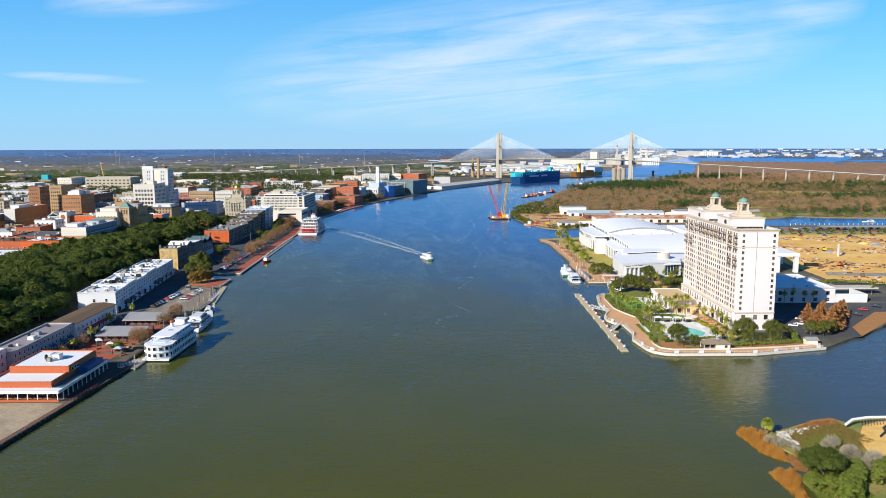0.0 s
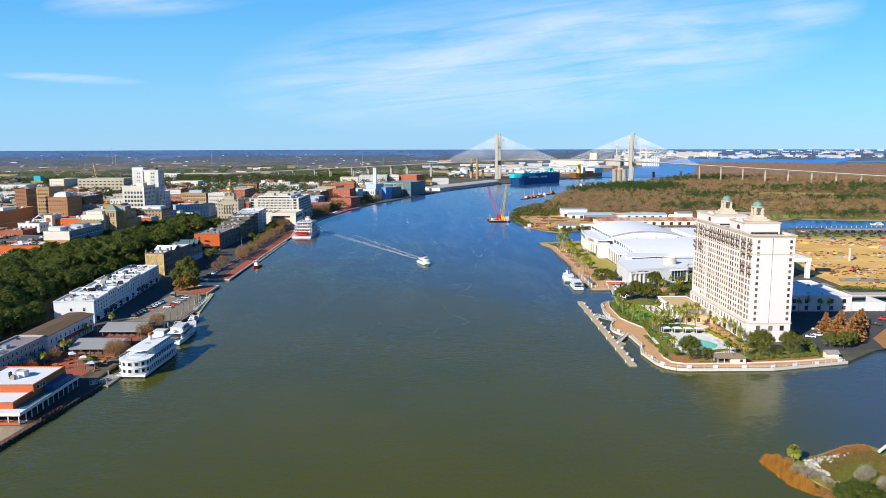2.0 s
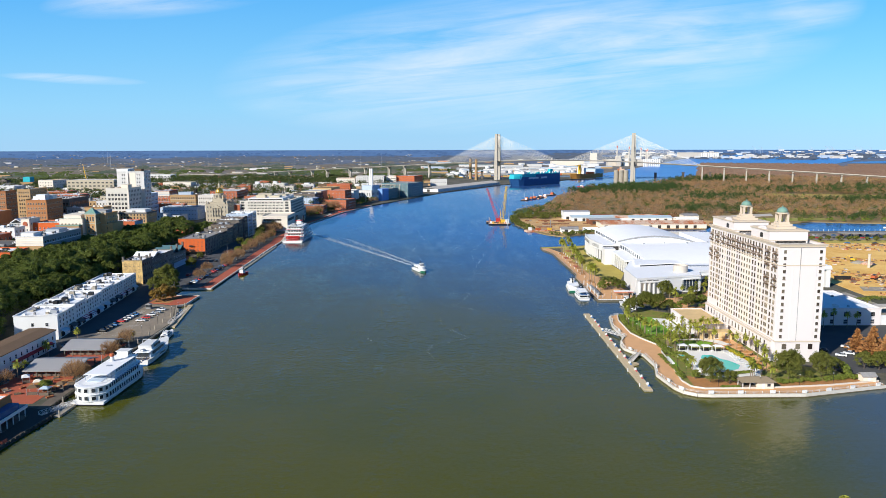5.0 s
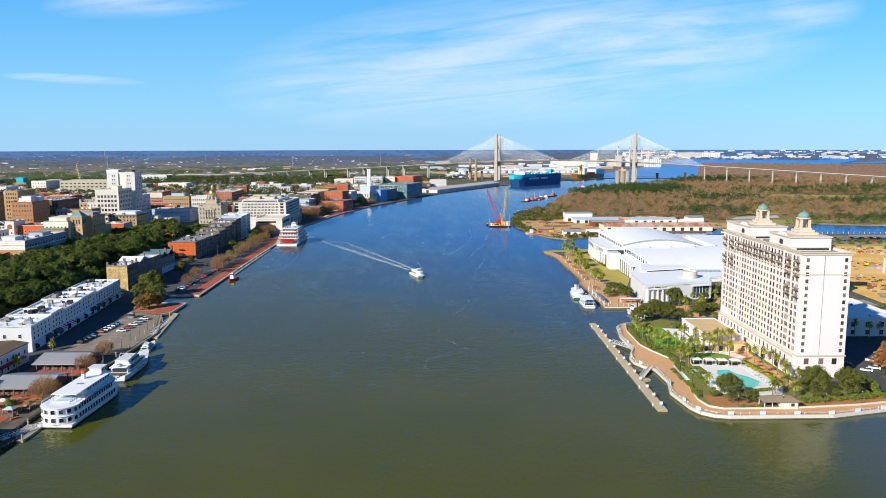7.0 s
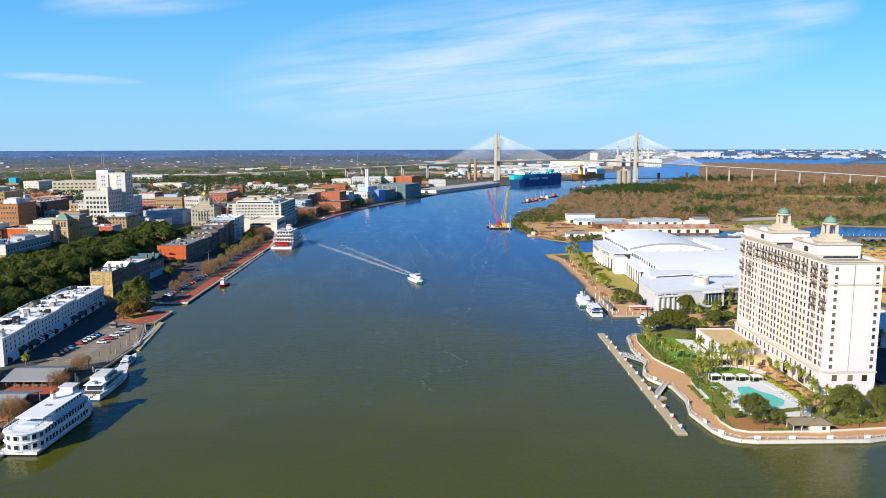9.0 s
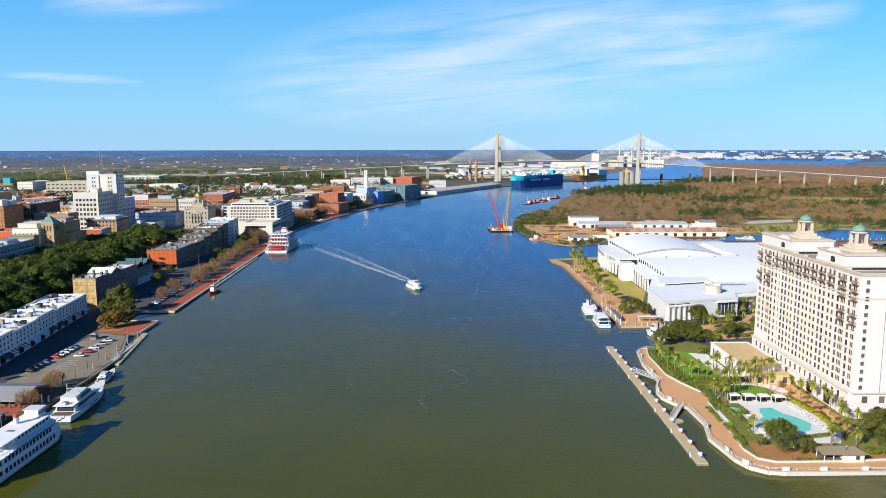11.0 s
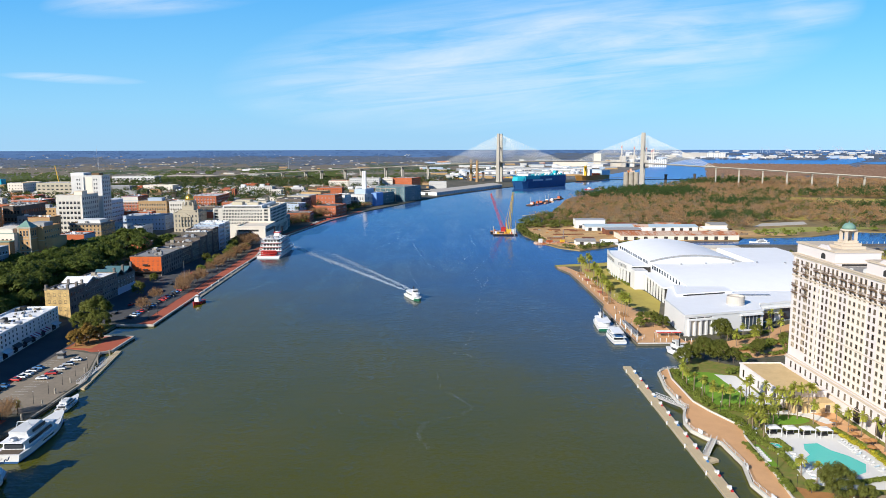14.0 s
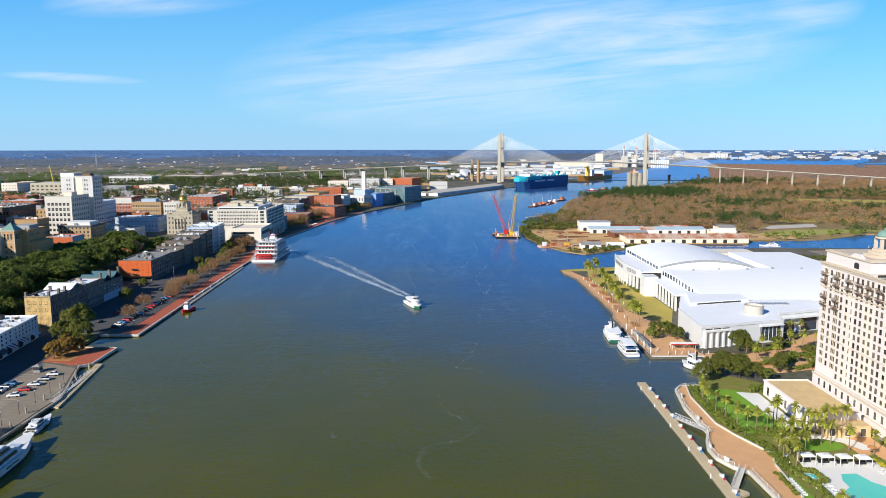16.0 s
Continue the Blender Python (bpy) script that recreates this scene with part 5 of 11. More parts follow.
# ---- convention hall ----
def convention_hall():
    ob = thing("convention_hall", 180, 620, 3, "vast white convention hall with arched white roofs", "hall")
    o = (180, 620, 3)
    P = lambda pts: [(x - o[0], y - o[1]) for x, y in pts]
    near = P([(121.6, 507.6), (166, 520.6), (170, 535), (205, 546), (205, 585), (146, 585), (137, 585), (123.5, 546)])
    part("front_block", Shape().prism(near, -1, 9.6), WHITE, ob)
    part("front_roof", Shape().prism([(x * 0.985, y * 0.985) for x, y in near], 9.6, 9.8), WHITE_ROOF, ob)
    a, b = Vector((*near[0], 0)), Vector((*near[1], 0))
    u = (b - a).normalized()
    n = Vector((u.y, -u.x, 0))
    f = Shape()
    for s0, s1, z0, z1 in ((0, 46.2, 9.6, 10.6),):
        p, q = a + u * s0, a + u * s1
        f.prism([tuple((p + n * 0.3).xy), tuple((q + n * 0.3).xy), tuple((q - n * 0.4).xy), tuple((p - n * 0.4).xy)], z0, z1)
    f.prism([(near[0][0] - 0.3, near[0][1]), (near[0][0] + 0.4, near[0][1]), (near[7][0] + 0.4, near[7][1]), (near[7][0] - 0.3, near[7][1])], 9.6, 10.6)
    part("parapet", f, WHITE, ob)

    def recess(s0, s1, z0, z1, material, name, out=0.06):
        p, q = a + u * s0, a + u * s1
        part(name, Shape().prism([tuple((p + n * out).xy), tuple((q + n * out).xy), tuple((q - n * 0.02).xy), tuple((p - n * 0.02).xy)], z0, z1), material, ob)

    for i in range(4):
        recess(3.0 + 3.3 * i, 5.3 + 3.3 * i, 0.3, 7.4, PALE_CONC if i < 2 else GREY_STUCCO, "loading_door")
    for i in range(5):
        recess(1.9 + 3.3 * i, 2.8 + 3.3 * i, 0.0, 7.6, WHITE, "pier", 1.1)
    recess(1.6, 16.4, 7.6, 8.1, WHITE, "ledge", 1.3)
    for i in range(3):
        recess(2.6 + 4.6 * i, 6.4 + 4.6 * i, 8.5, 9.0, SHADED_OPENING, "slot_window")
    recess(33.0, 44.8, 1.0, 8.2, BLUE_GLASS, "glass_wall")
    for i in range(6):
        recess(33.2 + 2.25 * i, 33.5 + 2.25 * i, 1.0, 8.2, WHITE, "mullion", 0.14)
    recess(32.4, 45.4, 8.2, 8.7, WHITE, "canopy", 1.6)
    a, b = Vector((*near[2], 0)), Vector((*near[3], 0))
    u = (b - a).normalized()
    n = Vector((u.y, -u.x, 0))
    recess(0, 36.6, 9.6, 10.6, WHITE, "parapet", 0.3)
    recess(2, 10, 0.5, 5.0, BLUE_GLASS, "entrance_glass")
    recess(14, 24, 0.5, 7.0, BLUE_GLASS, "entrance_glass")
    recess(1, 34, 7.6, 8.1, WHITE, "canopy", 2.4)
    # low clerestory that rises behind the front block
    part("upper_block", Shape().prism(P([(133, 556), (168, 566), (168, 584.9), (140, 584.9)]), 9.6, 11.2), WHITE_ROOF, ob)
    part("upper_slot", Shape().prism(P([(137, 557.0), (163, 564.4), (163, 565), (137, 557.6)]), 10.0, 10.7), SHADED_OPENING, ob)
    part("drum", Shape().spin(158.2 - o[0], 537 - o[1], [(4.6, 9.8), (4.6, 14.2), (4.2, 14.2), (4.2, 13.2)], 24), PALE_CONC, ob)
    for i in range(8):
        part("skylight", Shape().box(-14 + 2.6 * i, -12 + 2.6 * i, -62, -59, 9.8, 10.3), STEEL, ob)
    # near hall: roof bows down towards the river front
    crest = lambda x: 15.4 + 0.012 * (x - 144)
    rise = lambda y: 1 - (1 - (y - 572) / 68) ** 2.2
    ys, side = np.linspace(572, 640, 17), lambda y: 142 + 5.5 * ((640 - y) / 68) ** 1.5
    rows = []
    for y in ys:
        xs = np.linspace(side(y), 262, 13)
        row = [(x - o[0], y - o[1], 10.0 + (crest(x) - 10.0) * rise(y)) for x in xs]
        rows.append(row + [(262 - o[0], y - o[1], -1), (side(y) - o[0], y - o[1], -1)])
    part("near_hall", Shape().loft(rows, closed=True), WHITE_ROOF, ob)
    cl = Shape()
    for i in range(11):
        y = 589 + 4.4 * i
        za, zb = (10.0 + (crest(side(q)) - 10.0) * rise(q) for q in (y, y + 3.0))
        x = side(y) - o[0]
        cl.loft([[(x - 0.2, y - o[1], za - 3.2), (x + 0.3, y - o[1], za - 3.2), (x + 0.3, y - o[1], za - 0.6), (x - 0.2, y - o[1], za - 0.6)], [(x - 0.2, y + 3.0 - o[1], zb - 3.2), (x + 0.3, y + 3.0 - o[1], zb - 3.2), (x + 0.3, y + 3.0 - o[1], zb - 0.6), (x - 0.2, y + 3.0 - o[1], zb - 0.6)]], closed=True)
    part("clerestory_glass", cl, BLUE_GLASS, ob)
    # far hall: barrel roof
    fh, xs = Shape(), np.linspace(141.5, 216, 19)
    arc = [(x - o[0], 20.9 - 3.4 * ((x - 171) / 27) ** 2) for x in xs]
    prof = arc + [(216 - o[0], -1), (141.5 - o[0], -1)]
    part("far_hall", fh.loft([[(x, y - o[1], z) for x, z in prof][::-1] for y in (640.02, 728)], closed=True), WHITE_ROOF, ob)
    part("fascia", Shape().loft([[(x, y, z + dz) for x, z in arc] for y, dz in ((639.4 - o[1], 0.25), (639.4 - o[1], -0.9))], caps=False), GREY_STUCCO, ob)
    cl = Shape()
    for i in range(12):
        cl.box(141.5 - o[0] - 0.15, 141.5 - o[0] + 0.3, 645 + 6.6 * i - o[1], 649.6 + 6.6 * i - o[1], 14.1, 16.1)
    part("clerestory_glass", cl, BLUE_GLASS, ob)
    part("rear_hall", Shape().box(216.02 - o[0], 262 - o[0], 640.03 - o[1], 720 - o[1], -1, 14.6), WHITE_ROOF, ob)
    part("service_wing", Shape().box(205.03 - o[0], 240 - o[0], 562 - o[1], 582.9 - o[1], -1, 9.0), WHITE, ob)
    for i in range(6):
        part("roof_vent", Shape().spin(-20 + 17 * i, 12 + 3 * (i % 2), [(0.6, crest(160 + 17 * i) - 1.0), (0.7, crest(160 + 17 * i) + 0.7), (0.3, crest(160 + 17 * i) + 1.0)], 10), STEEL, ob)
    # colonnade on the river front
    part("colonnade_roof", Shape().loft([[(133.6 - o[0], y - o[1], z), (142.6 - o[0], y - o[1], z + 0.5), (142.6 - o[0], y - o[1], z - 0.6), (133.6 - o[0], y - o[1], z - 0.8)] for y, z in ((583.5, 9.8), (627, 11.2))], closed=True), WHITE_ROOF, ob)
    col = Shape().box(-0.15, 0.15, -1.75, 1.75, -1, 9.4).mesh("fin", WHITE)
    for i in range(7):
        part("fin", col, None, ob, "tall white pier of the colonnade").location = (135.0 - o[0], 586.6 + 6.1 * i - o[1], 0.1 * i)
    part("front_glass", Shape().box(135.5 - o[0], 141.4 - o[0], 584 - o[1], 627 - o[1], -0.5, 9.0), SHADED_OPENING, ob)
    # curved entrance front
    cur = Shape()
    pts = [(129.5 - 3.2 * math.sin(math.pi * i / 12) - 1.0 * i / 12, 712 - 74 * i / 12) for i in range(13)]
    cur.loft([[(x - o[0], y - o[1], 9.4), (x + 0.8 - o[0], y - o[1], 9.4), (x + 0.8 - o[0], y - o[1], 14.6), (x - o[0], y - o[1], 14.6)] for x, y in pts], closed=True)
    part("entrance_fascia", cur, WHITE, ob)
    part("entrance_roof", Shape().loft([[(x + 0.8 - o[0], y - o[1], 13.8), (141.4 - o[0], y - o[1], 13.8), (141.4 - o[0], y - o[1], 13.1), (x + 0.8 - o[0], y - o[1], 13.1)] for x, y in pts], closed=True), WHITE_ROOF, ob)
    part("entrance_glass", Shape().loft([[(x + 1.4 - o[0], y - o[1], -0.5), (141.3 - o[0], y - o[1], -0.5), (141.3 - o[0], y - o[1], 13.0), (x + 1.4 - o[0], y - o[1], 13.0)] for x, y in pts], closed=True), SHADED_OPENING, ob)
    for x, y in pts[1:-1]:
        part("fin", Shape().box(x - 0.2 - o[0], x + 1.3 - o[0], y - 0.5 - o[1], y + 0.5 - o[1], -1, 9.4), WHITE, ob)
    part("end_pier", Shape().box(128.4 - o[0], 136.8 - o[0], 627.2 - o[1], 637.8 - o[1], -1, 12.4), WHITE, ob)
    front = lambda y: 129.5 - 3.2 * math.sin(math.pi * (712 - y) / 74) - (712 - y) / 74
    for word, y0, y1 in (("CONVENTION", 703, 669), ("CENTER", 664, 642)):
        txt = bpy.data.curves.new("sign", "FONT")
        txt.body, txt.size, txt.extrude, txt.align_x = word, 3.3, 0.1, "CENTER"
        txt.space_character = 1.5
        txt.materials.append(GREY_STUCCO)
        sign = new("sign", txt)
        sign.parent = ob
        along = Vector((front(y1) - front(y0), y1 - y0, 0)).normalized()
        mid = Vector((front((y0 + y1) / 2) - 0.3, (y0 + y1) / 2, 0))
        sign.matrix_local = Matrix(((along.x, 0, along.y, mid.x - o[0]), (along.y, 0, -along.x, mid.y - o[1]), (0, 1, 0, 10.9), (0, 0, 0, 1)))
        tagged(sign, "dark raised lettering on the white fascia")


convention_hall()

# pavilion roof and columns east of the hall
def pavilion():
    ob = thing("porte_cochere", 235, 548, 3, "white portico with a broad flat roof on heavy square columns", "portico")
    part("roof", Shape().box(-30, 20, -16, 16, 12.6, 14.2), WHITE_ROOF, ob)
    part("fascia", Shape().ring(-30.4, 20.4, -16.4, 16.4, 11.8, 12.9, 0.6), WHITE, ob)
    c = Shape().box(-1.4, 1.4, -1.4, 1.4, -1, 12.6).mesh("column", WHITE)
    for x in (-9, 5, 18.4):
        for y in (-14.4, 14.4):
            part("column", c, None, ob).location = (x, y, 0)
    part("glass_lobby", Shape().box(-28, -11, -13, 13, -1, 11.7), BLUE_GLASS, ob)


pavilion()
wing = building("conference_wing", "long cream two-storey conference wing with a white roof beside the hotel", "building", 162.6, 227, 429, 476, 3, 12, HOTEL, WHITE_ROOF, 2, 9, 0, win=(2.2, 2.6), river="-x", units=4, frame_mat=HOTEL, seed=8)
part("roof_slope", Shape().box(-30, 10, 4, 22, 8.4, 9.4), WHITE_ROOF, wing)
ann = thing("service_yard_wall", 236, 430, 3, "plain white service yard wall with an open bay behind", "wall")
part("wall", Shape().box(-9, 10.5, -0.4, 0.4, -0.5, 5), WHITE, ann)
part("return_wall", Shape().box(9.7, 10.5, 0.41, 18, -0.5, 5), WHITE, ann)
part("car_deck", Shape().box(-8, 30, 22, 30, 3.6, 4.5), PALE_CONC, ann)

patch("hotel_drive", [(163, 345), (200, 352), (238, 396), (300, 404), (300, 428), (165, 428)], 3.06, ASPHALT, "asphalt hotel drive")
patch("hall_forecourt", [(118, 497), (122, 500), (140, 498), (206, 548), (232, 526), (205, 500), (165, 477), (142, 470), (128, 478), (118, 486)], 3.08, PINK_PAVE, "tan and salmon paved forecourt of the hall")
patch("service_road", rect(228, 700, 432, 446), 3.07, ASPHALT, "service road")
patch("drive_apron", [(165, 476), (205, 500), (256, 515), (256, 445), (228, 445), (228, 476)], 3.05, CONCRETE, "concrete forecourt")
patch("bank_grass", [(200, 352), (222, 374), (241, 393), (300, 399.5), (300, 410), (236, 404), (205, 370)], 3.1, MULCH, "brown mulched bank by the lagoon")
patch("construction_ground", [(262, 505), (300, 480), (900, 480), (900, 752), (330, 752), (266, 600)], 3.08, SAND, "bare orange building site sand")
patch("site_haul_road", [(270, 520), (420, 500), (640, 520), (640, 532), (420, 514), (275, 534)], 3.12, CONCRETE, "dusty haul road")
patch("car_park_east", rect(330, 640, 776, 830), 3.08, LOT, "asphalt car park")
patch("grass_east", rect(262, 640, 753, 775), 3.07, DRY_GRASS, "winter grass strip")
patch("promenade_hall", [(95.5, 569), (98.5, 582), (97.5, 691), (92.5, 712), (92.5, 720), (99, 720), (106, 690), (108, 585), (118, 560), (119, 494.6), (95.6, 494.6)], 3.12, PINK_PAVE, "salmon brick promenade by the hall")
patch("hall_lawn", [(108.3, 588), (106.3, 690), (112, 722), (130, 722), (130, 640), (134, 620), (134, 588), (121, 548), (118.5, 560)], 3.1, DRY_GRASS, "yellowed winter lawn")
patch("hall_point_grass", [(92.6, 721), (92.6, 727), (140, 741), (150, 738), (130, 722.5)], 3.08, DRY_GRASS, "winter grass point")
railing("quay_railing", "grey railing along the hall promenade", [(95.3, 496), (95.3, 569), (98.3, 582), (97.3, 691), (92.4, 712)], 3.12, 1.0, 3.0, STEEL, 2, 0.05)


# beds, bollards and shade on the hall's forecourt and landing
for i, (x, y, w, d) in enumerate(((150, 489, 7, 4), (166, 496, 8, 4), (180, 510, 7, 4), (196, 522, 7, 4), (140, 483, 5, 3), (206, 512, 6, 4))):
    patch("planting_bed_%d" % (i + 1), rect(x - w, x + w, y - d, y + d), 3.16, (COVER, MULCH, COVER)[i % 3], "planted bed on the forecourt")
bl = thing("bollard", 99, 500, 3.12, "slim white bollard light on the promenade", "bollard", "bollards")
part("shaft", Shape().spin(0, 0, [(0.16, 0), (0.13, 1.3), (0.17, 1.35), (0.17, 1.6), (0.05, 1.7)], 8), WHITE, bl)
for i in range(15):
    copy_thing(bl, pose(101 + 0.4 * (i % 3), 504 + 13 * i, 3.12))
    copy_thing(bl, pose(111 - 0.03 * 13 * i, 580 + 8 * i, 3.12))
for i in range(7):
    copy_thing(bl, pose(104 + 3 * i, 497.5, 3.12))
for i in range(5):
    x, y = 104.5, 592 + 22 * i
    patch("promenade_bed_%d" % (i + 1), rect(x - 1.6, x + 2.2, y, y + 9), 3.2, (MULCH, BRICK_PAVE)[i % 2], "planted bed beside the promenade")

# ---- south bank, the riverfront ----
def fish_house():
    ob = thing("brick_restaurant", -157.3, 282.6, 3, "red brick riverside restaurant with stepped white roofs and a pillared porch", "restaurant")
    part("lower_block", Shape().box(-13, 11, -17, 19, -0.5, 3.9).ring(-13, 11, -17, 19, 3.9, 4.4, 0.35), ORANGE, ob)
    part("lower_roof", Shape().box(-12.6, 10.6, -16.6, 18.6, 3.9, 4.0), WHITE_ROOF, ob)
    part("upper_block", Shape().box(-11, 11.5, -5, 17.5, 4.0, 5.55).ring(-11, 11.5, -5, 17.5, 5.55, 5.95, 0.35), ORANGE, ob)
    part("upper_roof", Shape().box(-10.6, 11.1, -4.6, 17.1, 5.55, 5.65), WHITE_ROOF, ob)
    part("porch_roof", Shape().box(-15, 15.4, -21, -17.01, 2.55, 2.85), WHITE_ROOF, ob)
    part("side_porch_roof", Shape().box(11.01, 15.4, -17, 20, 2.55, 2.85), SLATE_TEAL, ob, "dark blue-grey porch roof")
    # brown slab over the orange brick paints in the river wall's shade
    part("side_wall", Shape().box(11.5, 11.56, -5, 17.5, 3.9, 5.95).box(11.0, 11.06, -17, -5.1, 3.9, 4.4), BROWN_BRICK, ob, "river wall coloured brown for its shade")
    part("porch_fascia", Shape().box(-15, 15.6, -21.25, -21.01, 2.2, 2.95).box(15.41, 15.65, -21, 20, 2.2, 2.95), WHITE, ob)
    part("plinth", Shape().box(-15, 15.2, -20.8, -20.3, -0.2, 0.55), ORANGE, ob)
    post = Shape().box(-0.14, 0.14, -0.14, 0.14, 0, 2.55).mesh("porch_post", WHITE)
    for i in range(9):
        part("porch_post", post, None, ob).location = (-14 + 3.6 * i, -20.6, 0)
    for i in range(11):
        part("porch_post", post, None, ob).location = (15.1, -17 + 3.6 * i, 0)
    part("porch_floor", Shape().box(11.02, 15.6, -20.2, 20, -0.3, 0.12), TIMBER, ob)
    part("glazing", Shape().box(-14, 10.8, -17.3, -17.03, 0.5, 2.4).box(11.03, 11.3, -16, 18, 0.5, 2.4), SHADED_OPENING, ob)
    m = window_mesh(("win", WHITE.name, True), WHITE, GLASS, True)
    for i in range(3):
        window(ob, m, 11.56, -2 + 2.0 * i, 4.35, 1.6, 0.95, "+x")
    rooftop_units(ob, -6, 6, 0, 12, 5.65, 6, 3, STEEL)
    ob.scale = (1.0, 1.0, 1.47)
    part("low_porch_roof", Shape().box(11.6, 15.0, 2, 16, 2.9, 4.2), NAVY_HULL, ob, "dark blue raised porch")


fish_house()


def pavilion_roof(x0, x1, y0, y1, label):
    ob = thing("market_pavilion", (x0 + x1) / 2, (y0 + y1) / 2, 3, label, "pavilion", "market pavilions")
    w, d = (x1 - x0) / 2, (y1 - y0) / 2
    part("roof", Shape().gable(-w, w, -d, d, 3.0, 5.2, 0.6, 0.25, axis="x"), METAL_ROOF, ob)
    seam = Shape()
    n = 22
    for i in range(n):
        x = -w - 0.4 + (2 * w + 0.8) * i / (n - 1)
        seam.tube((x, -d - 0.55, 3.03), (x, 0, 5.22), 0.05, 4).tube((x, d + 0.55, 3.03), (x, 0, 5.22), 0.05, 4)
    part("roof_seam", seam, STEEL, ob)
    post = Shape().box(-0.2, 0.2, -0.2, 0.2, 0, 2.9).mesh("post", TIMBER)
    for i in range(6):
        for y in (-d + 0.6, d - 0.6):
            part("post", post, None, ob).location = (-w + 0.8 + (2 * w - 1.6) * i / 5, y, 0)
    part("stall", Shape().box(-w + 3, w - 3, -d + 4, d - 4, 0, 2.3), BRICK, ob)
    part("counter", Shape().box(-w + 2, w - 2, -d + 2, -d + 2.8, 0, 1.0), TIMBER, ob)


pavilion_roof(-166.5, -146, 345.5, 364.5, "open brick market pavilion with a grey metal roof")
pavilion_roof(-167, -148, 376.5, 395.5, "open market pavilion with a pale grey metal roof")

building("white_house", "narrow white three-storey riverfront house", "house", -197, -180, 262, 295.5, 3, 14, WHITE, GREY_ROOF, 3, 4, 7, seed=2, group="riverfront houses")
g = building("grey_row_house", "long three-storey white row greyed for shade, with a flat pinkish roof", "house", -190, -178, 296, 346.5, 3, 12, SHADED_PAINT, PINK_ROOF, 3, 3, 15, win=(1.2, 1.8), units=4, seed=3, group="riverfront houses")
b = building("brown_roof_row", "two-storey white row under a brown shingle roof with red awnings", "house", -189, -177, 347, 391, 3, 11.2, WHITE, BROWN_ROOF, 2, 3, 10, win=(1.2, 1.8), units=0, seed=4, group="riverfront houses")
part("pitched_roof", Shape().loft([[(-6.3, y, 8.4), (6.5, y, 8.1), (6.5, y, 8.4), (0, y, 9.3), (-6.3, y, 9.0)] for y in (22.3, -22.3)], closed=True), BROWN_ROOF, b)
for i in range(4):
    part("awning", Shape().loft([[(6.02, y, 3.9), (7.6, y, 3.2), (7.6, y, 3.05), (6.02, y, 3.6)] for y in (-14 + 8 * i, -6.2 + 8 * i)], closed=True), RED, b, "red canvas awning")


def white_row():
    """Six joined white warehouses that stand slightly askew to the street."""
    rnd = random.Random(6)
    y, turn = 403.0, 5.9
    for i, (d, z1) in enumerate(((22, 15.2), (15, 15.8), (24, 14.8), (20, 15.4), (18, 14.4), (26, 14.2))):
        f = (y + d / 2 - 403) / 125
        cx, cy = -183 - 13 * f - 9.95, y + d / 2 + 1.0
        ob = building("white_warehouse", "white-painted three-storey riverfront warehouse with a white flat roof", "warehouse", cx - 10, cx + 10, cy - d / 2 + 0.02, cy + d / 2, 3, z1, WHITE, WHITE_ROOF, 3, 0, max(4, int(d / 3.7)),
                      win=(1.4, 2.1), units=11 + i % 3, seed=20 + i, group="white warehouse row", frame_mat=WHITE, rz=turn, ground=4.6)
        for x in (-1.5, 5.0) if i == 0 else ():
            window(ob, window_mesh(("win", WHITE.name, True), WHITE, GLASS, True), x, -d / 2, 6.6, 1.4, 1.8, "-y")
        for j in range(2):
            yy = -d / 2 + d * (0.25 + 0.5 * j)
            part("awning", Shape().loft([[(10.02, q, 4.4), (12.6, q, 3.1), (12.6, q, 2.95), (10.02, q, 4.1)] for q in (yy - 3.2, yy + 3.2)], closed=True), (SHED_BLUE, DARK_METAL, AWNING_RED)[(i + j) % 3] , ob)
            if (i + j) % 3 == 2:
                part("stripe", Shape().loft([[(10.02, yy + 0.2, 4.43), (12.62, yy + 0.2, 3.13), (12.62, yy + 0.2, 2.95), (10.02, yy + 0.2, 4.0)], [(10.02, yy + 1.6, 4.43), (12.62, yy + 1.6, 3.13), (12.62, yy + 1.6, 2.95), (10.02, yy + 1.6, 4.0)]], closed=True).loft([[(10.02, yy - 2.4, 4.43), (12.62, yy - 2.4, 3.13), (12.62, yy - 2.4, 2.95), (10.02, yy - 2.4, 4.0)], [(10.02, yy - 1.0, 4.43), (12.62, yy - 1.0, 3.13), (12.62, yy - 1.0, 2.95), (10.02, yy - 1.0, 4.0)]], closed=True), WHITE, ob, "white stripe of the awning")
            part("shop_front", Shape().box(10.0, 10.06, yy - 2.2, yy + 2.2, 0.3, 3.0), GLASS, ob)
        y += d


white_row()

k = building("stone_warehouse", "old grey stone warehouse with a tan end wall", "warehouse", -212.5, -199.2, 549, 567, 3, 19.4, WEATHERED, WHITE_ROOF, 4, 4, 5, win=(1.3, 1.8), frame_mat=DARK_BRICK, units=5, seed=31, group="factors row")
part("end_wall", Shape().box(-6.66, 6.66, -9.05, -9.004, -0.5, 16.5), STONE, k, "tan stone end wall")
for x, y in ((-6.0, -8.4), (5.6, -8.2), (6.0, 1.0), (5.9, 7.6), (-2.0, 8.0)):
    part("chimney", Shape().box(x - 0.5, x + 0.5, y - 0.7, y + 0.7, 15.5, 18.6).box(x - 0.6, x + 0.6, y - 0.8, y + 0.8, 18.2, 18.4), WEATHERED, k)
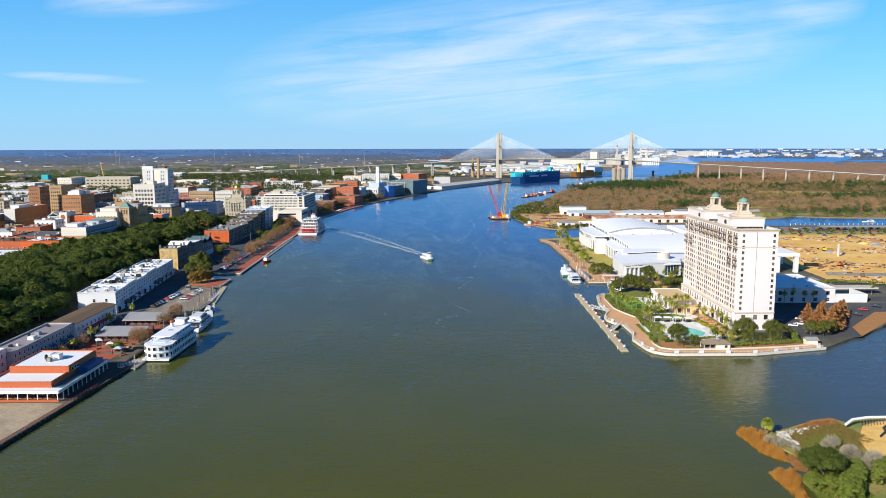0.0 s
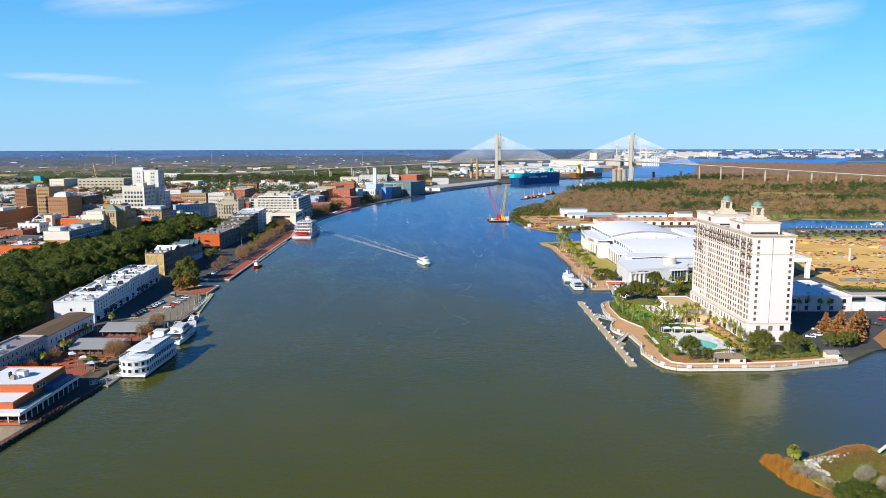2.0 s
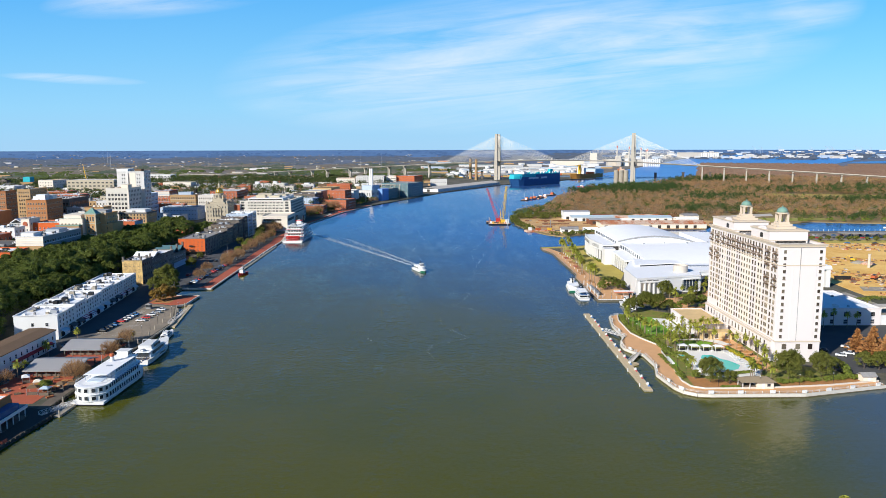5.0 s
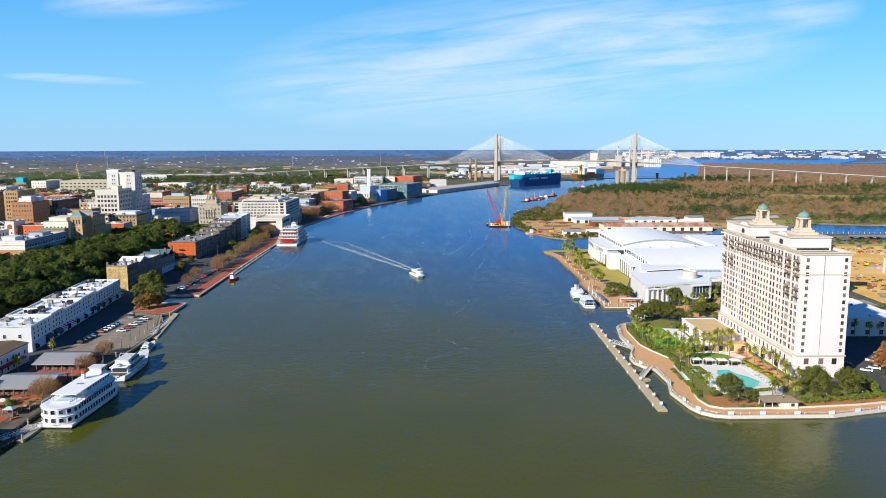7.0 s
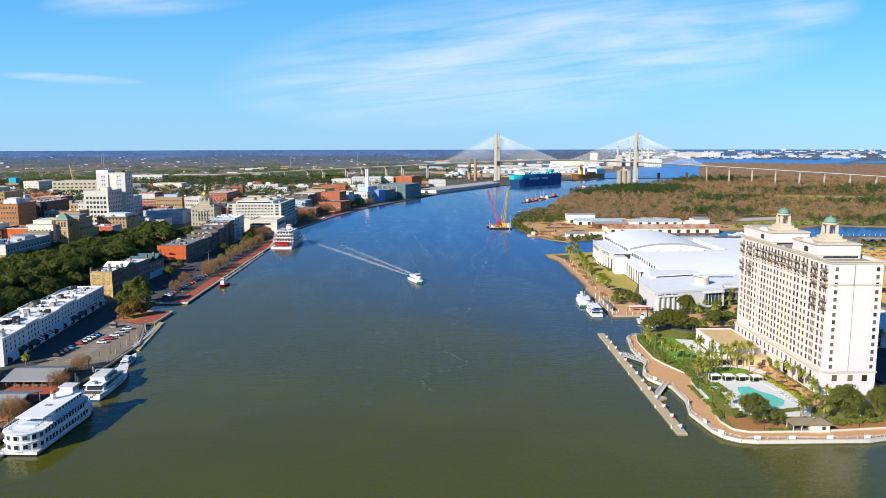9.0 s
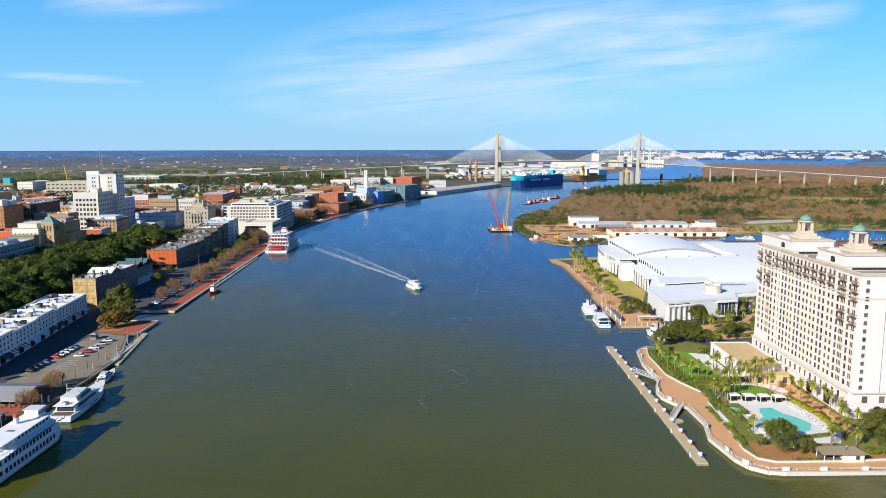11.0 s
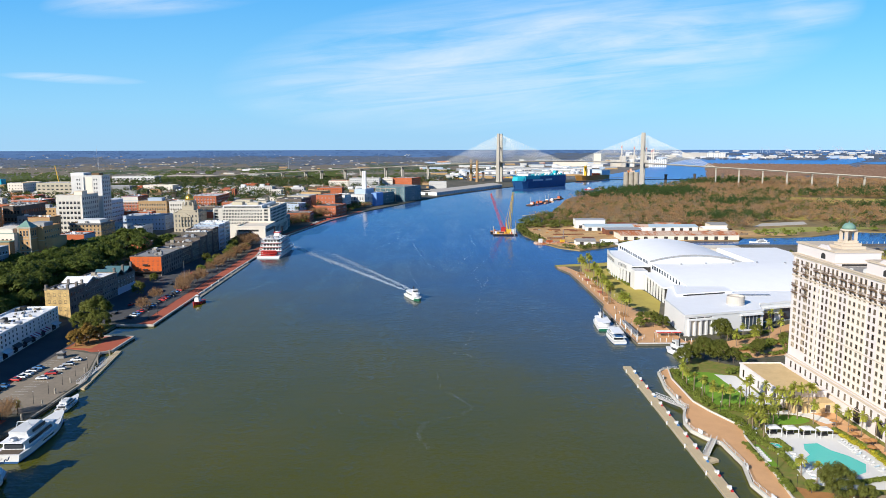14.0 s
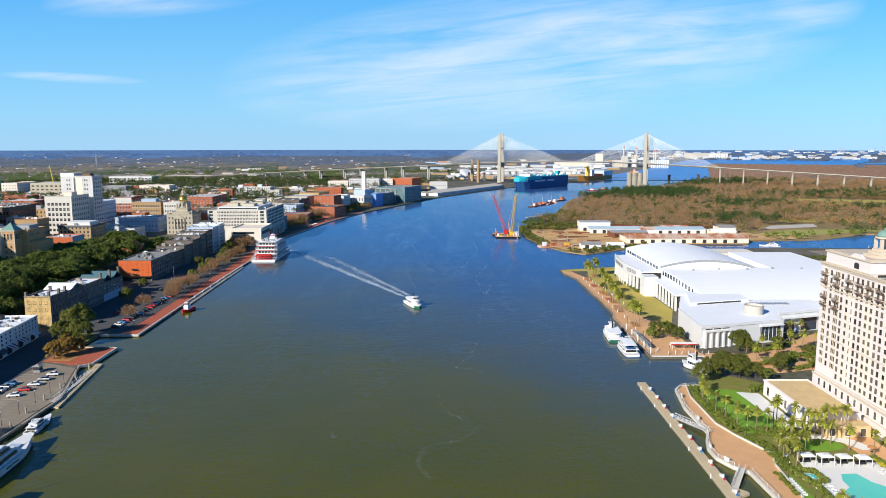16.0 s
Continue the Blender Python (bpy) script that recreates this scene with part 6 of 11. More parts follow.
k = building("dark_warehouse", "dark brick warehouse with a white peaked roof", "warehouse", -214.5, -199.6, 567.02, 590, 3, 18.6, WEATHERED, WHITE_ROOF, 4, 0, 8, frame_mat=GREY_STUCCO, units=2, seed=32, group="factors row")
part("peaked_roof", Shape().gable(-7.4, 7.4, -10.3, 10.3, 14.6, 18.2, 0.1, 0.3, axis="x"), WHITE_ROOF, k)
building("dark_warehouse", "grey brick warehouse with a white flat roof", "warehouse", -216, -200.5, 590.04, 612, 3, 18, WEATHERED, WHITE_ROOF, 4, 0, 8, frame_mat=GREY_STUCCO, units=3, seed=33, group="factors row")
k = building("blue_house", "dark weathered house with twin blue-green gabled roofs", "house", -216.5, -200.8, 612.06, 640, 3, 14.6, WEATHERED, SLATE_TEAL, 3, 0, 6, units=0, seed=34, group="factors row")
part("gabled_roof", Shape().gable(-7.5, 7.5, -13.3, -0.2, 11.5, 15.6, 0.3, 0.25, axis="x"), SLATE_TEAL, k)
part("gabled_roof", Shape().gable(-7.5, 7.5, 0.2, 13.3, 11.5, 15.6, 0.3, 0.25, axis="x"), SLATE_TEAL, k)
part("shop_storey", Shape().box(7.86, 8.0, -13.8, 13.8, 0, 4.2), BLUE_GREY, k, "pale blue shop storey")
for y in (-12.5, -0.2, 12.6):
    part("chimney", Shape().box(5.4, 6.6, y - 0.8, y + 0.8, 11, 17.4), WEATHERED, k)
k = building("orange_warehouse", "grey brick warehouse with a bright orange front and iron balconies", "warehouse", -221.5, -199.0, 683, 726, 3, 17.4, WEATHERED, GREY_ROOF, 4, 6, 9, win=(1.25, 1.9), frame_mat=DARK_BRICK, units=12, seed=35, group="factors row")
part("painted_front", Shape().box(-11.25, 11.25, -21.56, -21.504, 3.4, 14.4), FLAME, k, "flame-orange painted brick front")
part("canopy", Shape().box(-11.2, 11.2, -24.2, -21.57, 3.0, 3.3), DARK_METAL, k, "dark canopy over the shop fronts")
part("shop_front", Shape().box(-10.6, 10.6, -21.6, -21.504, 0.2, 2.9), SHADED_OPENING, k)
for z in (4.2, 7.6):
    part("iron_balcony", Shape().box(-1.8, 1.8, -22.8, -21.52, z, z + 0.15).box(-1.8, 1.8, -22.8, -22.72, z + 0.15, z + 1.1), DARK_METAL, k, "dark iron balcony")
y = 726.04
# dark brick chosen so that its colour holds the river fronts' shade
for i, (d, z1, wall, roof) in enumerate(((24, 16.5, DARK_BRICK, GREY_ROOF), (18, 18.5, WEATHERED, BROWN_ROOF), (17, 20.5, DARK_BRICK, DARK_ROOF), (14, 23.0, WEATHERED, WHITE_ROOF), (16, 24.5, DARK_BRICK, WHITE_ROOF), (16, 26.0, BLUE_GREY, WHITE_ROOF), (15, 27.0, WHITE, WHITE_ROOF))):
    building("factor_warehouse", ("white-painted" if wall is WHITE else "pale blue" if wall is BLUE_GREY else "dark weathered") + " brick riverfront warehouse of many storeys", "warehouse", -221 + 0.6 * i, -199.6 + 0.8 * i, y, y + d - 0.04, 3, z1, wall, roof,
             4 + i // 2, 3 if i in (3, 4) else 0, max(4, int(d / 3)), win=(1.35, 2.0), frame_mat=LIMESTONE, units=7, seed=40 + i, group="factors row")
    y += d
k = thing("red_gable_house", -236, 742, 12, "red brick house with a steep red gabled roof behind the row", "house")
part("wall", Shape().box(-6, 6, -6, 6, 0, 7), BRICK, k)
part("roof", Shape().gable(-6, 6, -6, 6, 7, 12, 0.4, 0.3), ORANGE, k)


def river_hotel():
    ob = building("riverfront_hotel", "long cream concrete hotel with rows of deep-set windows", "hotel", -227.6, -169.8, 905, 987, 3, 33.4, PALE_STONE, LIMESTONE, 5, 0, 0, frame_mat=PALE_STONE, units=14, ground=12.5, seed=50, parapet=1.2)
    m = window_mesh(("win", PALE_STONE.name, True), PALE_STONE, GLASS, True)
    for j in range(5):
        z = 14.2 + 3.2 * j
        for x in (-25.6, 24.6):
            window(ob, m, x, -41, z, 4.2, 2.3, "-y")
        part("slab_edge", Shape().box(-28.9, 28.9, -41.25, -41.002, z - 0.75, z - 0.45), PALE_STONE, ob)
    for i in range(5):
        part("window_band", Shape().box(28.91, 28.99, -38, 40, 13.4 + 3.35 * i, 15.0 + 3.35 * i), SHADED_OPENING, ob, "long dark window band")
    window_rows(ob, m, "-y", -20.3, -20.3 + 3.12 * 13, -41, [14.2 + 3.2 * j for j in range(5)], 13, 1.0, 1.9, joined=True)
    window_rows(ob, m, "-y", -18.95, -18.95 + 3.12 * 13, -41, [14.2 + 3.2 * j for j in range(5)], 13, 1.0, 1.9, joined=True)
    for k in range(13):
        part("fin", Shape().box(28.9, 29.25, -38.2 + 6.4 * k, -37.6 + 6.4 * k, 13.0, 29.0), PALE_STONE, ob)
    part("arcade", Shape().box(28.91, 29.0, -38, 40, 1.0, 9.5), SHADED_OPENING, ob)
    for k in range(14):
        part("arcade_pier", Shape().box(28.9, 29.6, -39 + 6 * k, -37.6 + 6 * k, -0.5, 12.2), PALE_STONE, ob)
    part("penthouse", Shape().box(-22, 18, -30, 36, 29.3, 32.4), WHITE, ob)
    part("penthouse_band", Shape().box(-21, 17, -30.1, -30.01, 30.0, 31.4), SHADED_OPENING, ob)
    for x0, x1, y0, y1, h in ((-15, -4, -22, -12, 3.0), (0, 12, -20, -6, 2.2), (-18, -2, 2, 16, 3.4), (4, 14, 8, 26, 1.8)):
        part("roof_plant", Shape().box(x0, x1, y0, y1, 32.4, 32.4 + h), LIMESTONE, ob)
    # tan terrace block in front, with long dark slots
    part("terrace_block", Shape().box(5.8, 33.5, -84, -41.02, -0.5, 16.0), CREAM, ob, "tan stucco terrace block")
    part("terrace_parapet", Shape().ring(5.4, 33.9, -84.4, -41.03, 15.4, 17.0, 0.5), CREAM, ob)
    for z0, z1 in ((11.6, 13.4), (6.0, 8.6)):
        part("terrace_slot", Shape().box(7.5, 27, -84.12, -84.01, z0, z1), SHADED_OPENING, ob, "long dark opening")
    part("terrace_slot", Shape().box(33.51, 33.6, -80, -46, 10.5, 13.4), SHADED_OPENING, ob)


river_hotel()


def city_hall():
    ob = building("city_hall", "pale limestone city hall with a gold dome", "city hall", -259, -234.5, 880, 906, 12, 31.5, LIMESTONE, GREY_ROOF, 4, 7, 7, win=(1.4, 2.5), frame_mat=LIMESTONE, units=0, seed=51, trim=LIMESTONE, courses=2)
    part("attic", Shape().box(-8.5, 8.5, -10, 9, 18.7, 21.2).ring(-8.9, 8.9, -10.4, 9.4, 20.7, 21.3, 0.4), LIMESTONE, ob)
    part("drum_base", Shape().box(-5.6, 5.6, -6.2, 5.2, 21.2, 25.0).ring(-6.0, 6.0, -6.6, 5.6, 24.5, 25.1, 0.4), LIMESTONE, ob)
    part("drum", Shape().spin(0, -0.5, [(4.2, 25.0), (4.2, 30.2), (4.9, 30.5), (4.9, 31.0)], 16), LIMESTONE, ob)
    part("dome", Shape().spin(0, -0.5, [(4.4, 31.0), (4.3, 32.6), (3.7, 34.4), (2.5, 36.0), (1.2, 37.0)], 20), GOLD, ob, "gold-leafed dome", smooth=True)
    part("lantern", Shape().spin(0, -0.5, [(1.2, 37.0), (1.2, 39.4), (1.6, 39.6), (0.9, 41.0), (0.2, 41.8), (0.1, 44.4)], 10), LIMESTONE, ob)
    part("pediment", Shape().loft([[(-5.5, y, 15.2), (5.5, y, 15.2), (0, y, 18.6)] for y in (-14.2, -13.05)], closed=True), LIMESTONE, ob)
    for sx in (-1, 1):
        for sy in (-1, 1):
            part("corner_urn", Shape().spin(sx * 11.4, sy * 12.1, [(0.9, 19.5), (0.5, 20.4), (1.0, 21.6), (0.2, 23.0)], 8), LIMESTONE, ob)
            part("drum_pier", Shape().box(sx * 4.7 - 0.6, sx * 4.7 + 0.6, -0.5 + sy * 4.7 - 0.6, -0.5 + sy * 4.7 + 0.6, 25.0, 29.0), LIMESTONE, ob)
    for i in range(8):
        a = math.pi * (i + 0.5) / 4
        o = window(ob, window_mesh(("win", LIMESTONE.name, True), LIMESTONE, GLASS, True), 4.22 * math.cos(a), -0.5 + 4.22 * math.sin(a), 25.9, 1.4, 3.4, "-y")
        o.rotation_euler = (0, 0, a + math.pi / 2)
    for i in range(4):
        part("column", Shape().spin(-4.5 + 3 * i, -13.6, [(0.55, 5.8), (0.5, 14.8), (0.7, 15.2)], 8), LIMESTONE, ob)


city_hall()

# ---- the town on the bluff ----
def window_column(ob, mesh, face, at, along, zs, w, h):
    """One column of windows on a face."""
    for z in zs:
        x, y = (at, along) if face in ("+x", "-x") else (along, at)
        window(ob, mesh, x, y, z, w, h, face)


def roof_box(ob, x0, x1, y0, y1, z0, z1, material, name="penthouse"):
    """A plant room on a roof, with a projecting cap."""
    part(name, Shape().box(x0, x1, y0, y1, z0, z1), material, ob)
    part("cap", Shape().box(x0 - 0.25, x1 + 0.25, y0 - 0.25, y1 + 0.25, z1, z1 + 0.3), material, ob)


def town():
    B = building
    g = B("grey_warehouse", "long pale grey warehouse with a tan brick end wall", "warehouse", -300, -280.6, 580, 636, 12, 32, GREY_STUCCO, WHITE_ROOF, 4, 0, 15, win=(2.4, 1.7), frame_mat=BLUE_GREY, units=16, seed=60, trim=WHITE, courses=3)
    part("brick_front", Shape().box(-9.7, 9.7, -28.2, -28.02, 0, 13.2), TAN_BRICK, g, "tan brick end wall")
    part("white_front", Shape().box(-9.7, 9.7, -28.25, -28.02, 13.22, 19.4), CREAM, g, "cream stucco upper wall")
    for i in range(4):
        part("front_ledge", Shape().box(-10.0, 10.0, -28.6, -28.26, 13.3 + 1.7 * i, 13.55 + 1.7 * i), WHITE, g)
    roof_box(g, -7, 2, -26, -16, 19.3, 22.0, WHITE)
    roof_box(g, -4, 6, 2, 14, 19.3, 21.6, STEEL, "plant_room")
    ob = B("civic_hall", "beige hall with a verdigris cornice", "hall", -311.4, -292.4, 664, 696, 12, 36.5, CREAM, GREY_ROOF, 4, 6, 0, win=(1.5, 2.2), trim=TEAL, frame_mat=LIMESTONE, units=4, seed=61, courses=1)
    roof_box(ob, -7, 7, -13, 8, 23.8, 27.0, CREAM)
    part("lower_wing", Shape().box(-9.5, 9.3, -22, -16.02, -1, 19.5), TAN_BRICK, ob)
    part("wing_cornice", Shape().ring(-9.8, 9.6, -22.3, -15.9, 18.9, 19.6, 0.5), TEAL, ob)
    t = thing("clock_tower", -287.7, 672.4, 12, "slender tan brick tower with a green pyramid roof", "tower")
    part("shaft", Shape().box(-4.3, 4.3, -4.3, 4.3, -1, 27.9), TOWER_BRICK, t)
    for x0, x1 in ((-4.45, -3.5), (3.5, 4.45)):
        part("quoin", Shape().box(x0, x1, -4.45, -4.31, 0, 27), LIMESTONE, t)
    part("cornice", Shape().ring(-4.9, 4.9, -4.9, 4.9, 27.2, 28.1, 0.62), LIMESTONE, t)
    part("belt", Shape().ring(-4.6, 4.6, -4.6, 4.6, 19.6, 20.2, 0.29), LIMESTONE, t)
    part("belt", Shape().ring(-4.6, 4.6, -4.6, 4.6, 10.6, 11.2, 0.29), LIMESTONE, t)
    part("roof", Shape().spin(0, 0, [(6.7, 28.1), (0.1, 32.8)], 4, math.pi / 4), TEAL, t, "green copper pyramid roof")
    m = window_mesh(("win", LIMESTONE.name, True), LIMESTONE, GLASS, True)
    for x in (-1.7, 1.7):
        window_column(t, m, "-y", -4.3, x, [2 + 3.5 * i for i in range(5)], 1.2, 1.9)
    for x in (-2.2, 0, 2.2):
        window(t, m, x, -4.3, 21.6, 1.3, 4.2, "-y")
        window(t, m, 4.3, x, 21.6, 1.3, 4.2, "+x")
    a = B("tower_annex", "broad grey stone block that steps back beside the tower", "building", -293, -279, 677.1, 700, 12, 39.5, TOWER_BRICK, GREY_ROOF, 6, 0, 7, win=(1.4, 2.0), units=4, seed=62, frame_mat=LIMESTONE, courses=2)
    part("lower_block", Shape().box(7.02, 11.5, -9, 12, -1, 19), TOWER_BRICK, a)
    roof_box(a, -5, 5, -6, 6, 26.8, 29.6, GREY_STUCCO)
    o = B("office_building", "dark-roofed stone office building with tall windows", "office", -316.5, -289.5, 790, 817, 12, 30.4, TAN_BRICK, DARK_ROOF, 4, 8, 9, win=(1.4, 2.3), frame_mat=LIMESTONE, units=7, seed=63, trim=GREY_STUCCO, ground=5.0, courses=1)
    roof_box(o, -8, 11, -9, 6, 17.7, 20.6, WHITE)
    part("tar_band", Shape().ring(-13.9, 13.9, -13.9, 13.9, 16.6, 18.05, 0.38), DARK_ROOF, o, "black tarred cornice")
    s = B("low_shop", "low orange stucco shop with a pale blue side wall", "shop", -303, -283, 745, 764, 12, 26.4, ORANGE, WHITE_ROOF, 2, 5, 0, units=6, seed=64, trim=WHITE)
    part("blue_side", Shape().box(10.002, 10.12, -9.4, 9.4, 0, 13.4), BLUE_GREY, s, "pale blue slab on the side wall")
    b = B("bank_building", "cream office block with a grid of dark windows", "office", -338.8, -315.7, 814, 846, 12, 53.2, PALE_STONE, TAN_ROOF, 9, 0, 8, win=(1.9, 2.5), frame_mat=PALE_STONE, units=4, seed=65, courses=8, trim=PALE_STONE)
    m = window_mesh(("win", PALE_STONE.name, True), PALE_STONE, GLASS, True)
    for i in range(6):
        window_column(b, m, "-y", -16, -8.2 + 3.3 * i, [1.6 + 4.45 * j for j in range(8)], 2.5, 2.6)
    part("blank_pier", Shape().box(10.2, 11.5, -16.1, -16.002, 0, 40), CREAM, b)
    roof_box(b, 0, 7, -6, 4, 40.5, 43.6, CREAM)
    t = B("white_tower", "white sixteen-storey tower with a recessed beige centre", "tower", -342.5, -313.8, 851, 869, 12, 69, WHITE, WHITE_ROOF, 15, 0, 4, win=(2.4, 2.5), units=3, seed=66, frame_mat=WHITE)
    part("raised_slab", Shape().box(-14.36, -2.2, -9.02, 6, 56.2, 59.3), WHITE, t)
    part("recess", Shape().box(-2.1, 5.4, -9.2, -9.02, 24, 55.2), CREAM, t, "beige recessed centre bay")
    part("recess_shade", Shape().box(-2.2, -2.1, -10.4, -9.02, 24, 55.4), WHITE, t)
    m = window_mesh(("win", WHITE.name, True), WHITE, GLASS, True)
    for x in (-8.6, -6.4, 7.2, 9.4):
        window_column(t, m, "-y", -9.02, x, [28 + 4.0 * j for j in range(7)], 1.2, 2.0)
    roof_box(t, 2, 9, -2, 6, 56.2, 58.6, BROWN_ROOF)
    B("blue_terrace", "low blue-grey stucco terrace with a white roof", "building", -317, -274.5, 900, 926, 12, 26.4, BLUE_GREY, WHITE_ROOF, 3, 12, 6, units=8, seed=67, trim=WHITE)
    B("white_shop", "small white corner building with a stepped roof", "shop", -301.5, -288, 840, 853, 12, 24.5, WHITE, WHITE_ROOF, 3, 4, 4, units=3, seed=68)
    B("white_shop", "narrow white building beside the oak street", "shop", -287.8, -276, 846, 870, 12, 22, WHITE, METAL_ROOF, 2, 3, 6, units=3, seed=168)
    h = B("brown_hotel", "square brown brick hotel with white rooftop plant", "hotel", -377.2, -358.6, 736, 765, 12, 46.7, BROWN_BRICK, DARK_ROOF, 8, 7, 8, win=(1.3, 1.9), joined=True, units=5, seed=69, frame_mat=LIMESTONE, trim=BROWN_BRICK, courses=2)
    for x0, x1, y0, y1, zz in ((-2, 6, -10, -2, 5.0), (-6, -2, -8, 0, 3.4), (3, 8, 0, 8, 4.0)):
        roof_box(h, x0, x1, y0, y1, 34.0, 34.0 + zz, WHITE, "plant_room")
    B("tall_brown_hotel", "tall brown brick hotel downtown", "hotel", -453.3, -441, 815, 835, 12, 50.2, BROWN_BRICK, GREY_ROOF, 9, 5, 7, win=(1.3, 2.0), joined=True, units=4, seed=70, frame_mat=LIMESTONE, courses=2, trim=BROWN_BRICK)
    B("tall_tan_apartments", "tall tan brick apartment house", "apartments", -448.8, -435.3, 850, 884, 12, 50, TAN_BRICK, GREY_ROOF, 9, 5, 9, win=(1.3, 2.0), joined=True, units=4, seed=71, frame_mat=LIMESTONE, courses=2, trim=TAN_BRICK)
    B("tan_block", "lower tan brick block beside the apartments", "office", -470, -449, 868, 890, 12, 44, TAN_BRICK, DARK_ROOF, 6, 6, 0, units=3, seed=171, joined=True, frame_mat=LIMESTONE)
    y = B("yellow_offices", "yellow-tan stone office block with a pale blue roof storey", "office", -341, -309, 1000, 1014, 12, 34.2, TAN_BRICK, GREY_ROOF, 4, 11, 5, win=(1.5, 2.4), units=4, seed=72, frame_mat=LIMESTONE, courses=3, trim=LIMESTONE, joined=True)
    roof_box(y, -6, 10, -5, 5, 21.5, 25, BLUE_GREY)
    r = B("red_office", "dark red brick office with a pale stone front and grey roof", "office", -365, -346, 1012, 1043, 12, 38.7, BRICK, GREY_ROOF, 6, 5, 8, win=(1.9, 2.4), units=4, seed=73, trim=BLUE_GREY, courses=5, joined=True, frame_mat=LIMESTONE)
    part("pale_front", Shape().box(-9.5, 9.5, -15.65, -15.52, 19.5, 25.6), PALE_STONE, r, "pale stone upper front")
    B("grey_offices", "blue-grey office block behind the white tower", "office", -362, -340, 925, 957, 12, 40, BLUE_GREY, WHITE_ROOF, 6, 0, 8, win=(2.4, 1.8), units=4, seed=173, joined=True, frame_mat=WHITE, courses=5)
    B("white_customs_house", "white classical office block with many windows", "office", -306, -283, 1000, 1022, 12, 33.8, PALE_STONE, WHITE_ROOF, 4, 8, 7, win=(1.4, 2.4), units=6, seed=174, joined=True, frame_mat=PALE_STONE, courses=3)
    B("tan_brick_block", "yellow-brown brick block near the tower", "building", -339.6, -321.5, 768, 786, 12, 37.6, TAN_BRICK, TAN_ROOF, 4, 6, 5, win=(1.3, 1.8), units=5, seed=175, frame_mat=BROWN_BRICK, trim=BROWN_BRICK, courses=1)
    B("arched_warehouse", "long dark brown brick building with tall arched bays", "building", -440, -422, 905, 953, 12, 36, DARK_BRICK, GREY_ROOF, 3, 5, 10, win=(2.4, 3.6), units=8, seed=176, joined=True, frame_mat=BROWN_BRICK)
    B("red_roof_hall", "red brick hall with an orange pitched roof", "hall", -638, -604, 1267, 1300, 12, 23, BRICK, ORANGE, 2, 8, 6, units=4, seed=177, joined=True, trim=WHITE)
    B("red_roof_hall", "red brick hall with a white cornice", "hall", -560, -520, 1130, 1165, 12, 26, BRICK, WHITE_ROOF, 3, 9, 7, units=8, seed=178, joined=True, trim=WHITE)
    B("red_roof_hall", "long red brick hall with a grey roof", "hall", -505, -470, 1010, 1050, 12, 30, BRICK, GREY_ROOF, 3, 8, 8, units=8, seed=179, joined=True, trim=LIMESTONE)
    B("car_park_deck", "long pale concrete parking deck with dark open storeys", "garage", -658, -575, 1376, 1420, 12, 36.5, LIMESTONE, WHITE_ROOF, 4, 11, 5, win=(6.2, 2.4), frame_mat=LIMESTONE, units=10, seed=75, joined=True, courses=3)
    B("yellow_block", "yellow stucco office block with a grey side", "office", -742, -715, 1440, 1500, 12, 33, CREAM, TAN_ROOF, 4, 5, 10, units=6, seed=76, joined=True, frame_mat=DARK_METAL)
    B("white_store", "wide low white store with a pale roof", "store", -826, -760, 1392, 1430, 12, 25, WHITE, WHITE_ROOF, 2, 9, 4, units=8, seed=180, joined=True)
    B("white_store", "long white warehouse roof downtown", "store", -700, -620, 1180, 1215, 12, 24, WHITE, WHITE_ROOF, 2, 10, 4, units=8, seed=181, joined=True)
    B("white_parking_deck", "white multi-storey parking deck on the edge of town", "garage", -745, -648, 1860, 1900, 4, 27, WHITE, WHITE_ROOF, 4, 12, 4, win=(6.5, 2.2), frame_mat=WHITE, units=6, seed=182, joined=True, courses=3)
    B("cream_depot", "low cream depot with a flat pale roof", "depot", -548, -493, 1538, 1570, 12, 24, CREAM, LIMESTONE, 2, 9, 4, units=6, seed=183, joined=True)
    B("grey_depot", "low grey brick depot with a white roof", "depot", -600, -552, 1489, 1520, 12, 25, GREY_STUCCO, WHITE_ROOF, 2, 8, 5, units=6, seed=184, joined=True)
    B("long_brick_mill", "long dark red brick mill with a pale roof", "mill", -336, -297, 1150, 1215, 12, 29.5, BRICK, WHITE_ROOF, 4, 9, 12, win=(1.6, 2.2), units=8, seed=185, joined=True, courses=1, trim=BROWN_BRICK)
    c = B("white_apartments", "white four-storey apartment complex with towers on its roof", "apartments", -352, -318, 1470, 1500, 12, 24, WHITE, GREY_ROOF, 4, 8, 6, units=6, seed=186, joined=True, courses=3)
    roof_box(c, -14, -6, -14, -6, 11.5, 16, WHITE)
    c = B("white_apartments", "white and grey apartment complex near the viaduct", "apartments", -316, -292, 1464, 1494, 12, 25, PALE_STONE, WHITE_ROOF, 4, 6, 6, units=6, seed=187, joined=True, courses=3)
    roof_box(c, -10, -3, -14, -6, 12.5, 17, WHITE)
    B("brick_block", "low orange-red brick building with a cluttered white roof", "building", -312.2, -284.4, 545, 568, 12, 25.8, FLAME, WHITE_ROOF, 2, 8, 7, win=(1.5, 2.2), units=12, seed=77, trim=BRICK)
    B("brick_block", "low brick building with a brown roof", "building", -352, -313, 548, 574, 12, 25.2, ORANGE, BROWN_ROOF, 2, 9, 0, units=6, seed=78)
    B("dark_block", "low dark block with a white roof", "building", -350, -302, 500, 536, 12, 21, DARK_BRICK, WHITE_ROOF, 2, 8, 9, units=12, seed=79)
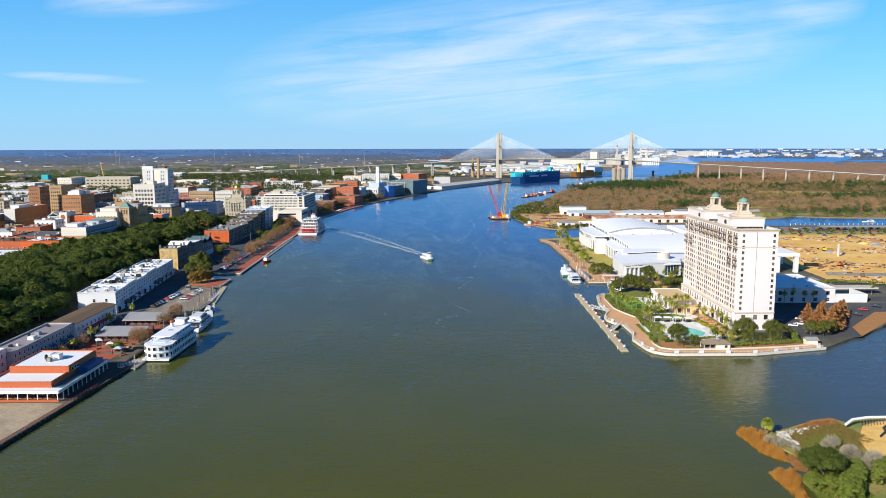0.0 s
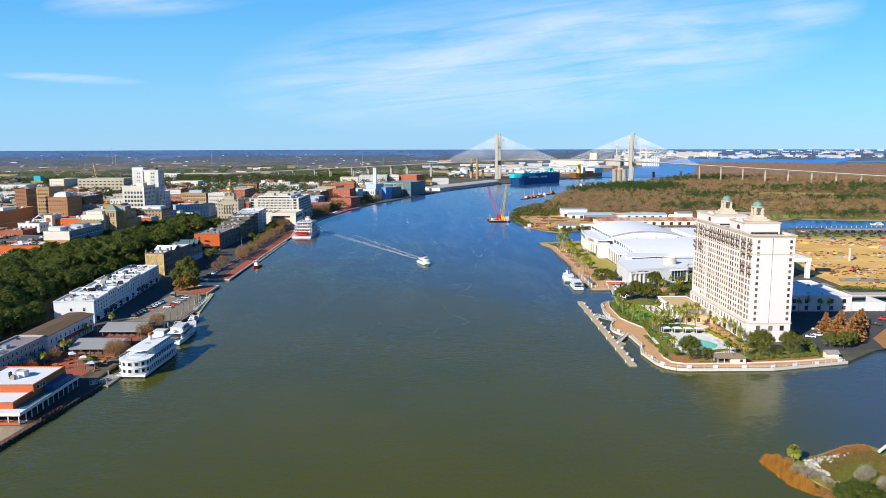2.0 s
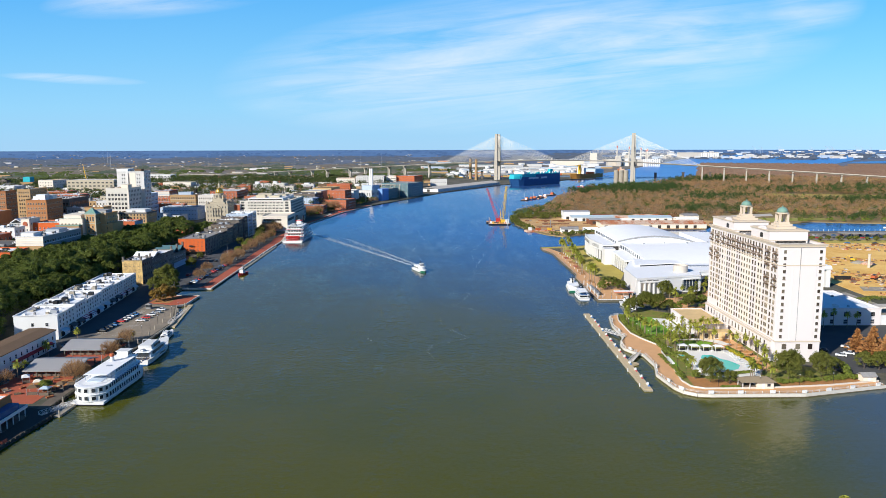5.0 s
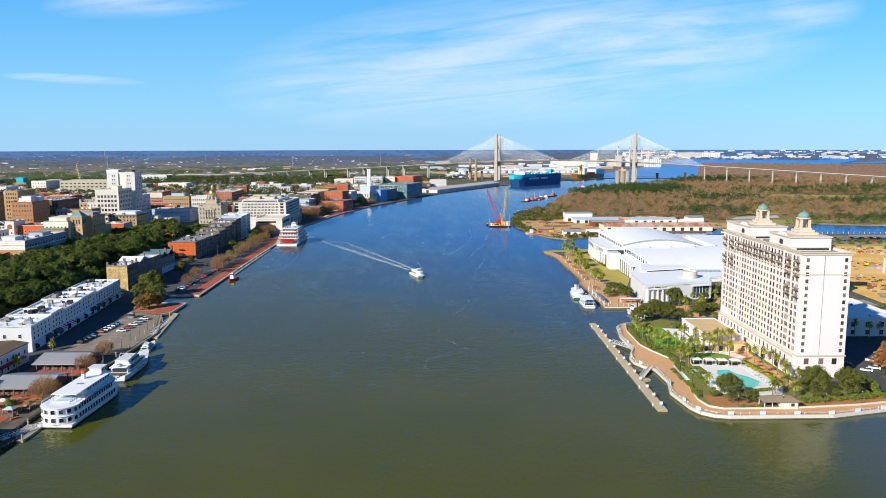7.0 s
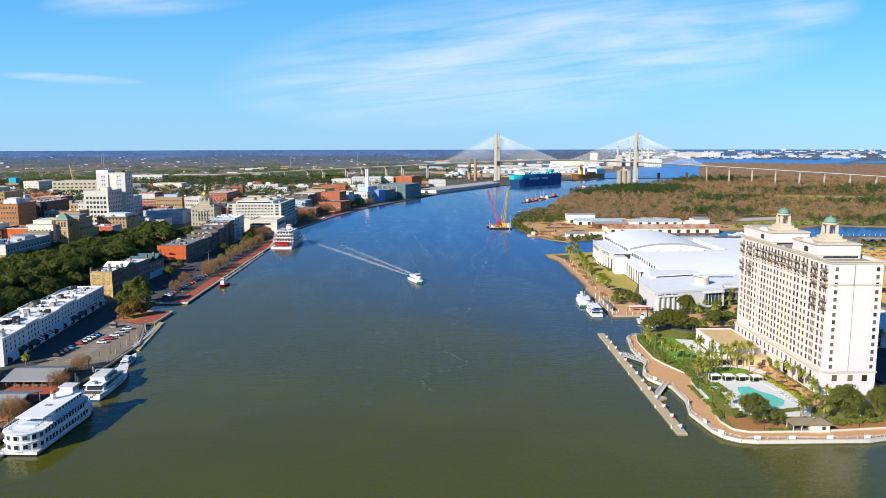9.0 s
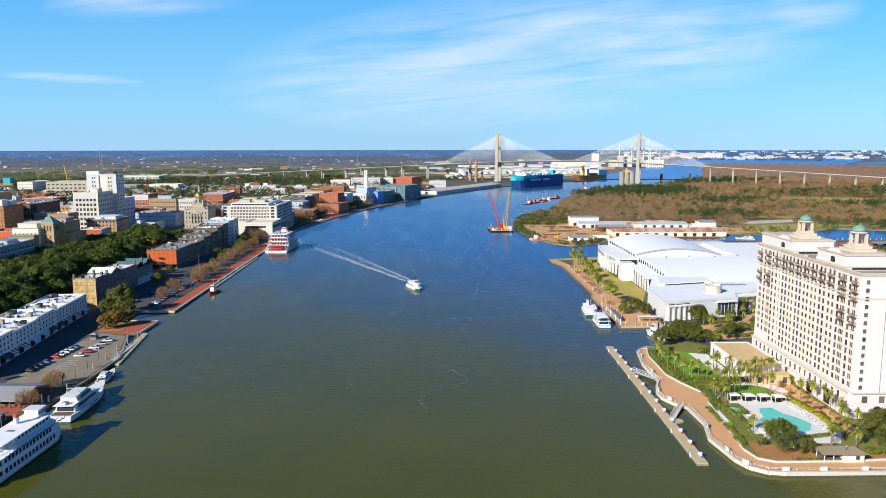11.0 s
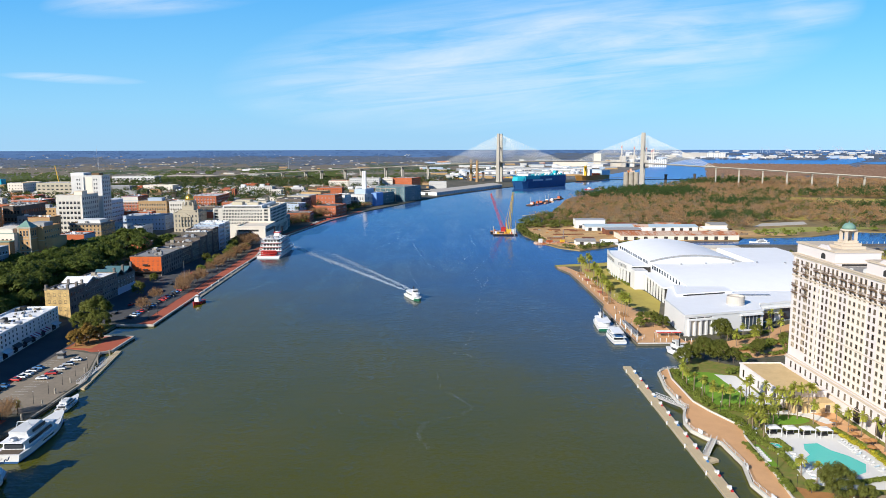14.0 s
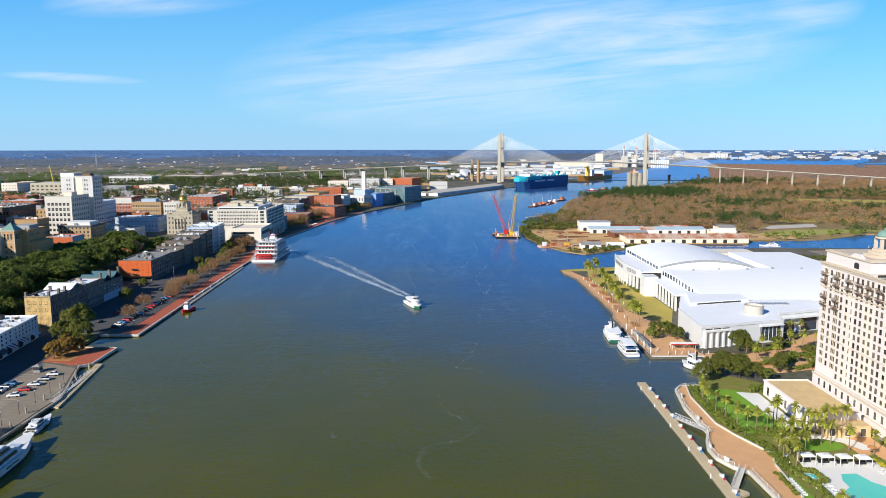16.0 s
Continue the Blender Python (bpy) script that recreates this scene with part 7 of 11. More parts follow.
    B("dark_shed", "low dark-roofed building among the oaks", "building", -345, -312, 582, 622, 12, 24, DARK_BRICK, DARK_ROOF, 2, 6, 8, units=6, seed=188)
    c = B("white_church", "small white classical church with a pedimented front", "church", -385, -374, 722, 746, 12, 27, WHITE, WHITE_ROOF, 1, 3, 5, win=(1.4, 6.0), units=0, seed=80, parapet=0.3)
    part("pediment", Shape().gable(-5.5, 5.5, -12, 12, 15.0, 19.0, 0.5, 0.4), WHITE_ROOF, c)
    for x in (-4.2, -1.4, 1.4, 4.2):
        part("column", Shape().spin(x, -12.7, [(0.7, -0.5), (0.6, 0.5), (0.5, 13.8), (0.75, 14.4)], 10), WHITE, c)
    st = B("brown_department_store", "long brown department store with a pale stone front and white roof", "store", -417, -406.7, 705, 763, 12, 35.8, BROWN_BRICK, WHITE_ROOF, 5, 4, 0, win=(1.5, 2.2), units=8, seed=82, frame_mat=LIMESTONE, courses=1, trim=LIMESTONE)
    part("stone_front", Shape().box(-5.15, 5.15, -29.25, -29.02, 13, 23.4), PALE_STONE, st, "pale stone upper front")
    roof_box(st, -4, 4, -20, 0, 23.2, 26, WHITE)
    B("brown_store", "plain brown brick store with a white roof", "store", -452, -418, 690, 722, 12, 31, DARK_BRICK, WHITE_ROOF, 4, 7, 0, units=8, seed=83, frame_mat=LIMESTONE)
    r = B("red_shop_row", "red brick shop row with a white cornice", "shop", -352.8, -322.7, 700, 724, 12, 29.6, FLAME, GREY_ROOF, 3, 8, 5, units=7, seed=81, trim=WHITE, courses=1)
    c = B("corner_house", "cream corner house with an arched gable and red shop front", "house", -360.2, -353, 695, 712, 12, 33.5, CREAM, GREY_ROOF, 4, 2, 3, units=1, seed=189, trim=CREAM)
    part("arch_recess", Shape().loft([[(x, y, z) for x, z in [(-2, 15)] + [(2 * math.cos(q), 17 + 2 * math.sin(q)) for q in np.linspace(math.pi, 0, 8)] + [(2, 15)]] for y in (-8.75, -8.52)], closed=True), BRICK, c)


town()


def filler_town():
    """Ordinary blocks between the landmarks."""
    rnd = random.Random(11)
    taken = [(a - 2, b + 2, p - 2, q + 2) for a, b, p, q in FOOTPRINTS] + [(-270, -160, 860, 1000), (-310, -290, 300, 560)]
    walls = (BRICK, BROWN_BRICK, TAN_BRICK, WHITE, WHITE, GREY_STUCCO, LIMESTONE, DARK_BRICK, PALE_STONE, GREY_STUCCO, BRICK, CREAM)
    words = {BRICK.name: "red brick", BROWN_BRICK.name: "brown brick", TAN_BRICK.name: "tan brick", WHITE.name: "white stucco", GREY_STUCCO.name: "grey stucco", LIMESTONE.name: "pale stone", CREAM.name: "cream stucco", DARK_BRICK.name: "dark brick", PALE_STONE.name: "pale stone"}
    roofs = (WHITE_ROOF, WHITE_ROOF, GREY_ROOF, GREY_ROOF, BROWN_ROOF, DARK_ROOF, METAL_ROOF)
    made = 0
    for row in range(44):
        y = 560 + 26 * row
        for col in range(36):
            x = -262 - 29 * col + (rnd.uniform(-5, 5))
            edge = np.interp(y, [900, 1000, 1100, 1200, 1300, 1450, 1590], [-228, -212, -190, -165, -135, -112, -85])
            x += edge + 228 if y > 900 else 0
            w, d = rnd.uniform(12, 28), rnd.uniform(11, 22)
            if abs(x) / (y - 60) > 0.68 or x > edge - 22 or y > 1660:
                continue
            if any(x - w / 2 < b and x + w / 2 > a and y - d / 2 < q and y + d / 2 > p for a, b, p, q in taken):
                continue
            if y < 960 and x > -285:
                continue
            if rnd.random() < (0.12 if y < 1100 else 0.62 if y < 1230 else 0.9):
                continue
            wall, roof = rnd.choice(walls), rnd.choice(roofs)
            h = rnd.choice((7, 8, 9, 10, 11, 13, 15)) + (rnd.random() < 0.07) * 9
            if y > 1100:
                h *= 0.8
            near = y < 1150
            made += 1
            ob = building("town_house", words[wall.name] + " town building of several storeys with a flat roof", "building", x - w / 2, x + w / 2, y - d / 2, y + d / 2, 12, 12 + h, wall, roof, max(2, int(h / 3.8)),
                          int(w / 4), int(d / 4.5) if near else 0, win=(1.5, 2.0), units=4 if y < 900 else 3 if y < 1200 else 1, seed=100 + made, group="town blocks", joined=True, frame_mat=LIMESTONE if made % 3 else DARK_METAL, trim=WHITE if made % 4 == 0 else LIMESTONE if made % 4 == 1 else None)
            if made % 3 == 0:
                roof_box(ob, -w * 0.3, w * 0.1, -d * 0.2, d * 0.3, h - 0.7, h + rnd.uniform(1.6, 3.0), rnd.choice((WHITE, wall, GREY_STUCCO)))


filler_town()


# ---- beyond the hotel: power plant, brick hotels, wharf ----
def river_west():
    B = building
    B("brick_warehouse", "red brick waterfront warehouse with a grey roof", "warehouse", -190, -158, 1066, 1100, 3, 14, BRICK, GREY_ROOF, 3, 7, 8, units=4, seed=201)
    B("teal_shop", "small blue-green riverfront building", "shop", -196, -172, 985, 1015, 3, 18, SLATE_TEAL, GREY_ROOF, 3, 5, 6, units=2, seed=202)
    B("brick_warehouse", "red brick waterfront warehouse with arched bays", "warehouse", -162, -130, 1140, 1180, 3, 17, BRICK, DARK_ROOF, 3, 8, 8, units=6, seed=203, rz=-14)
    B("brick_inn", "large orange-red brick inn with many windows", "hotel", -198, -157, 1370, 1400, 12, 28.2, ORANGE, GREY_ROOF, 4, 10, 8, units=4, seed=204, frame_mat=LIMESTONE)
    p = B("power_plant", "white stucco power plant hall with a tall twin stack", "power plant", -132, -102, 1294, 1342, 3, 22, WHITE, GREY_ROOF, 2, 6, 10, win=(1.8, 5.2), units=4, seed=205, rz=-22)
    part("boiler_house", Shape().box(-11, 8, -8, 20, 18, 26), BLUE_GREY, p)
    part("blue_annex", Shape().box(13, 22, 2, 26, -1, 20), HARBOUR_BLUE, p, "bright blue annex")
    for x in (-1.6, 1.8):
        part("stack", Shape().spin(x, 4, [(2.0, 25), (1.5, 54)], 14), WHITE, p, "tall white chimney")
    B("plant_wing", "dark teal metal-clad plant wing", "plant", -118, -82, 1344, 1398, 3, 21, SLATE_TEAL, GREY_ROOF, 3, 7, 12, units=5, seed=206, rz=-22)
    g = B("grey_plant", "dark teal hotel block with a tan steel frame standing before it", "hotel", -94, -41, 1402, 1470, 3, 28, SLATE_TEAL, GREY_ROOF, 6, 12, 14, win=(1.8, 2.4), units=6, seed=207, rz=-22)
    f = Shape()
    for i in range(5):
        f.tube((-26 + 9 * i, -36, 0), (-26 + 9 * i, -36, 22), 0.5, 5)
    for z in (8, 15, 22):
        f.tube((-26, -36, z), (10, -36, z), 0.45, 5)
    part("steel_frame", f, TRIM, g, "tan steel frame")
    B("brick_hotel", "orange brick hotel with a pale wing", "hotel", -92, -44, 1690, 1740, 3, 30, ORANGE, GREY_ROOF, 6, 12, 9, units=4, seed=208, frame_mat=LIMESTONE, rz=-20)
    B("brick_hotel_wing", "tan stucco hotel wing beside it", "hotel", -116, -94, 1690, 1740, 3, 29, CREAM, WHITE_ROOF, 5, 10, 0, units=3, seed=209)
    B("apartment_block", "white and grey apartment block", "apartments", -178, -118, 1650, 1690, 3, 31, WHITE, GREY_ROOF, 6, 13, 8, win=(1.8, 1.9), units=3, seed=210)
    B("apartment_block", "yellow stucco apartment block of five storeys", "apartments", -220, -180, 1650, 1690, 3, 26.4, CREAM, ORANGE, 5, 12, 8, units=3, seed=211)
    B("white_depot", "low white depot near wharf", "depot", -20, 18, 1760, 1790, 3, 19, WHITE, WHITE_ROOF, 2, 8, 6, units=2, seed=212)
    infill = ((-205, -180, 1022, 1046, 13, SLATE_TEAL, DARK_ROOF), (-222, -197, 1050, 1085, 15, DARK_BRICK, GREY_ROOF), (-232, -200, 1092, 1128, 14, TAN_BRICK, WHITE_ROOF), (-196, -168, 1108, 1136, 12, BLUE_GREY, GREY_ROOF), (-205, -170, 1144, 1182, 16, DARK_BRICK, DARK_ROOF),
              (-160, -132, 1190, 1222, 18, BRICK, GREY_ROOF), (-200, -168, 1192, 1236, 17, LIMESTONE, WHITE_ROOF), (-152, -124, 1232, 1262, 15, WHITE, GREY_ROOF), (-190, -160, 1246, 1290, 19, TAN_BRICK, BROWN_ROOF), (-150, -128, 1270, 1290, 14, OLD_WHITE, WHITE_ROOF))
    for i, (x0, x1, y0, y1, h, wall, roof) in enumerate(infill):
        B("riverside_block", "low riverside building among the quay warehouses", "building", x0 - 8, x1 - 8, y0, y1, 12, h + 10, wall, roof, 3, 5, 6, units=3, seed=230 + i, rz=-10, joined=True)
    # long wharf shed that follows the quay
    s = thing("wharf_shed", 5, 1545, 3, "very long low white wharf shed with a pale roof", "warehouse", rz=-27.3)
    part("wall", Shape().box(-52, -8, 0, 320, -1, 6.0), WHITE, s)
    part("roof", Shape().gable(-52, -8, 0, 320, 6.0, 9.5, 0.5, 0.4), PALE_CONC, s)
    door = Shape().box(-0.06, 0.06, -3, 3, 0.2, 4.6).mesh("door", BLUE_GREY)
    for i in range(32):
        part("door", door, None, s).location = (-8.0, 6 + 9.8 * i, 0)
    part("end_door", Shape().box(-33, -27, -0.06, 0.0, 0, 5), SHADED_OPENING, s)


river_west()


# landmarks on the plain
cr = thing("far_crane", -645, 1432, 12, "tall yellow lattice crane beyond the town", "crane")
part("mast", Shape().tube((0, 0, 0), (-9, 0, 51), 1.0, 4, 0.6), YELLOW, cr)
part("cab", Shape().box(-2, 4, -3, 3, 0, 5), YELLOW, cr)
part("tie", Shape().tube((5, 0, 4), (-9, 0, 51), 0.15, 4), STEEL, cr)
for x, y, h in ((-1290, 3000, 62), (-560, 2950, 55), (-1000, 3300, 60), (-1700, 3900, 90), (-320, 3100, 60), (-250, 3300, 60)):
    px, py, pz, k = far_at(x, y)
    o = thing("radio_mast", px, py, pz, "slim grey radio mast on the plain", "mast", "radio masts")
    part("pole", Shape().tube((0, 0, -1), (0, 0, h * k), 0.7 * k, 4, 0.35 * k), STEEL, o)
o = thing("teal_penthouse", -834, 1574, 12, "tan office block with a turquoise penthouse", "office")
part("wall", Shape().box(-12, 14, -10, 10, -1, 12), TAN_BRICK, o)
part("penthouse", Shape().box(-6, 8, -8, 8, 12, 22), TEAL_HULL, o, "turquoise rooftop plant room")


# ---- market court behind the restaurant ----
def stall(x, y, w, d, h, cloth, word, rz=0.0):
    ob = thing("market_stall", x, y, 3.1, word + " market stall on the brick court", "stall", "market stalls", rz)
    part("counter", Shape().box(-w, w, -d, -d + 0.6, 0, 1.0), TIMBER, ob)
    part("canopy", Shape().loft([[(-w - 0.3, -d - 0.4, h), (w + 0.3, -d - 0.4, h), (w + 0.3, d + 0.4, h), (-w - 0.3, d + 0.4, h)], [(-w * 0.3, -0.1, h + 0.8), (w * 0.3, -0.1, h + 0.8), (w * 0.3, 0.1, h + 0.8), (-w * 0.3, 0.1, h + 0.8)]], closed=True), cloth, ob)
    for sx in (-1, 1):
        for sy in (-1, 1):
            part("post", Shape().box(sx * w - 0.06, sx * w + 0.06, sy * d - 0.06, sy * d + 0.06, 0, h), STEEL, ob)


stall(-147.5, 325, 1.7, 1.4, 2.5, SHED_BLUE, "pale blue-canopied")
stall(-152.5, 326, 1.8, 1.8, 2.6, BROWN_ROOF, "brown-roofed", 12)
stall(-144.5, 331, 1.6, 1.5, 2.4, BROWN_ROOF, "brown-roofed", -8)
stall(-155, 334, 1.4, 1.4, 2.3, CREAM, "cream-canopied", 20)
stall(-163, 340, 1.2, 2.0, 2.3, WHITE, "white-canopied", 30)
rnd = random.Random(31)
for i in range(26):
    x, y = rnd.uniform(-171, -144), rnd.uniform(318, 345)
    o = thing("planter_box", x, y, 3.1, "low planter with brown mulch and dry shrubs", "planter", "court planters", rnd.uniform(0, 90))
    w = rnd.uniform(0.6, 1.6)
    part("box", Shape().ring(-w, w, -0.6, 0.6, 0, 0.6, 0.12), rnd.choice((CONCRETE, TIMBER, BRICK)), o)
    part("soil", Shape().box(-w + 0.13, w - 0.13, -0.47, 0.47, 0, 0.5), MULCH, o)
for x0, x1, y0, y1 in ((-170.2, -164, 316, 324), (-160, -154, 336, 343.5), (-150, -145, 334, 343), (-170.3, -163, 366, 375)):
    patch("mulch_bed", rect(x0, x1, y0, y1), 3.13, MULCH, "pine straw bed under bare trees")
for i, (x, y) in enumerate(((-178, 302), (-178, 310), (-178, 318), (-178, 327), (-178, 335), (-178, 342))):
    o = thing("shop_awning", x + 0.02, y, 6.2, "dark canvas shop awning over the street door", "awning", "street awnings")
    part("cloth", Shape().loft([[(0, q, 0.6), (1.8, q, 0.0), (1.8, q, -0.12), (0, q, 0.4)] for q in (-1.8, 1.8)], closed=True), rnd.choice((SLATE_TEAL, RED, NAVY_HULL, DARK_METAL)), o)
bt = thing("parking_booth", -166, 473, 3.1, "small grey glazed attendant's booth by the car park", "booth")
part("base", Shape().box(-1.4, 1.4, -1.4, 1.4, 0, 1.0), GREY_STUCCO, bt)
part("glazing", Shape().box(-1.3, 1.3, -1.3, 1.3, 1.0, 2.4), GLASS, bt)
part("roof", Shape().spin(0, 0, [(2.4, 2.4), (2.4, 2.55), (0.2, 3.3)], 4, math.pi / 4), GREY_ROOF, bt)


def small_town():
    """Low houses and yards that fill the town between its larger blocks."""
    rng = random.Random(404)
    walls = {m.name: Shape() for m in (BRICK, TAN_BRICK, LIMESTONE, GREY_STUCCO, WHITE, DARK_BRICK)}
    roofs = {m.name: Shape() for m in (WHITE_ROOF, GREY_ROOF, BROWN_ROOF, DARK_ROOF, METAL_ROOF)}
    wn, rn = sorted(walls), sorted(roofs)
    taken = [q for q in FOOTPRINTS if q[2] > 980]
    for row in range(38):
        y = 1010 + 19 * row
        edge = np.interp(y, [900, 1000, 1100, 1200, 1300, 1450, 1590, 1750], [-228, -212, -190, -165, -135, -112, -85, -120])
        for col in range(48):
            x = edge - 36 - 24 * col + rng.uniform(-5, 5)
            if abs(x) / (y - 60) > 0.66 or rng.random() < 0.5:
                continue
            w, d, h = rng.uniform(4, 11), rng.uniform(4, 8), rng.uniform(4, 8)
            z = 12 if y < 1600 else 4
            yy = y + rng.uniform(-4, 4)
            if any(x - w < b and x + w > a and yy - d < q and yy + d > p for a, b, p, q in taken):
                continue
            if -620 < x and 1230 < yy < 1480 and rng.random() < 0.75:
                continue
            pitched = rng.random() < 0.4
            walls[rng.choice(wn)].box(x - w, x + w, yy - d, yy + d, z - 9, z + h)
            r = roofs[rng.choice(rn)]
            if pitched:
                r.gable(x - w, x + w, yy - d, yy + d, z + h + 0.3, z + h + 0.35 * d + 0.3, 0.4, 0.25, axis="x")
                continue
            r.box(x - w + 0.3, x + w - 0.3, yy - d + 0.3, yy + d - 0.3, z + h, z + h + 0.5)
            for _ in range(rng.randint(0, 3)):
                ux, uy = x + w * rng.uniform(-0.7, 0.4), yy + d * rng.uniform(-0.7, 0.3)
                roofs[rng.choice(rn)].box(ux, ux + rng.uniform(1, 3), uy, uy + rng.uniform(1, 3), z + h + 0.5, z + h + rng.uniform(1.2, 2.4))
    for k in wn:
        tagged(new("small_houses", walls[k].mesh("small_houses", bpy.data.materials[k])), "closely packed low houses of the far town", "houses", kind="stuff")
    for k in rn:
        tagged(new("house_roofs", roofs[k].mesh("house_roofs", bpy.data.materials[k])), "roofs of the packed low houses", "roofs", kind="stuff")


small_town()

# ---- cable-stayed bridge ----
PL, PR = Vector((158, 2078, 0)), Vector((490, 1942, 0))
AX = (PR - PL).normalized()
NRM = Vector((-AX.y, AX.x, 0))


def deck_line():
    """Deck centre line from west to east: place and height."""
    pts = []
    for s in range(-1150, 1100, 25):
        c = PL + AX * s
        span = (PR - PL).length
        m = s - span / 2
        z = 57.5 - 0.00011 * m * m if abs(m) < 240 else 57.5 - 0.00011 * 240 * 240 - 0.052 * (abs(m) - 240)
        bend = max(0.0, -m - 300)
        c = c + NRM * (-0.00005 * bend * bend)
        bend = max(0.0, m - 260)
        c = c - NRM * (0.00018 * bend * bend if bend < 600 else 0.00018 * 600 * 600 + 0.216 * (bend - 600))
        pts.append((s, c, max(z, 7.0)))
    return pts


def bridge():
    ob = thing("cable_stayed_bridge", PL.x, PL.y, 0, "pale concrete cable-stayed bridge with two pylons and white stays", "bridge")
    O = Vector((PL.x, PL.y, 0))
    line = deck_line()
    rows = []
    for (s, c, z), (s2, c2, z2) in zip(line, line[1:]):
        n = (c2 - c).normalized()
        n = Vector((-n.y, n.x, 0))
        p = c - O
        rows.append([tuple(p - n * 12 + Vector((0, 0, z + 1.0))), tuple(p - n * 12 + Vector((0, 0, z))), tuple(p + n * 12 + Vector((0, 0, z))), tuple(p + n * 12 + Vector((0, 0, z + 1.0))), tuple(p + n * 9 + Vector((0, 0, z - 2.0))), tuple(p - n * 9 + Vector((0, 0, z - 2.0)))])
    part("deck", Shape().loft(rows, closed=True), BRIDGE_CONC, ob)
    span = (PR - PL).length
    hgt = lambda s: np.interp(s, [q[0] for q in line], [q[2] for q in line])
    for base, s0 in ((PL, 0.0), (PR, span)):
        p = base - O
        py = part("pylon", Shape().box(-2.2, 2.2, -2.2, 2.2, -2, 3), BRIDGE_CONC, ob)
        py.location = p
        for sd in (-1, 1):
            a, t = p + NRM * sd * 13.5, p + NRM * sd * 11.5
            s = Shape()
            q = lambda o, w, l, z: [tuple(o + AX * sx * w + NRM * sy * l + Vector((0, 0, z))) for sx, sy in ((-1, -1), (1, -1), (1, 1), (-1, 1))]
            s.loft([q(a, 4.6, 2.6, -2), q(a, 4.0, 2.4, 50), q(t, 3.2, 2.1, 126)], closed=True)
            part("pylon_leg", s, BRIDGE_CONC, ob)
        for z0, z1 in ((47, 51), (88, 92)):
            s = Shape().loft([[tuple(p + NRM * -12 + AX * sx * 2 + Vector((0, 0, zz))) for sx, zz in ((-1, z0), (1, z0), (1, z1), (-1, z1))], [tuple(p + NRM * 12 + AX * sx * 2 + Vector((0, 0, zz))) for sx, zz in ((-1, z0), (1, z0), (1, z1), (-1, z1))]], closed=True)
            part("crossbeam", s, BRIDGE_CONC, ob)
        for sd in (-1, 1):
            for way in (-1, 1):
                for i in range(18):
                    reach = 16 + 8.6 * i
                    top = p + NRM * sd * 11.6 + Vector((0, 0, 86 + 2.15 * i))
                    ss = s0 + way * reach
                    j = O + p + AX * way * reach - O
                    low = j + NRM * sd * 11.5 + Vector((0, 0, hgt(ss) + 0.8))
                    part("stay", Shape().tube(tuple(top), tuple(low), 0.26, 4), ROPE, ob)
    # approach piers
    for s in list(range(-1080, -150, 62)) + list(range(int(span) + 158, 1060, 52)):
        k = min(range(len(line)), key=lambda i: abs(line[i][0] - s))
        c, z = line[k][1] - O, line[k][2]
        if z < 12:
            continue
        cap = Shape().box(-1.6, 1.6, -9, 9, z - 4.4, z - 2.0).box(-1.5, 1.5, -6.2, -3.4, -2, z - 4.4).box(-1.5, 1.5, 3.4, 6.2, -2, z - 4.4)
        pr = part("pier", cap, BRIDGE_CONC, ob)
        pr.location, pr.rotation_euler = c, (0, 0, math.atan2(AX.y, AX.x))
    # lorries on the deck
    return ob


bridge()

# silos by the island shore
si = thing("grain_silos", 395, 1690, 2.6, "cluster of pale concrete silos with a rusty headhouse", "silo")
for i, (x, y) in enumerate(((-7, 0), (3, -4), (13, -7), (0, 10), (10, 8))):
    part("silo", Shape().spin(x, y, [(5.2, -1), (5.2, 38), (4.6, 39)], 16), CONCRETE, si)
part("headhouse", Shape().box(-4, 10, -4, 6, 37, 42).box(0, 4, -2, 2, 42, 46), RUST, si)

# old bridge piers standing in the river
for i, (x, y) in enumerate(((560, 1985), (640, 2010), (720, 2035), (120, 2140), (80, 2155))):
    o = thing("old_pier", x, y, 0, "dark disused concrete bridge pier", "pier", "old bridge piers")
    part("shaft", Shape().box(-2.5, 2.5, -2.5, 2.5, -3, 24), DARK_BRICK, o)
    part("cap", Shape().box(-3.2, 3.2, -3.2, 3.2, 24, 25.5), DARK_BRICK, o)
for x, y in ((100, 2070), (88, 2150)):
    o = thing("brick_chimney", x, y, 3, "tan brick chimney under the bridge", "chimney")
    part("shaft", Shape().spin(0, 0, [(4.2, -1), (3.2, 54), (3.6, 54.5), (3.6, 56)], 12), TAN_BRICK, o)


# ---- trees ----
OAKS = [crown("crown", 10 + i, 8.5 + 0.6 * i, 9.5, 74, 92, 0.30, OAK, 1.8, 0.23) for i in range(4)]
GARDEN_OAKS = [crown("crown", 25 + i, 8.5, 14.0, 100, 250, 0.15, OLIVE, 0.8, 0.20) for i in range(3)]
FAR_OAKS = [crown("crown", 20 + i, 8.5 + 0.6 * i, 9.5, 50, 46, 0.46, OAK, 1.8, 0.24) for i in range(4)]
OAK_TRUNKS = [trunk("trunk", 9.0, 0.55, 5.5, BARK, 10 + i) for i in range(3)]
BROAD = [crown("crown", 30 + i, 4.6, 6.6, 50, 150, 0.14, OLIVE if i != 1 else BUSH, 1.2, 0.23) for i in range(3)]
SMALL = [crown("crown", 36 + i, 4.6, 6.0, 20, 30, 0.50, OLIVE, 1.0, 0.3) for i in range(2)]
LOW_TREES = [crown("crown", 34 + i, 5.2, 8.5, 76, 140, 0.15, m, 0.4, 0.2) for i, m in enumerate((OLIVE, AUTUMN))]
BROAD_TRUNK = trunk("trunk", 5.5, 0.25, 2.6, BARK, 33)


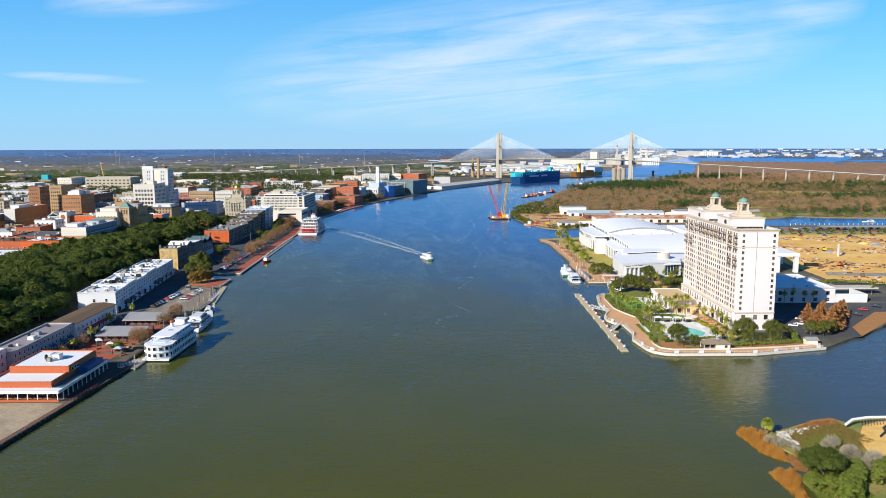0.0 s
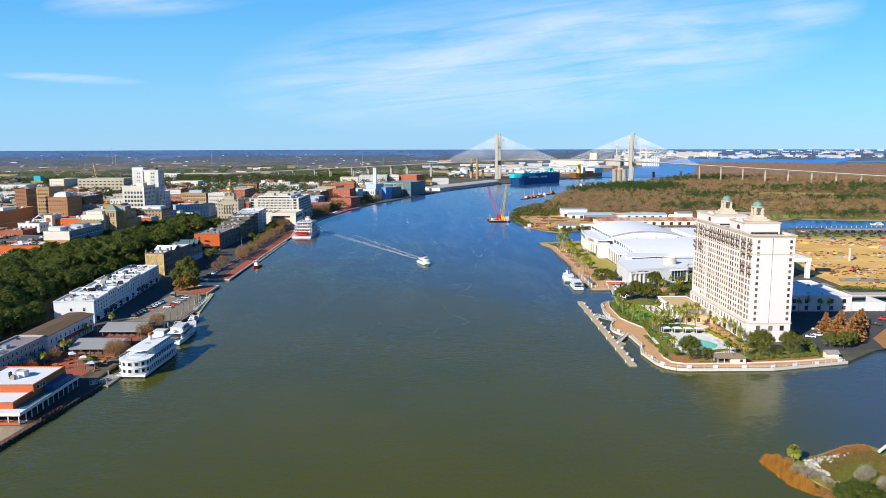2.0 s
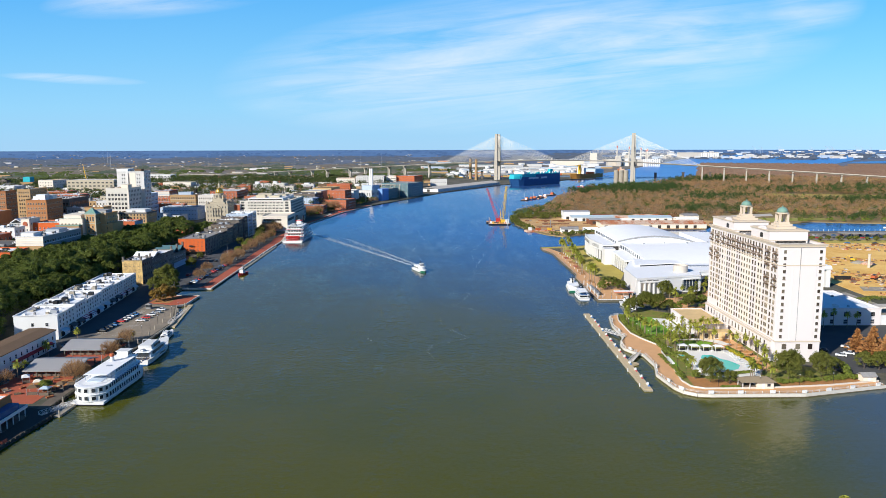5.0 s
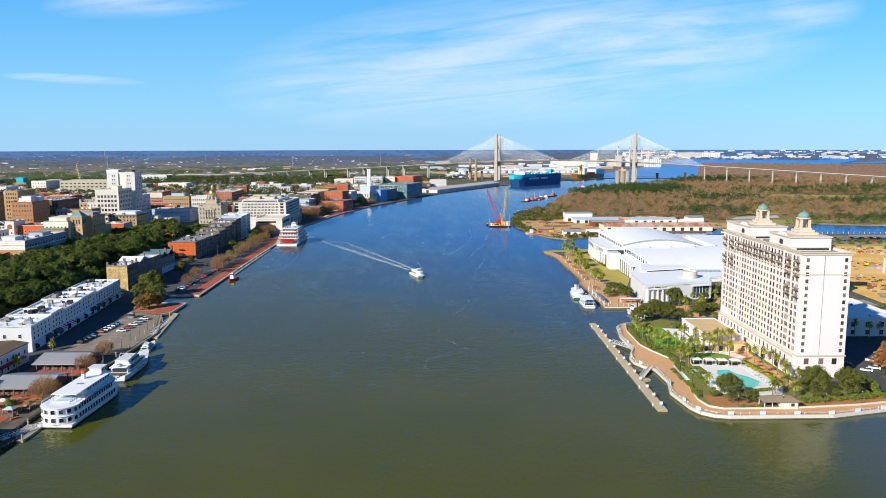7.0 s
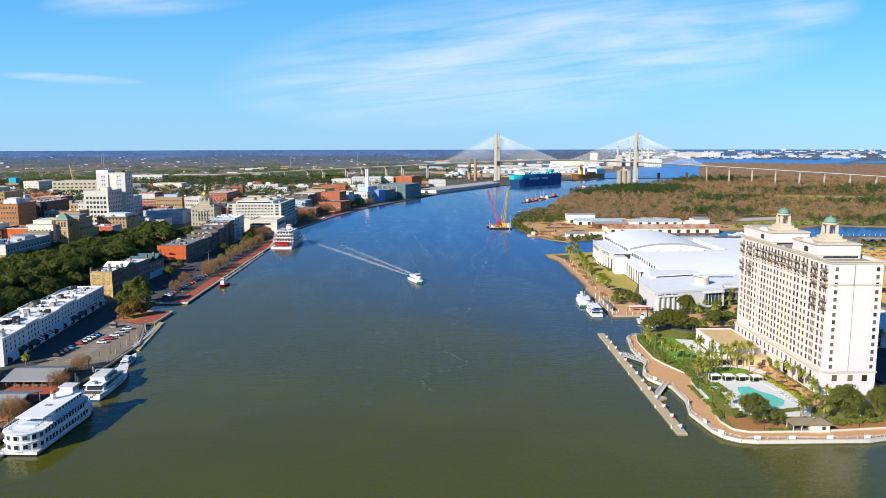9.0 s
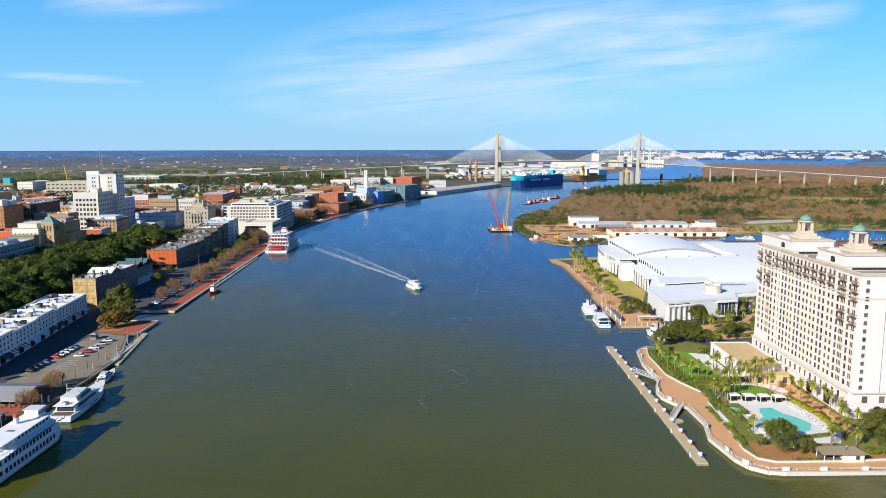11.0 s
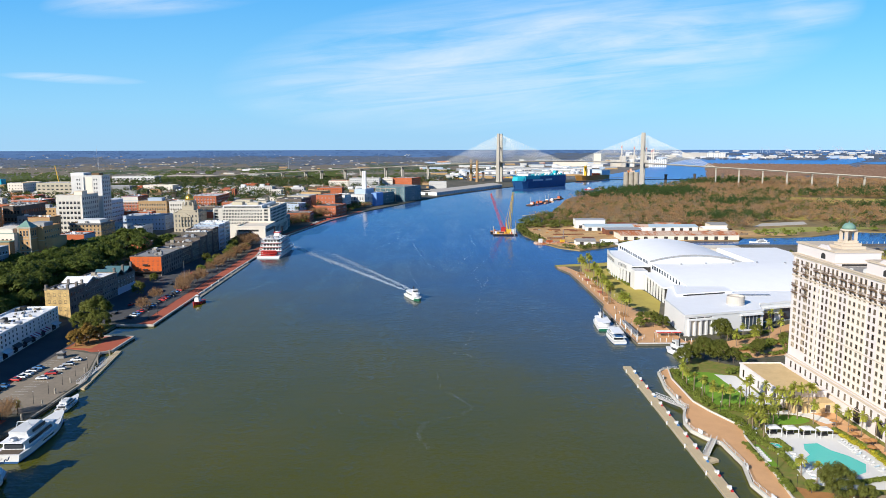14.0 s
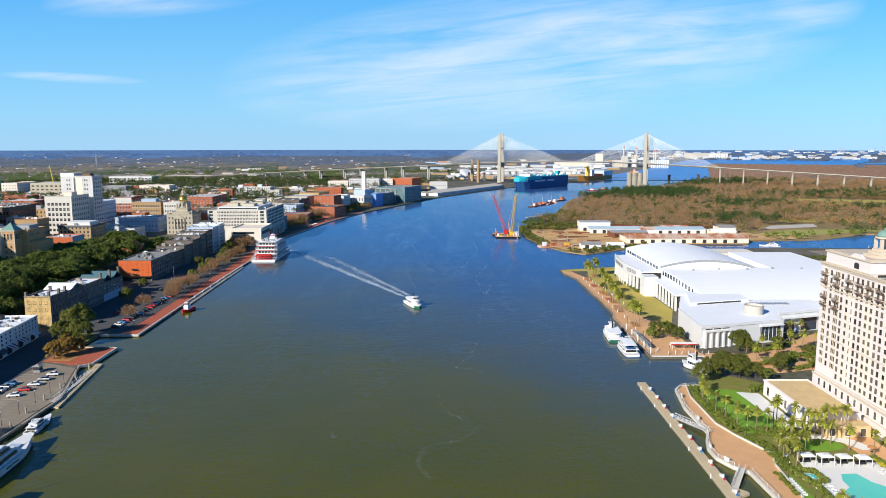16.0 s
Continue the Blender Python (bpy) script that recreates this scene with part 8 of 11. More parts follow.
def bare_crown(name, seed, r, h, n, material):
    """A leafless crown: forking limbs and many thin upright twigs."""
    rng = np.random.default_rng(seed)
    a = rng.random(n) * 2 * math.pi
    q = np.sqrt(rng.random(n)) * r
    z = h * (0.35 + 0.6 * rng.random(n) * np.sqrt(np.maximum(0.05, 1 - (q / r) ** 2)))
    c = np.stack([q * np.cos(a), q * np.sin(a), z], 1)
    w = np.stack([0.5 * np.cos(a), 0.5 * np.sin(a), 0.7 + 0.5 * rng.random(n)], 1) * (0.5 + 0.6 * rng.random((n, 1)))
    u = rng.normal(size=(n, 3)) * 0.024
    return quads(name, c, u, w + rng.normal(size=(n, 3)) * 0.18, material)


def cone_crown(name, seed, r, h, n, material):
    """A winter cypress: whorls of near-level boughs hung with needles, narrowing to a point."""
    rng = np.random.default_rng(seed)
    z = h * (0.10 + 0.9 * rng.random(n) ** 1.3)
    tier = np.floor(z / h * 13)
    a = 2 * math.pi * (np.floor(rng.random(n) * 7) / 7 + 0.37 * tier) + rng.normal(size=n) * 0.13
    q = r * (1.04 - z / h) * np.sqrt(rng.random(n)) * (0.75 + 0.35 * np.sin(tier * 2.4))
    c = np.stack([q * np.cos(a), q * np.sin(a), z + 0.12 * q], 1)
    u = rng.normal(size=(n, 3)) * 0.17
    w = np.stack([np.cos(a) * 0.3, np.sin(a) * 0.3, 0.1 * rng.normal(size=n)], 1) + rng.normal(size=(n, 3)) * 0.12
    return quads(name, c, u, w, material)


CYPRESS = [cone_crown("twigs", 40 + i, 5.4, 11.0, 1900, RUSTY) for i in range(2)]
BARES = [bare_crown("twigs", 50 + i, 4.2, 7.5, 800, BARE if i else PALE_TWIG) for i in range(3)]
BARE_TRUNK = trunk("trunk", 6.5, 0.25, 3.2, BARK, 55, 8)


def tree(x, y, z, crown_mesh, trunk_mesh, s, label, name="tree", group="", sz=None):
    ob = thing(name, x, y, z, label, "tree", group, random.uniform(0, 360))
    ob.scale = (s, s, sz or s)
    part("trunk", trunk_mesh, None, ob)
    part("crown", crown_mesh, None, ob)
    return ob


random.seed(3)
# live oaks on the bluff
rnd = random.Random(7)
count = 0
for row in range(46):
    y = 330 + 14 * row
    for col in range(8 if y < 560 else 7):
        x = (-226 if y < 560 else -232) - 11.5 * col + rnd.uniform(-3, 3)
        yy = y + rnd.uniform(-4, 4)
        lim = -286 if yy < 640 else -272 if yy < 800 else -262
        if yy < 430:
            lim = -312
        if x < lim or (abs(x) / max(60, yy) > 0.72):
            continue
        if -250 < x and 690 < yy < 760 and rnd.random() < 0.8:
            continue
        if x > -238 and yy > 560 and rnd.random() < 0.35:
            continue
        if 790 < yy and x > -268:
            continue
        s = rnd.uniform(0.88, 1.22)
        tree(x, yy, 12 if x < -230 else 6.5, (OAKS if yy < 660 else FAR_OAKS)[count % 4], OAK_TRUNKS[count % 3], s, "dense dark green live oak on the bluff", "live_oak", "live oaks on the bluff")
        count += 1
for i in range(16):
    for x in (-212.5, -221.5):
        yy = 236 + 11.0 * i + rnd.uniform(-3, 3)
        if yy > 402:
            continue
        tree(x + rnd.uniform(-2, 2), yy, 4 if x > -218 else 7, OAKS[(i + int(x)) % 4], OAK_TRUNKS[i % 3], rnd.uniform(0.8, 1.0), "dense dark green live oak below the bluff", "live_oak", "live oaks on the bluff")
# street trees in the town
for i in range(64):
    y = rnd.uniform(560, 1500)
    x = rnd.uniform(-0.62 * y, -300 if y < 1000 else -230)
    size = rnd.uniform(0.55, 0.9)
    if y > 1080:
        continue
    tree(x, y, 12, FAR_OAKS[i % 4], OAK_TRUNKS[i % 3], size, "green street oak between town blocks", "live_oak", "street oaks")
# riverfront trees
for x, y, c, s, word in ((-176, 529, LOW_TREES[0], 1.6, "full green"), (-170, 519, LOW_TREES[0], 1.15, "green"), (-180, 520, LOW_TREES[0], 1.0, "green"), (-165.5, 497, LOW_TREES[1], 0.95, "golden-brown"), (-169, 492, LOW_TREES[1], 0.8, "golden-brown"), (-163, 503, LOW_TREES[1], 0.7, "ochre"),
                         (-188, 614, LOW_TREES[0], 0.85, "green"), (-196, 660, LOW_TREES[0], 0.6, "green"), (-173, 690, BROAD[1], 0.8, "yellow-green"), (-176, 741, BROAD[0], 0.9, "green"), (-172, 764, BROAD[2], 0.9, "green"), (-170, 806, BROAD[1], 0.9, "green"), (-178, 790, BROAD[2], 1.1, "green"), (-182, 812, BROAD[0], 1.2, "green"), (-176, 770, BROAD[1], 0.9, "green"),
                         (-186, 745, BROAD[0], 0.9, "green"), (-175, 720, BROAD[1], 0.8, "green"), (-149, 328, BROAD[1], 0.55, "green"), (-180, 860, BROAD[2], 1.2, "green"), (-186, 838, BROAD[1], 1.1, "green")):
    tree(x, y, 3, c, BROAD_TRUNK, s, word + " tree beside the river street", "street_tree", "riverfront trees")
for x, y, s in ((-145, 341, 1.1), (-147, 347, 1.0), (-143.5, 346, 0.8), (-170, 338, 0.8), (-146, 377, 1.0), (-149, 402, 0.9), (-172, 334, 0.6), (-148, 396, 0.8), (-171, 321, 0.7), (-168, 570, 0.8), (-163, 620, 0.9), (-167, 635, 1.0), (-164, 655, 1.0), (-169, 648, 1.0), (-166, 668, 0.9),
                (-172, 600, 0.8), (-170, 700, 0.8), (-168, 716, 0.9), (-171, 733, 0.9), (-169, 752, 1.0), (-171, 778, 1.0), (-178, 830, 1.3), (-174, 846, 1.3), (-184, 850, 1.4), (-170, 800, 1.0), (-182, 835, 1.2), (-150, 1120, 1.6), (-158, 1105, 1.6), (-164, 1060, 1.5), (-170, 1030, 1.5)):
    tree(x, y, 3, BARES[1 + int(x + y) % 2], BARE_TRUNK, s * (1.3 if y > 560 else 1.0), "leafless brown winter tree on the quay", "bare_tree", "bare riverfront trees")


# ---- palms ----
def palm_crown(seed, n=40, r=1.85, droop=0.55):
    rng = np.random.default_rng(seed)
    c, u, w = [], [], []
    for i in range(n):
        a, e = rng.random() * 2 * math.pi, rng.uniform(-0.7, 1.4)
        d = np.array([math.cos(a) * math.cos(e), math.sin(a) * math.cos(e), math.sin(e)])
        side = np.array([-math.sin(a), math.cos(a), 0])
        for j in range(4):
            f = (j + 0.5) / 4
            p = d * r * f + np.array([0, 0, -droop * r * f * f * math.cos(e)])
            c.append(p), u.append(side * 0.30 * r * (0.45 + f) * (1 - 0.35 * f)), w.append(d * r / 7 + np.array([0, 0, -0.10 * r * f]))
    return quads("fronds", np.array(c), np.array(u) * 0.55, np.array(w), PALM)


PALM_CROWNS = [palm_crown(60 + i) for i in range(3)]
PALM_TRUNK = Shape().spin(0, 0, [(0.22, -0.3), (0.15, 3), (0.13, 7.6), (0.26, 8.0), (0.10, 8.4)], 8).mesh("trunk", PALM_BARK)


def palm(x, y, z, s, k, c=1.0):
    ob = thing("palm_tree", x, y, z, "slender cabbage palm with a round head of green fronds", "palm", "palms", random.uniform(0, 360))
    ob.scale = (1.0, 1.0, s)
    part("trunk", PALM_TRUNK, None, ob)
    f = part("fronds", PALM_CROWNS[k % 3], None, ob)
    f.location, f.scale = (0, 0, 8.1), (c, c, c / s)


k = 0
for x, y, s in ((100, 410, 0.85), (101.5, 414, 0.8), (99, 418, 0.9), (103, 409, 0.8), (98, 424, 0.8), (101, 421, 0.75), (105, 407, 0.9), (108, 405.5, 0.85), (112, 410, 1.1), (114, 412, 1.15), (117, 406, 1.1), (119.5, 402, 1.05), (122, 402, 1.0), (124, 401, 1.1), (126, 403, 1.2), (128, 402, 1.15),
                (130, 401, 1.2), (132, 402, 1.15), (109, 398, 0.9), (111, 396, 0.8), (113, 398, 0.9), (115, 396.5, 0.9), (118, 397, 0.8), (121, 396, 0.9), (124, 396, 0.85), (106, 391, 0.7), (104, 388, 0.7), (108, 389, 0.75), (103, 383, 0.7), (105.5, 380, 0.8), (107.5, 386, 0.7),
                (110, 387.5, 0.8), (112.5, 389, 0.8), (127, 391, 0.9), (133, 388, 0.8), (135, 384, 0.85), (137, 380, 0.9), (138, 374, 0.9), (137.5, 368, 0.9), (138, 362, 0.85), (136, 358, 0.8), (139, 354, 0.8), (133, 349, 0.7), (130, 346, 0.7), (131, 340, 0.6), (124, 341, 0.9), (122, 338, 0.8),
                (98, 437, 0.75), (99.5, 442, 0.75), (101, 446, 0.7), (97.5, 431, 0.75), (126, 344, 0.6), (106, 347, 0.6), (104, 352, 0.6), (141, 352, 0.6),
                
                (172, 528, 0.8), (176, 533, 0.8), (182, 536, 0.7), (160, 512, 0.8), (150, 506, 0.7), (168, 518, 0.7), (140, 500, 0.6),
                (170, 428, 0.9), (176, 425, 1.0), (183, 424, 0.9), (189, 426, 1.0), (195, 424, 0.9), (201, 426, 1.0), (207, 424, 0.9), (213, 426, 0.8), (235, 455, 0.9), (262, 452, 0.8), (300, 452, 0.8), (340, 452, 0.8)):
    palm(x, y, 3.1, s, k)
    k += 1
for x, y, s in ((-175, 378, 0.7), (-169, 345, 0.75), (-167.5, 348, 0.6), (-170, 330, 0.55), (-175, 407, 0.5), (-147, 404, 0.4), (-173, 376, 0.6)):
    palm(x, y, 3.1, s, k)
    k += 1
for j, (bx, by, n) in enumerate(((103.5, 554, 4), (103.4, 588, 4), (105.6, 612, 3), (107, 634, 4), (109.5, 660, 3), (106.3, 690, 4), (113, 702, 3))):
    patch("palm_bed_%d" % (j + 1), rect(bx - 2.0, bx + 2.0, by - 6, by + 6), 3.18, MULCH, "red-brown mulched palm bed in the promenade")
    for i in range(n):
        palm(bx + random.uniform(-1.2, 1.2), by - 4 + 8 * i / n + random.uniform(-1, 1), 3.15, random.uniform(1.15, 1.4), k, 1.55)
        k += 1
lone = thing("palm_tree", 101.6, 231.8, 2.2, "low bushy palm with a round bright green head on the shore", "palm", "palms")
part("trunk", Shape().spin(0, 0, [(0.3, -0.4), (0.22, 0.6), (0.2, 3.2), (0.1, 3.7)], 8), PALM_BARK, lone)
part("fronds", palm_crown(77, 150, 2.1, 0.12), None, lone).location = (0, 0, 3.7)

# broad trees and shrubs of the hotel grounds and hall
for x, y, s in ((106, 337, 1.2), (112.5, 334.5, 0.75), (101.5, 341, 0.5), (138.5, 341, 1.4), (153, 344, 1.2), (146, 340, 0.5), (105, 458, 1.05), (110, 463, 1.15), (116, 465, 1.3), (122, 463, 1.2), (128, 462, 0.9),
                (132, 460, 0.7), (138, 503, 1.2), (141, 500, 0.8), (112, 527, 1.1), (108, 531, 1.0), (116, 523, 0.9), (104, 524, 0.8), (156, 504, 0.9), (110, 575, 0.7), (108, 650, 0.6),
                (176, 354, 0.95), (181, 352, 1.0), (187, 356, 0.9), (163, 352, 0.7), (250, 400, 0.9), (268, 408, 1.0), (278, 405, 1.0)):
    i = int(x * 7 + y) % 3
    big = s >= 1.2
    tree(x, y, 3.05, GARDEN_OAKS[i] if big else BROAD[i], BROAD_TRUNK, s * (0.5 if big else 0.85), "round-headed evergreen tree in the grounds", "garden_tree", "garden trees")
for x, y, s in ((190, 362, 1.15), (195, 368, 1.15), (188, 371, 1.05), (199, 374, 1.0), (194, 379, 1.05), (203, 381, 0.9), (186, 378, 1.0), (208, 388, 0.9), (214, 396, 0.8)):
    tree(x, y, 3.05, CYPRESS[int(x) % 2], BROAD_TRUNK, s, "rust-brown bald cypress in winter needles", "cypress", "cypresses by the lagoon")


def hedge(pts, w, h, label):
    """A clipped hedge along a line: a soft body covered with leaves."""
    rng = np.random.default_rng(int(pts[0][0] * 10))
    c, r = [], []
    for a, b in zip(pts, pts[1:]):
        n = max(1, int(math.dist(a, b) / (w * 0.8)))
        for i in range(n + 1):
            c.append((a[0] + (b[0] - a[0]) * i / n, a[1] + (b[1] - a[1]) * i / n, h * 0.5)), r.append((w * 0.62, w * 0.62, h * 0.6))
    o = new("hedge", quads("hedge", *leaves(rng, np.array(c), np.array(r), 90, 0.24, 0.5, 0.6), BUSH))
    o.location = (0, 0, 3.05)
    tagged(o, label, "hedge")


hedge([(101, 379), (103, 372), (104.5, 365), (104, 356)], 1.6, 1.5, "clipped green hedge beside the pool")
hedge([(103.5, 376), (108, 375), (108.5, 369), (104.5, 367.5)], 1.4, 1.4, "clipped hedge round the spa pool")
hedge([(97, 430), (97, 442), (100, 450)], 1.5, 1.2, "shrub bed beside the promenade")
hedge([(97, 412), (96.5, 422)], 1.5, 1.2, "shrub bed beside the promenade")
hedge([(104, 404), (110, 402.5), (118, 401.5)], 1.2, 1.0, "clipped hedge on the lawn edge")
hedge([(131, 385), (134, 366), (133, 354)], 1.5, 1.2, "yellow-green shrub border of the terrace")
hedge([(108, 329.5), (114, 329.6)], 1.3, 1.0, "low shrubs on the quay")
hedge([(163, 343), (166, 349), (168, 356)], 2.6, 2.4, "tall clipped hedge beside the drive")
hedge([(127, 349), (120, 347), (112, 346)], 1.3, 1.0, "low hedge round the pool terrace")
hedge([(230, 480), (260, 492), (300, 478)], 3.0, 2.4, "rough hedge along the building site")
hedge([(144, 500), (152, 504), (166, 514)], 2.0, 1.5, "shrub bed along the hall front")
hedge([(128, 640), (127, 668), (128, 700)], 2.0, 1.6, "shrub bed along the hall front")
# planting of the hall's forecourt
for i, (x, y, q) in enumerate(((146, 478, 0.75), (154, 484, 0.6), (163, 490, 0.7), (172, 497, 0.65), (182, 503, 0.75), (192, 512, 0.7), (203, 520, 0.65), (158, 476, 0.8), (176, 488, 0.7), (142, 471, 0.8), (214, 520, 0.7))):
    tree(x, y, 3.1, BROAD[i % 3], BROAD_TRUNK, q, "round green tree on the hall's forecourt", "forecourt_tree", "forecourt trees")
for i, (x, y) in enumerate(((150, 492), (160, 499), (168, 505), (178, 511), (187, 517), (196, 524), (140, 489), (170, 480), (188, 496))):
    palm(x, y, 3.1, 0.8 + 0.1 * (i % 3), i, 1.3)
hedge([(140, 482), (156, 491), (172, 501), (190, 513)], 2.4, 1.3, "clipped shrub bed on the forecourt")
hedge([(150, 474), (166, 482), (184, 494), (200, 506)], 2.8, 1.5, "clipped shrub bed on the forecourt")
hedge([(120, 446), (128, 449), (137, 450)], 3.0, 2.6, "shrubs behind the ballroom")


# ---- woods ----
def inside(x, y, poly):
    hit = np.zeros(x.shape, bool)
    for (ax, ay), (bx, by) in zip(poly, poly[1:] + poly[:1]):
        hit ^= ((ay > y) != (by > y)) & (x < (bx - ax) * (y - ay) / (by - ay + 1e-12) + ax)
    return hit


CLEARINGS = [[(520, 1400), (600, 1450), (640, 1490), (700, 1470), (860, 1420), (1300, 1400), (1300, 1340), (900, 1360), (700, 1300), (600, 1340)],
             [(345, 965), (375, 945), (440, 968), (520, 985), (470, 1000), (452, 1066), (380, 1050), (360, 1000)]]


def woods(name, seed, poly, n, z, r, h, per, size, material, label, twiggy=False):
    rng = np.random.default_rng(seed)
    px, py = [p[0] for p in poly], [p[1] for p in poly]
    x, y = rng.uniform(min(px), max(px), 4 * n), rng.uniform(min(py), max(py), 4 * n)
    ok = inside(x, y, poly)
    for gap in CLEARINGS:
        ok &= ~inside(x, y, gap)
    x, y = x[ok][:n], y[ok][:n]
    n = len(x)
    hh = h * (0.6 + 0.7 * rng.random(n))
    rr = r * (0.7 + 0.6 * rng.random(n))
    c = np.stack([x, y, z + hh * 0.58], 1)
    rad = np.stack([rr, rr, hh * 0.45], 1)
    cen, u, w = leaves(rng, c, rad, per, size, 0.6, 0.2)
    if twiggy:
        m = len(cen)
        w = np.stack([rng.normal(size=m) * 0.3, rng.normal(size=m) * 0.3, 1.0 + rng.random(m)], 1) * size * 1.05
        u = np.stack([rng.normal(size=m), rng.normal(size=m), np.zeros(m)], 1) * size * 0.6
    ob = new(name, quads(name, cen, u, w, material))
    return tagged(ob, label, "woods", kind="stuff")


woods("garden_shrubs", 81, [(98.6, 402), (101, 390), (100, 377), (103, 376), (104.5, 390), (101.5, 402)], 60, 3.0, 0.9, 1.5, 110, 0.13, BUSH, "mixed green shrubs along the garden wall")
woods("garden_hedge", 86, [(96.6, 376), (97.4, 376), (96.8, 358), (95.6, 342), (97.4, 341), (98, 356), (96.4, 356)], 60, 3.0, 0.7, 1.2, 120, 0.12, BUSH, "low hedge along the garden wall")
woods("garden_shrubs", 82, [(95.4, 440), (95, 414), (98, 405), (103, 405), (101, 414), (100.5, 444), (98, 453)], 70, 3.0, 0.8, 1.3, 110, 0.13, BUSH, "low shrub bed beside the promenade")
woods("garden_shrubs", 83, [(103, 406.5), (110, 404.5), (118, 404.2), (125, 406), (118, 407), (106, 408)], 70, 3.0, 0.8, 1.2, 110, 0.12, BUSH, "low shrubs under the palms")
woods("garden_flowers", 84, [(130.4, 384), (133.4, 366), (132.6, 353), (131.2, 353), (132.0, 366), (129.4, 384)], 60, 3.0, 0.7, 1.1, 120, 0.11, YELLOW_LEAF, "yellow flowering border by the terrace")
woods("front_shrubs", 85, [(131, 334), (150, 336.5), (168, 340), (166, 344), (150, 340), (132, 337.5)], 90, 3.0, 0.9, 1.3, 110, 0.13, BUSH, "shrubs along the hotel's river front")
woods("bluff_shrubs", 41, [(-240, 300), (-229, 300), (-229, 560), (-228, 850), (-234, 850), (-240, 560)], 300, 12, 2.6, 4.5, 60, 0.34, OAK, "evergreen shrubs under the oaks")
woods("bluff_ivy", 40, [(-227, 200), (-222.5, 200), (-222.5, 850), (-227, 850)], 520, 6.5, 2.4, 6, 40, 0.34, OAK, "shrubs and ivy over the bluff wall")
woods("shore_trees", 44, [(96, 1040), (106, 1060), (125, 1090), (160, 1160), (185, 1180), (190, 1110), (150, 1075), (120, 1040)], 90, 2.6, 4.0, 8, 110, 0.36, OAK, "round green trees on the mill shore")
WOOD = [(108, 1065), (160, 1160), (230, 1440), (335, 1600), (445, 1720), (565, 1920), (700, 2140), (830, 2270), (1650, 1650), (1500, 1150), (1100, 1050), (700, 1000), (420, 985), (330, 975), (200, 1040)]
woods("winter_brush", 12, WOOD, 4200, 2.4, 4.6, 5.5, 26, 0.62, BRUSH, "low brown winter brush on the island")
woods("bare_woods", 1, WOOD, 6200, 2.6, 4.2, 10, 44, 0.33, BARE, "brown leafless winter woods on the island", True)
woods("scrub_woods", 13, [(240, 1240), (330, 1420), (480, 1560), (700, 1700), (1200, 1600), (1400, 1250), (1000, 1120), (600, 1090), (380, 1110), (280, 1150)], 1500, 2.6, 3.8, 7, 46, 0.42, OAK, "olive-green scrub among the winter woods")
woods("scrub_woods", 9, WOOD, 1300, 2.6, 3.4, 6, 56, 0.4, OLIVE, "green scrub among the winter woods")
woods("evergreen_woods", 10, WOOD, 380, 2.6, 4.0, 11, 70, 0.48, PINE, "scattered evergreens in the winter woods")
woods("bare_woods", 2, WOOD, 1800, 2.6, 4.4, 10, 40, 0.34, GREY_TWIG, "grey leafless winter woods on the island", True)
woods("evergreen_woods", 3, [(236, 1440), (330, 1590), (425, 1690), (520, 1590), (470, 1480), (380, 1430)], 520, 2.6, 5.0, 14, 80, 0.55, PINE, "dark evergreen thicket near the island shore")
woods("evergreen_woods", 4, [(520, 1480), (900, 1640), (1300, 1500), (1200, 1420), (800, 1460)], 480, 2.6, 5.0, 13, 60, 0.6, PINE, "dark evergreen strip in the woods")
woods("evergreen_woods", 5, [(480, 1760), (580, 1930), (700, 2130), (900, 2050), (650, 1850)], 300, 2.6, 5.0, 13, 60, 0.6, PINE, "dark evergreens on the far shore")
woods("evergreen_woods", 6, [(400, 960), (520, 985), (640, 1000), (620, 960), (480, 950)], 60, 2.6, 4.5, 11, 90, 0.42, PINE, "evergreen trees by the canal")
for k, (poly, n) in enumerate((([(560, 1240), (760, 1310), (930, 1290), (820, 1210), (640, 1190)], 200), ([(380, 1290), (470, 1370), (560, 1320), (470, 1240)], 130), ([(900, 1120), (1150, 1180), (1250, 1120), (1050, 1070)], 150), ([(300, 1080), (380, 1120), (420, 1060), (340, 1030)], 70), ([(640, 1040), (760, 1070), (860, 1040), (740, 1010)], 90))):
    woods("evergreen_woods", 60 + k, poly, n, 2.6, 4.6, 12, 70, 0.48, PINE, "dark evergreen patch in the winter woods")
woods("shore_scrub", 66, [(96, 874), (88, 930), (91, 1016), (98, 1014), (97, 935), (106, 880)], 70, 2.0, 2.4, 4, 50, 0.4, OLIVE, "scrub along the mill shore")
woods("shore_scrub", 67, [(108, 838), (128, 814), (160, 838), (200, 870), (196, 876), (150, 846), (128, 826)], 80, 2.0, 2.2, 3.5, 50, 0.4, OLIVE, "scrub along the mill shore")
BANK = [(-215, 985), (-170, 1010), (-144, 1120), (-120, 1215), (-100, 1290), (-125, 1300), (-150, 1200), (-185, 1080)]
woods("bank_trees", 70, BANK, 90, 3.0, 3.6, 7, 60, 0.5, OAK, "green trees along the west bank")
woods("bank_trees_bare", 71, BANK, 60, 3.0, 3.6, 7, 50, 0.35, BARE, "leafless trees along the west bank", True)
woods("inn_trees", 72, [(-100, 1500), (-60, 1580), (-60, 1680), (-200, 1700), (-330, 1600), (-250, 1500)], 160, 8.0, 4.2, 8, 40, 0.7, OAK, "trees round the western hotels")
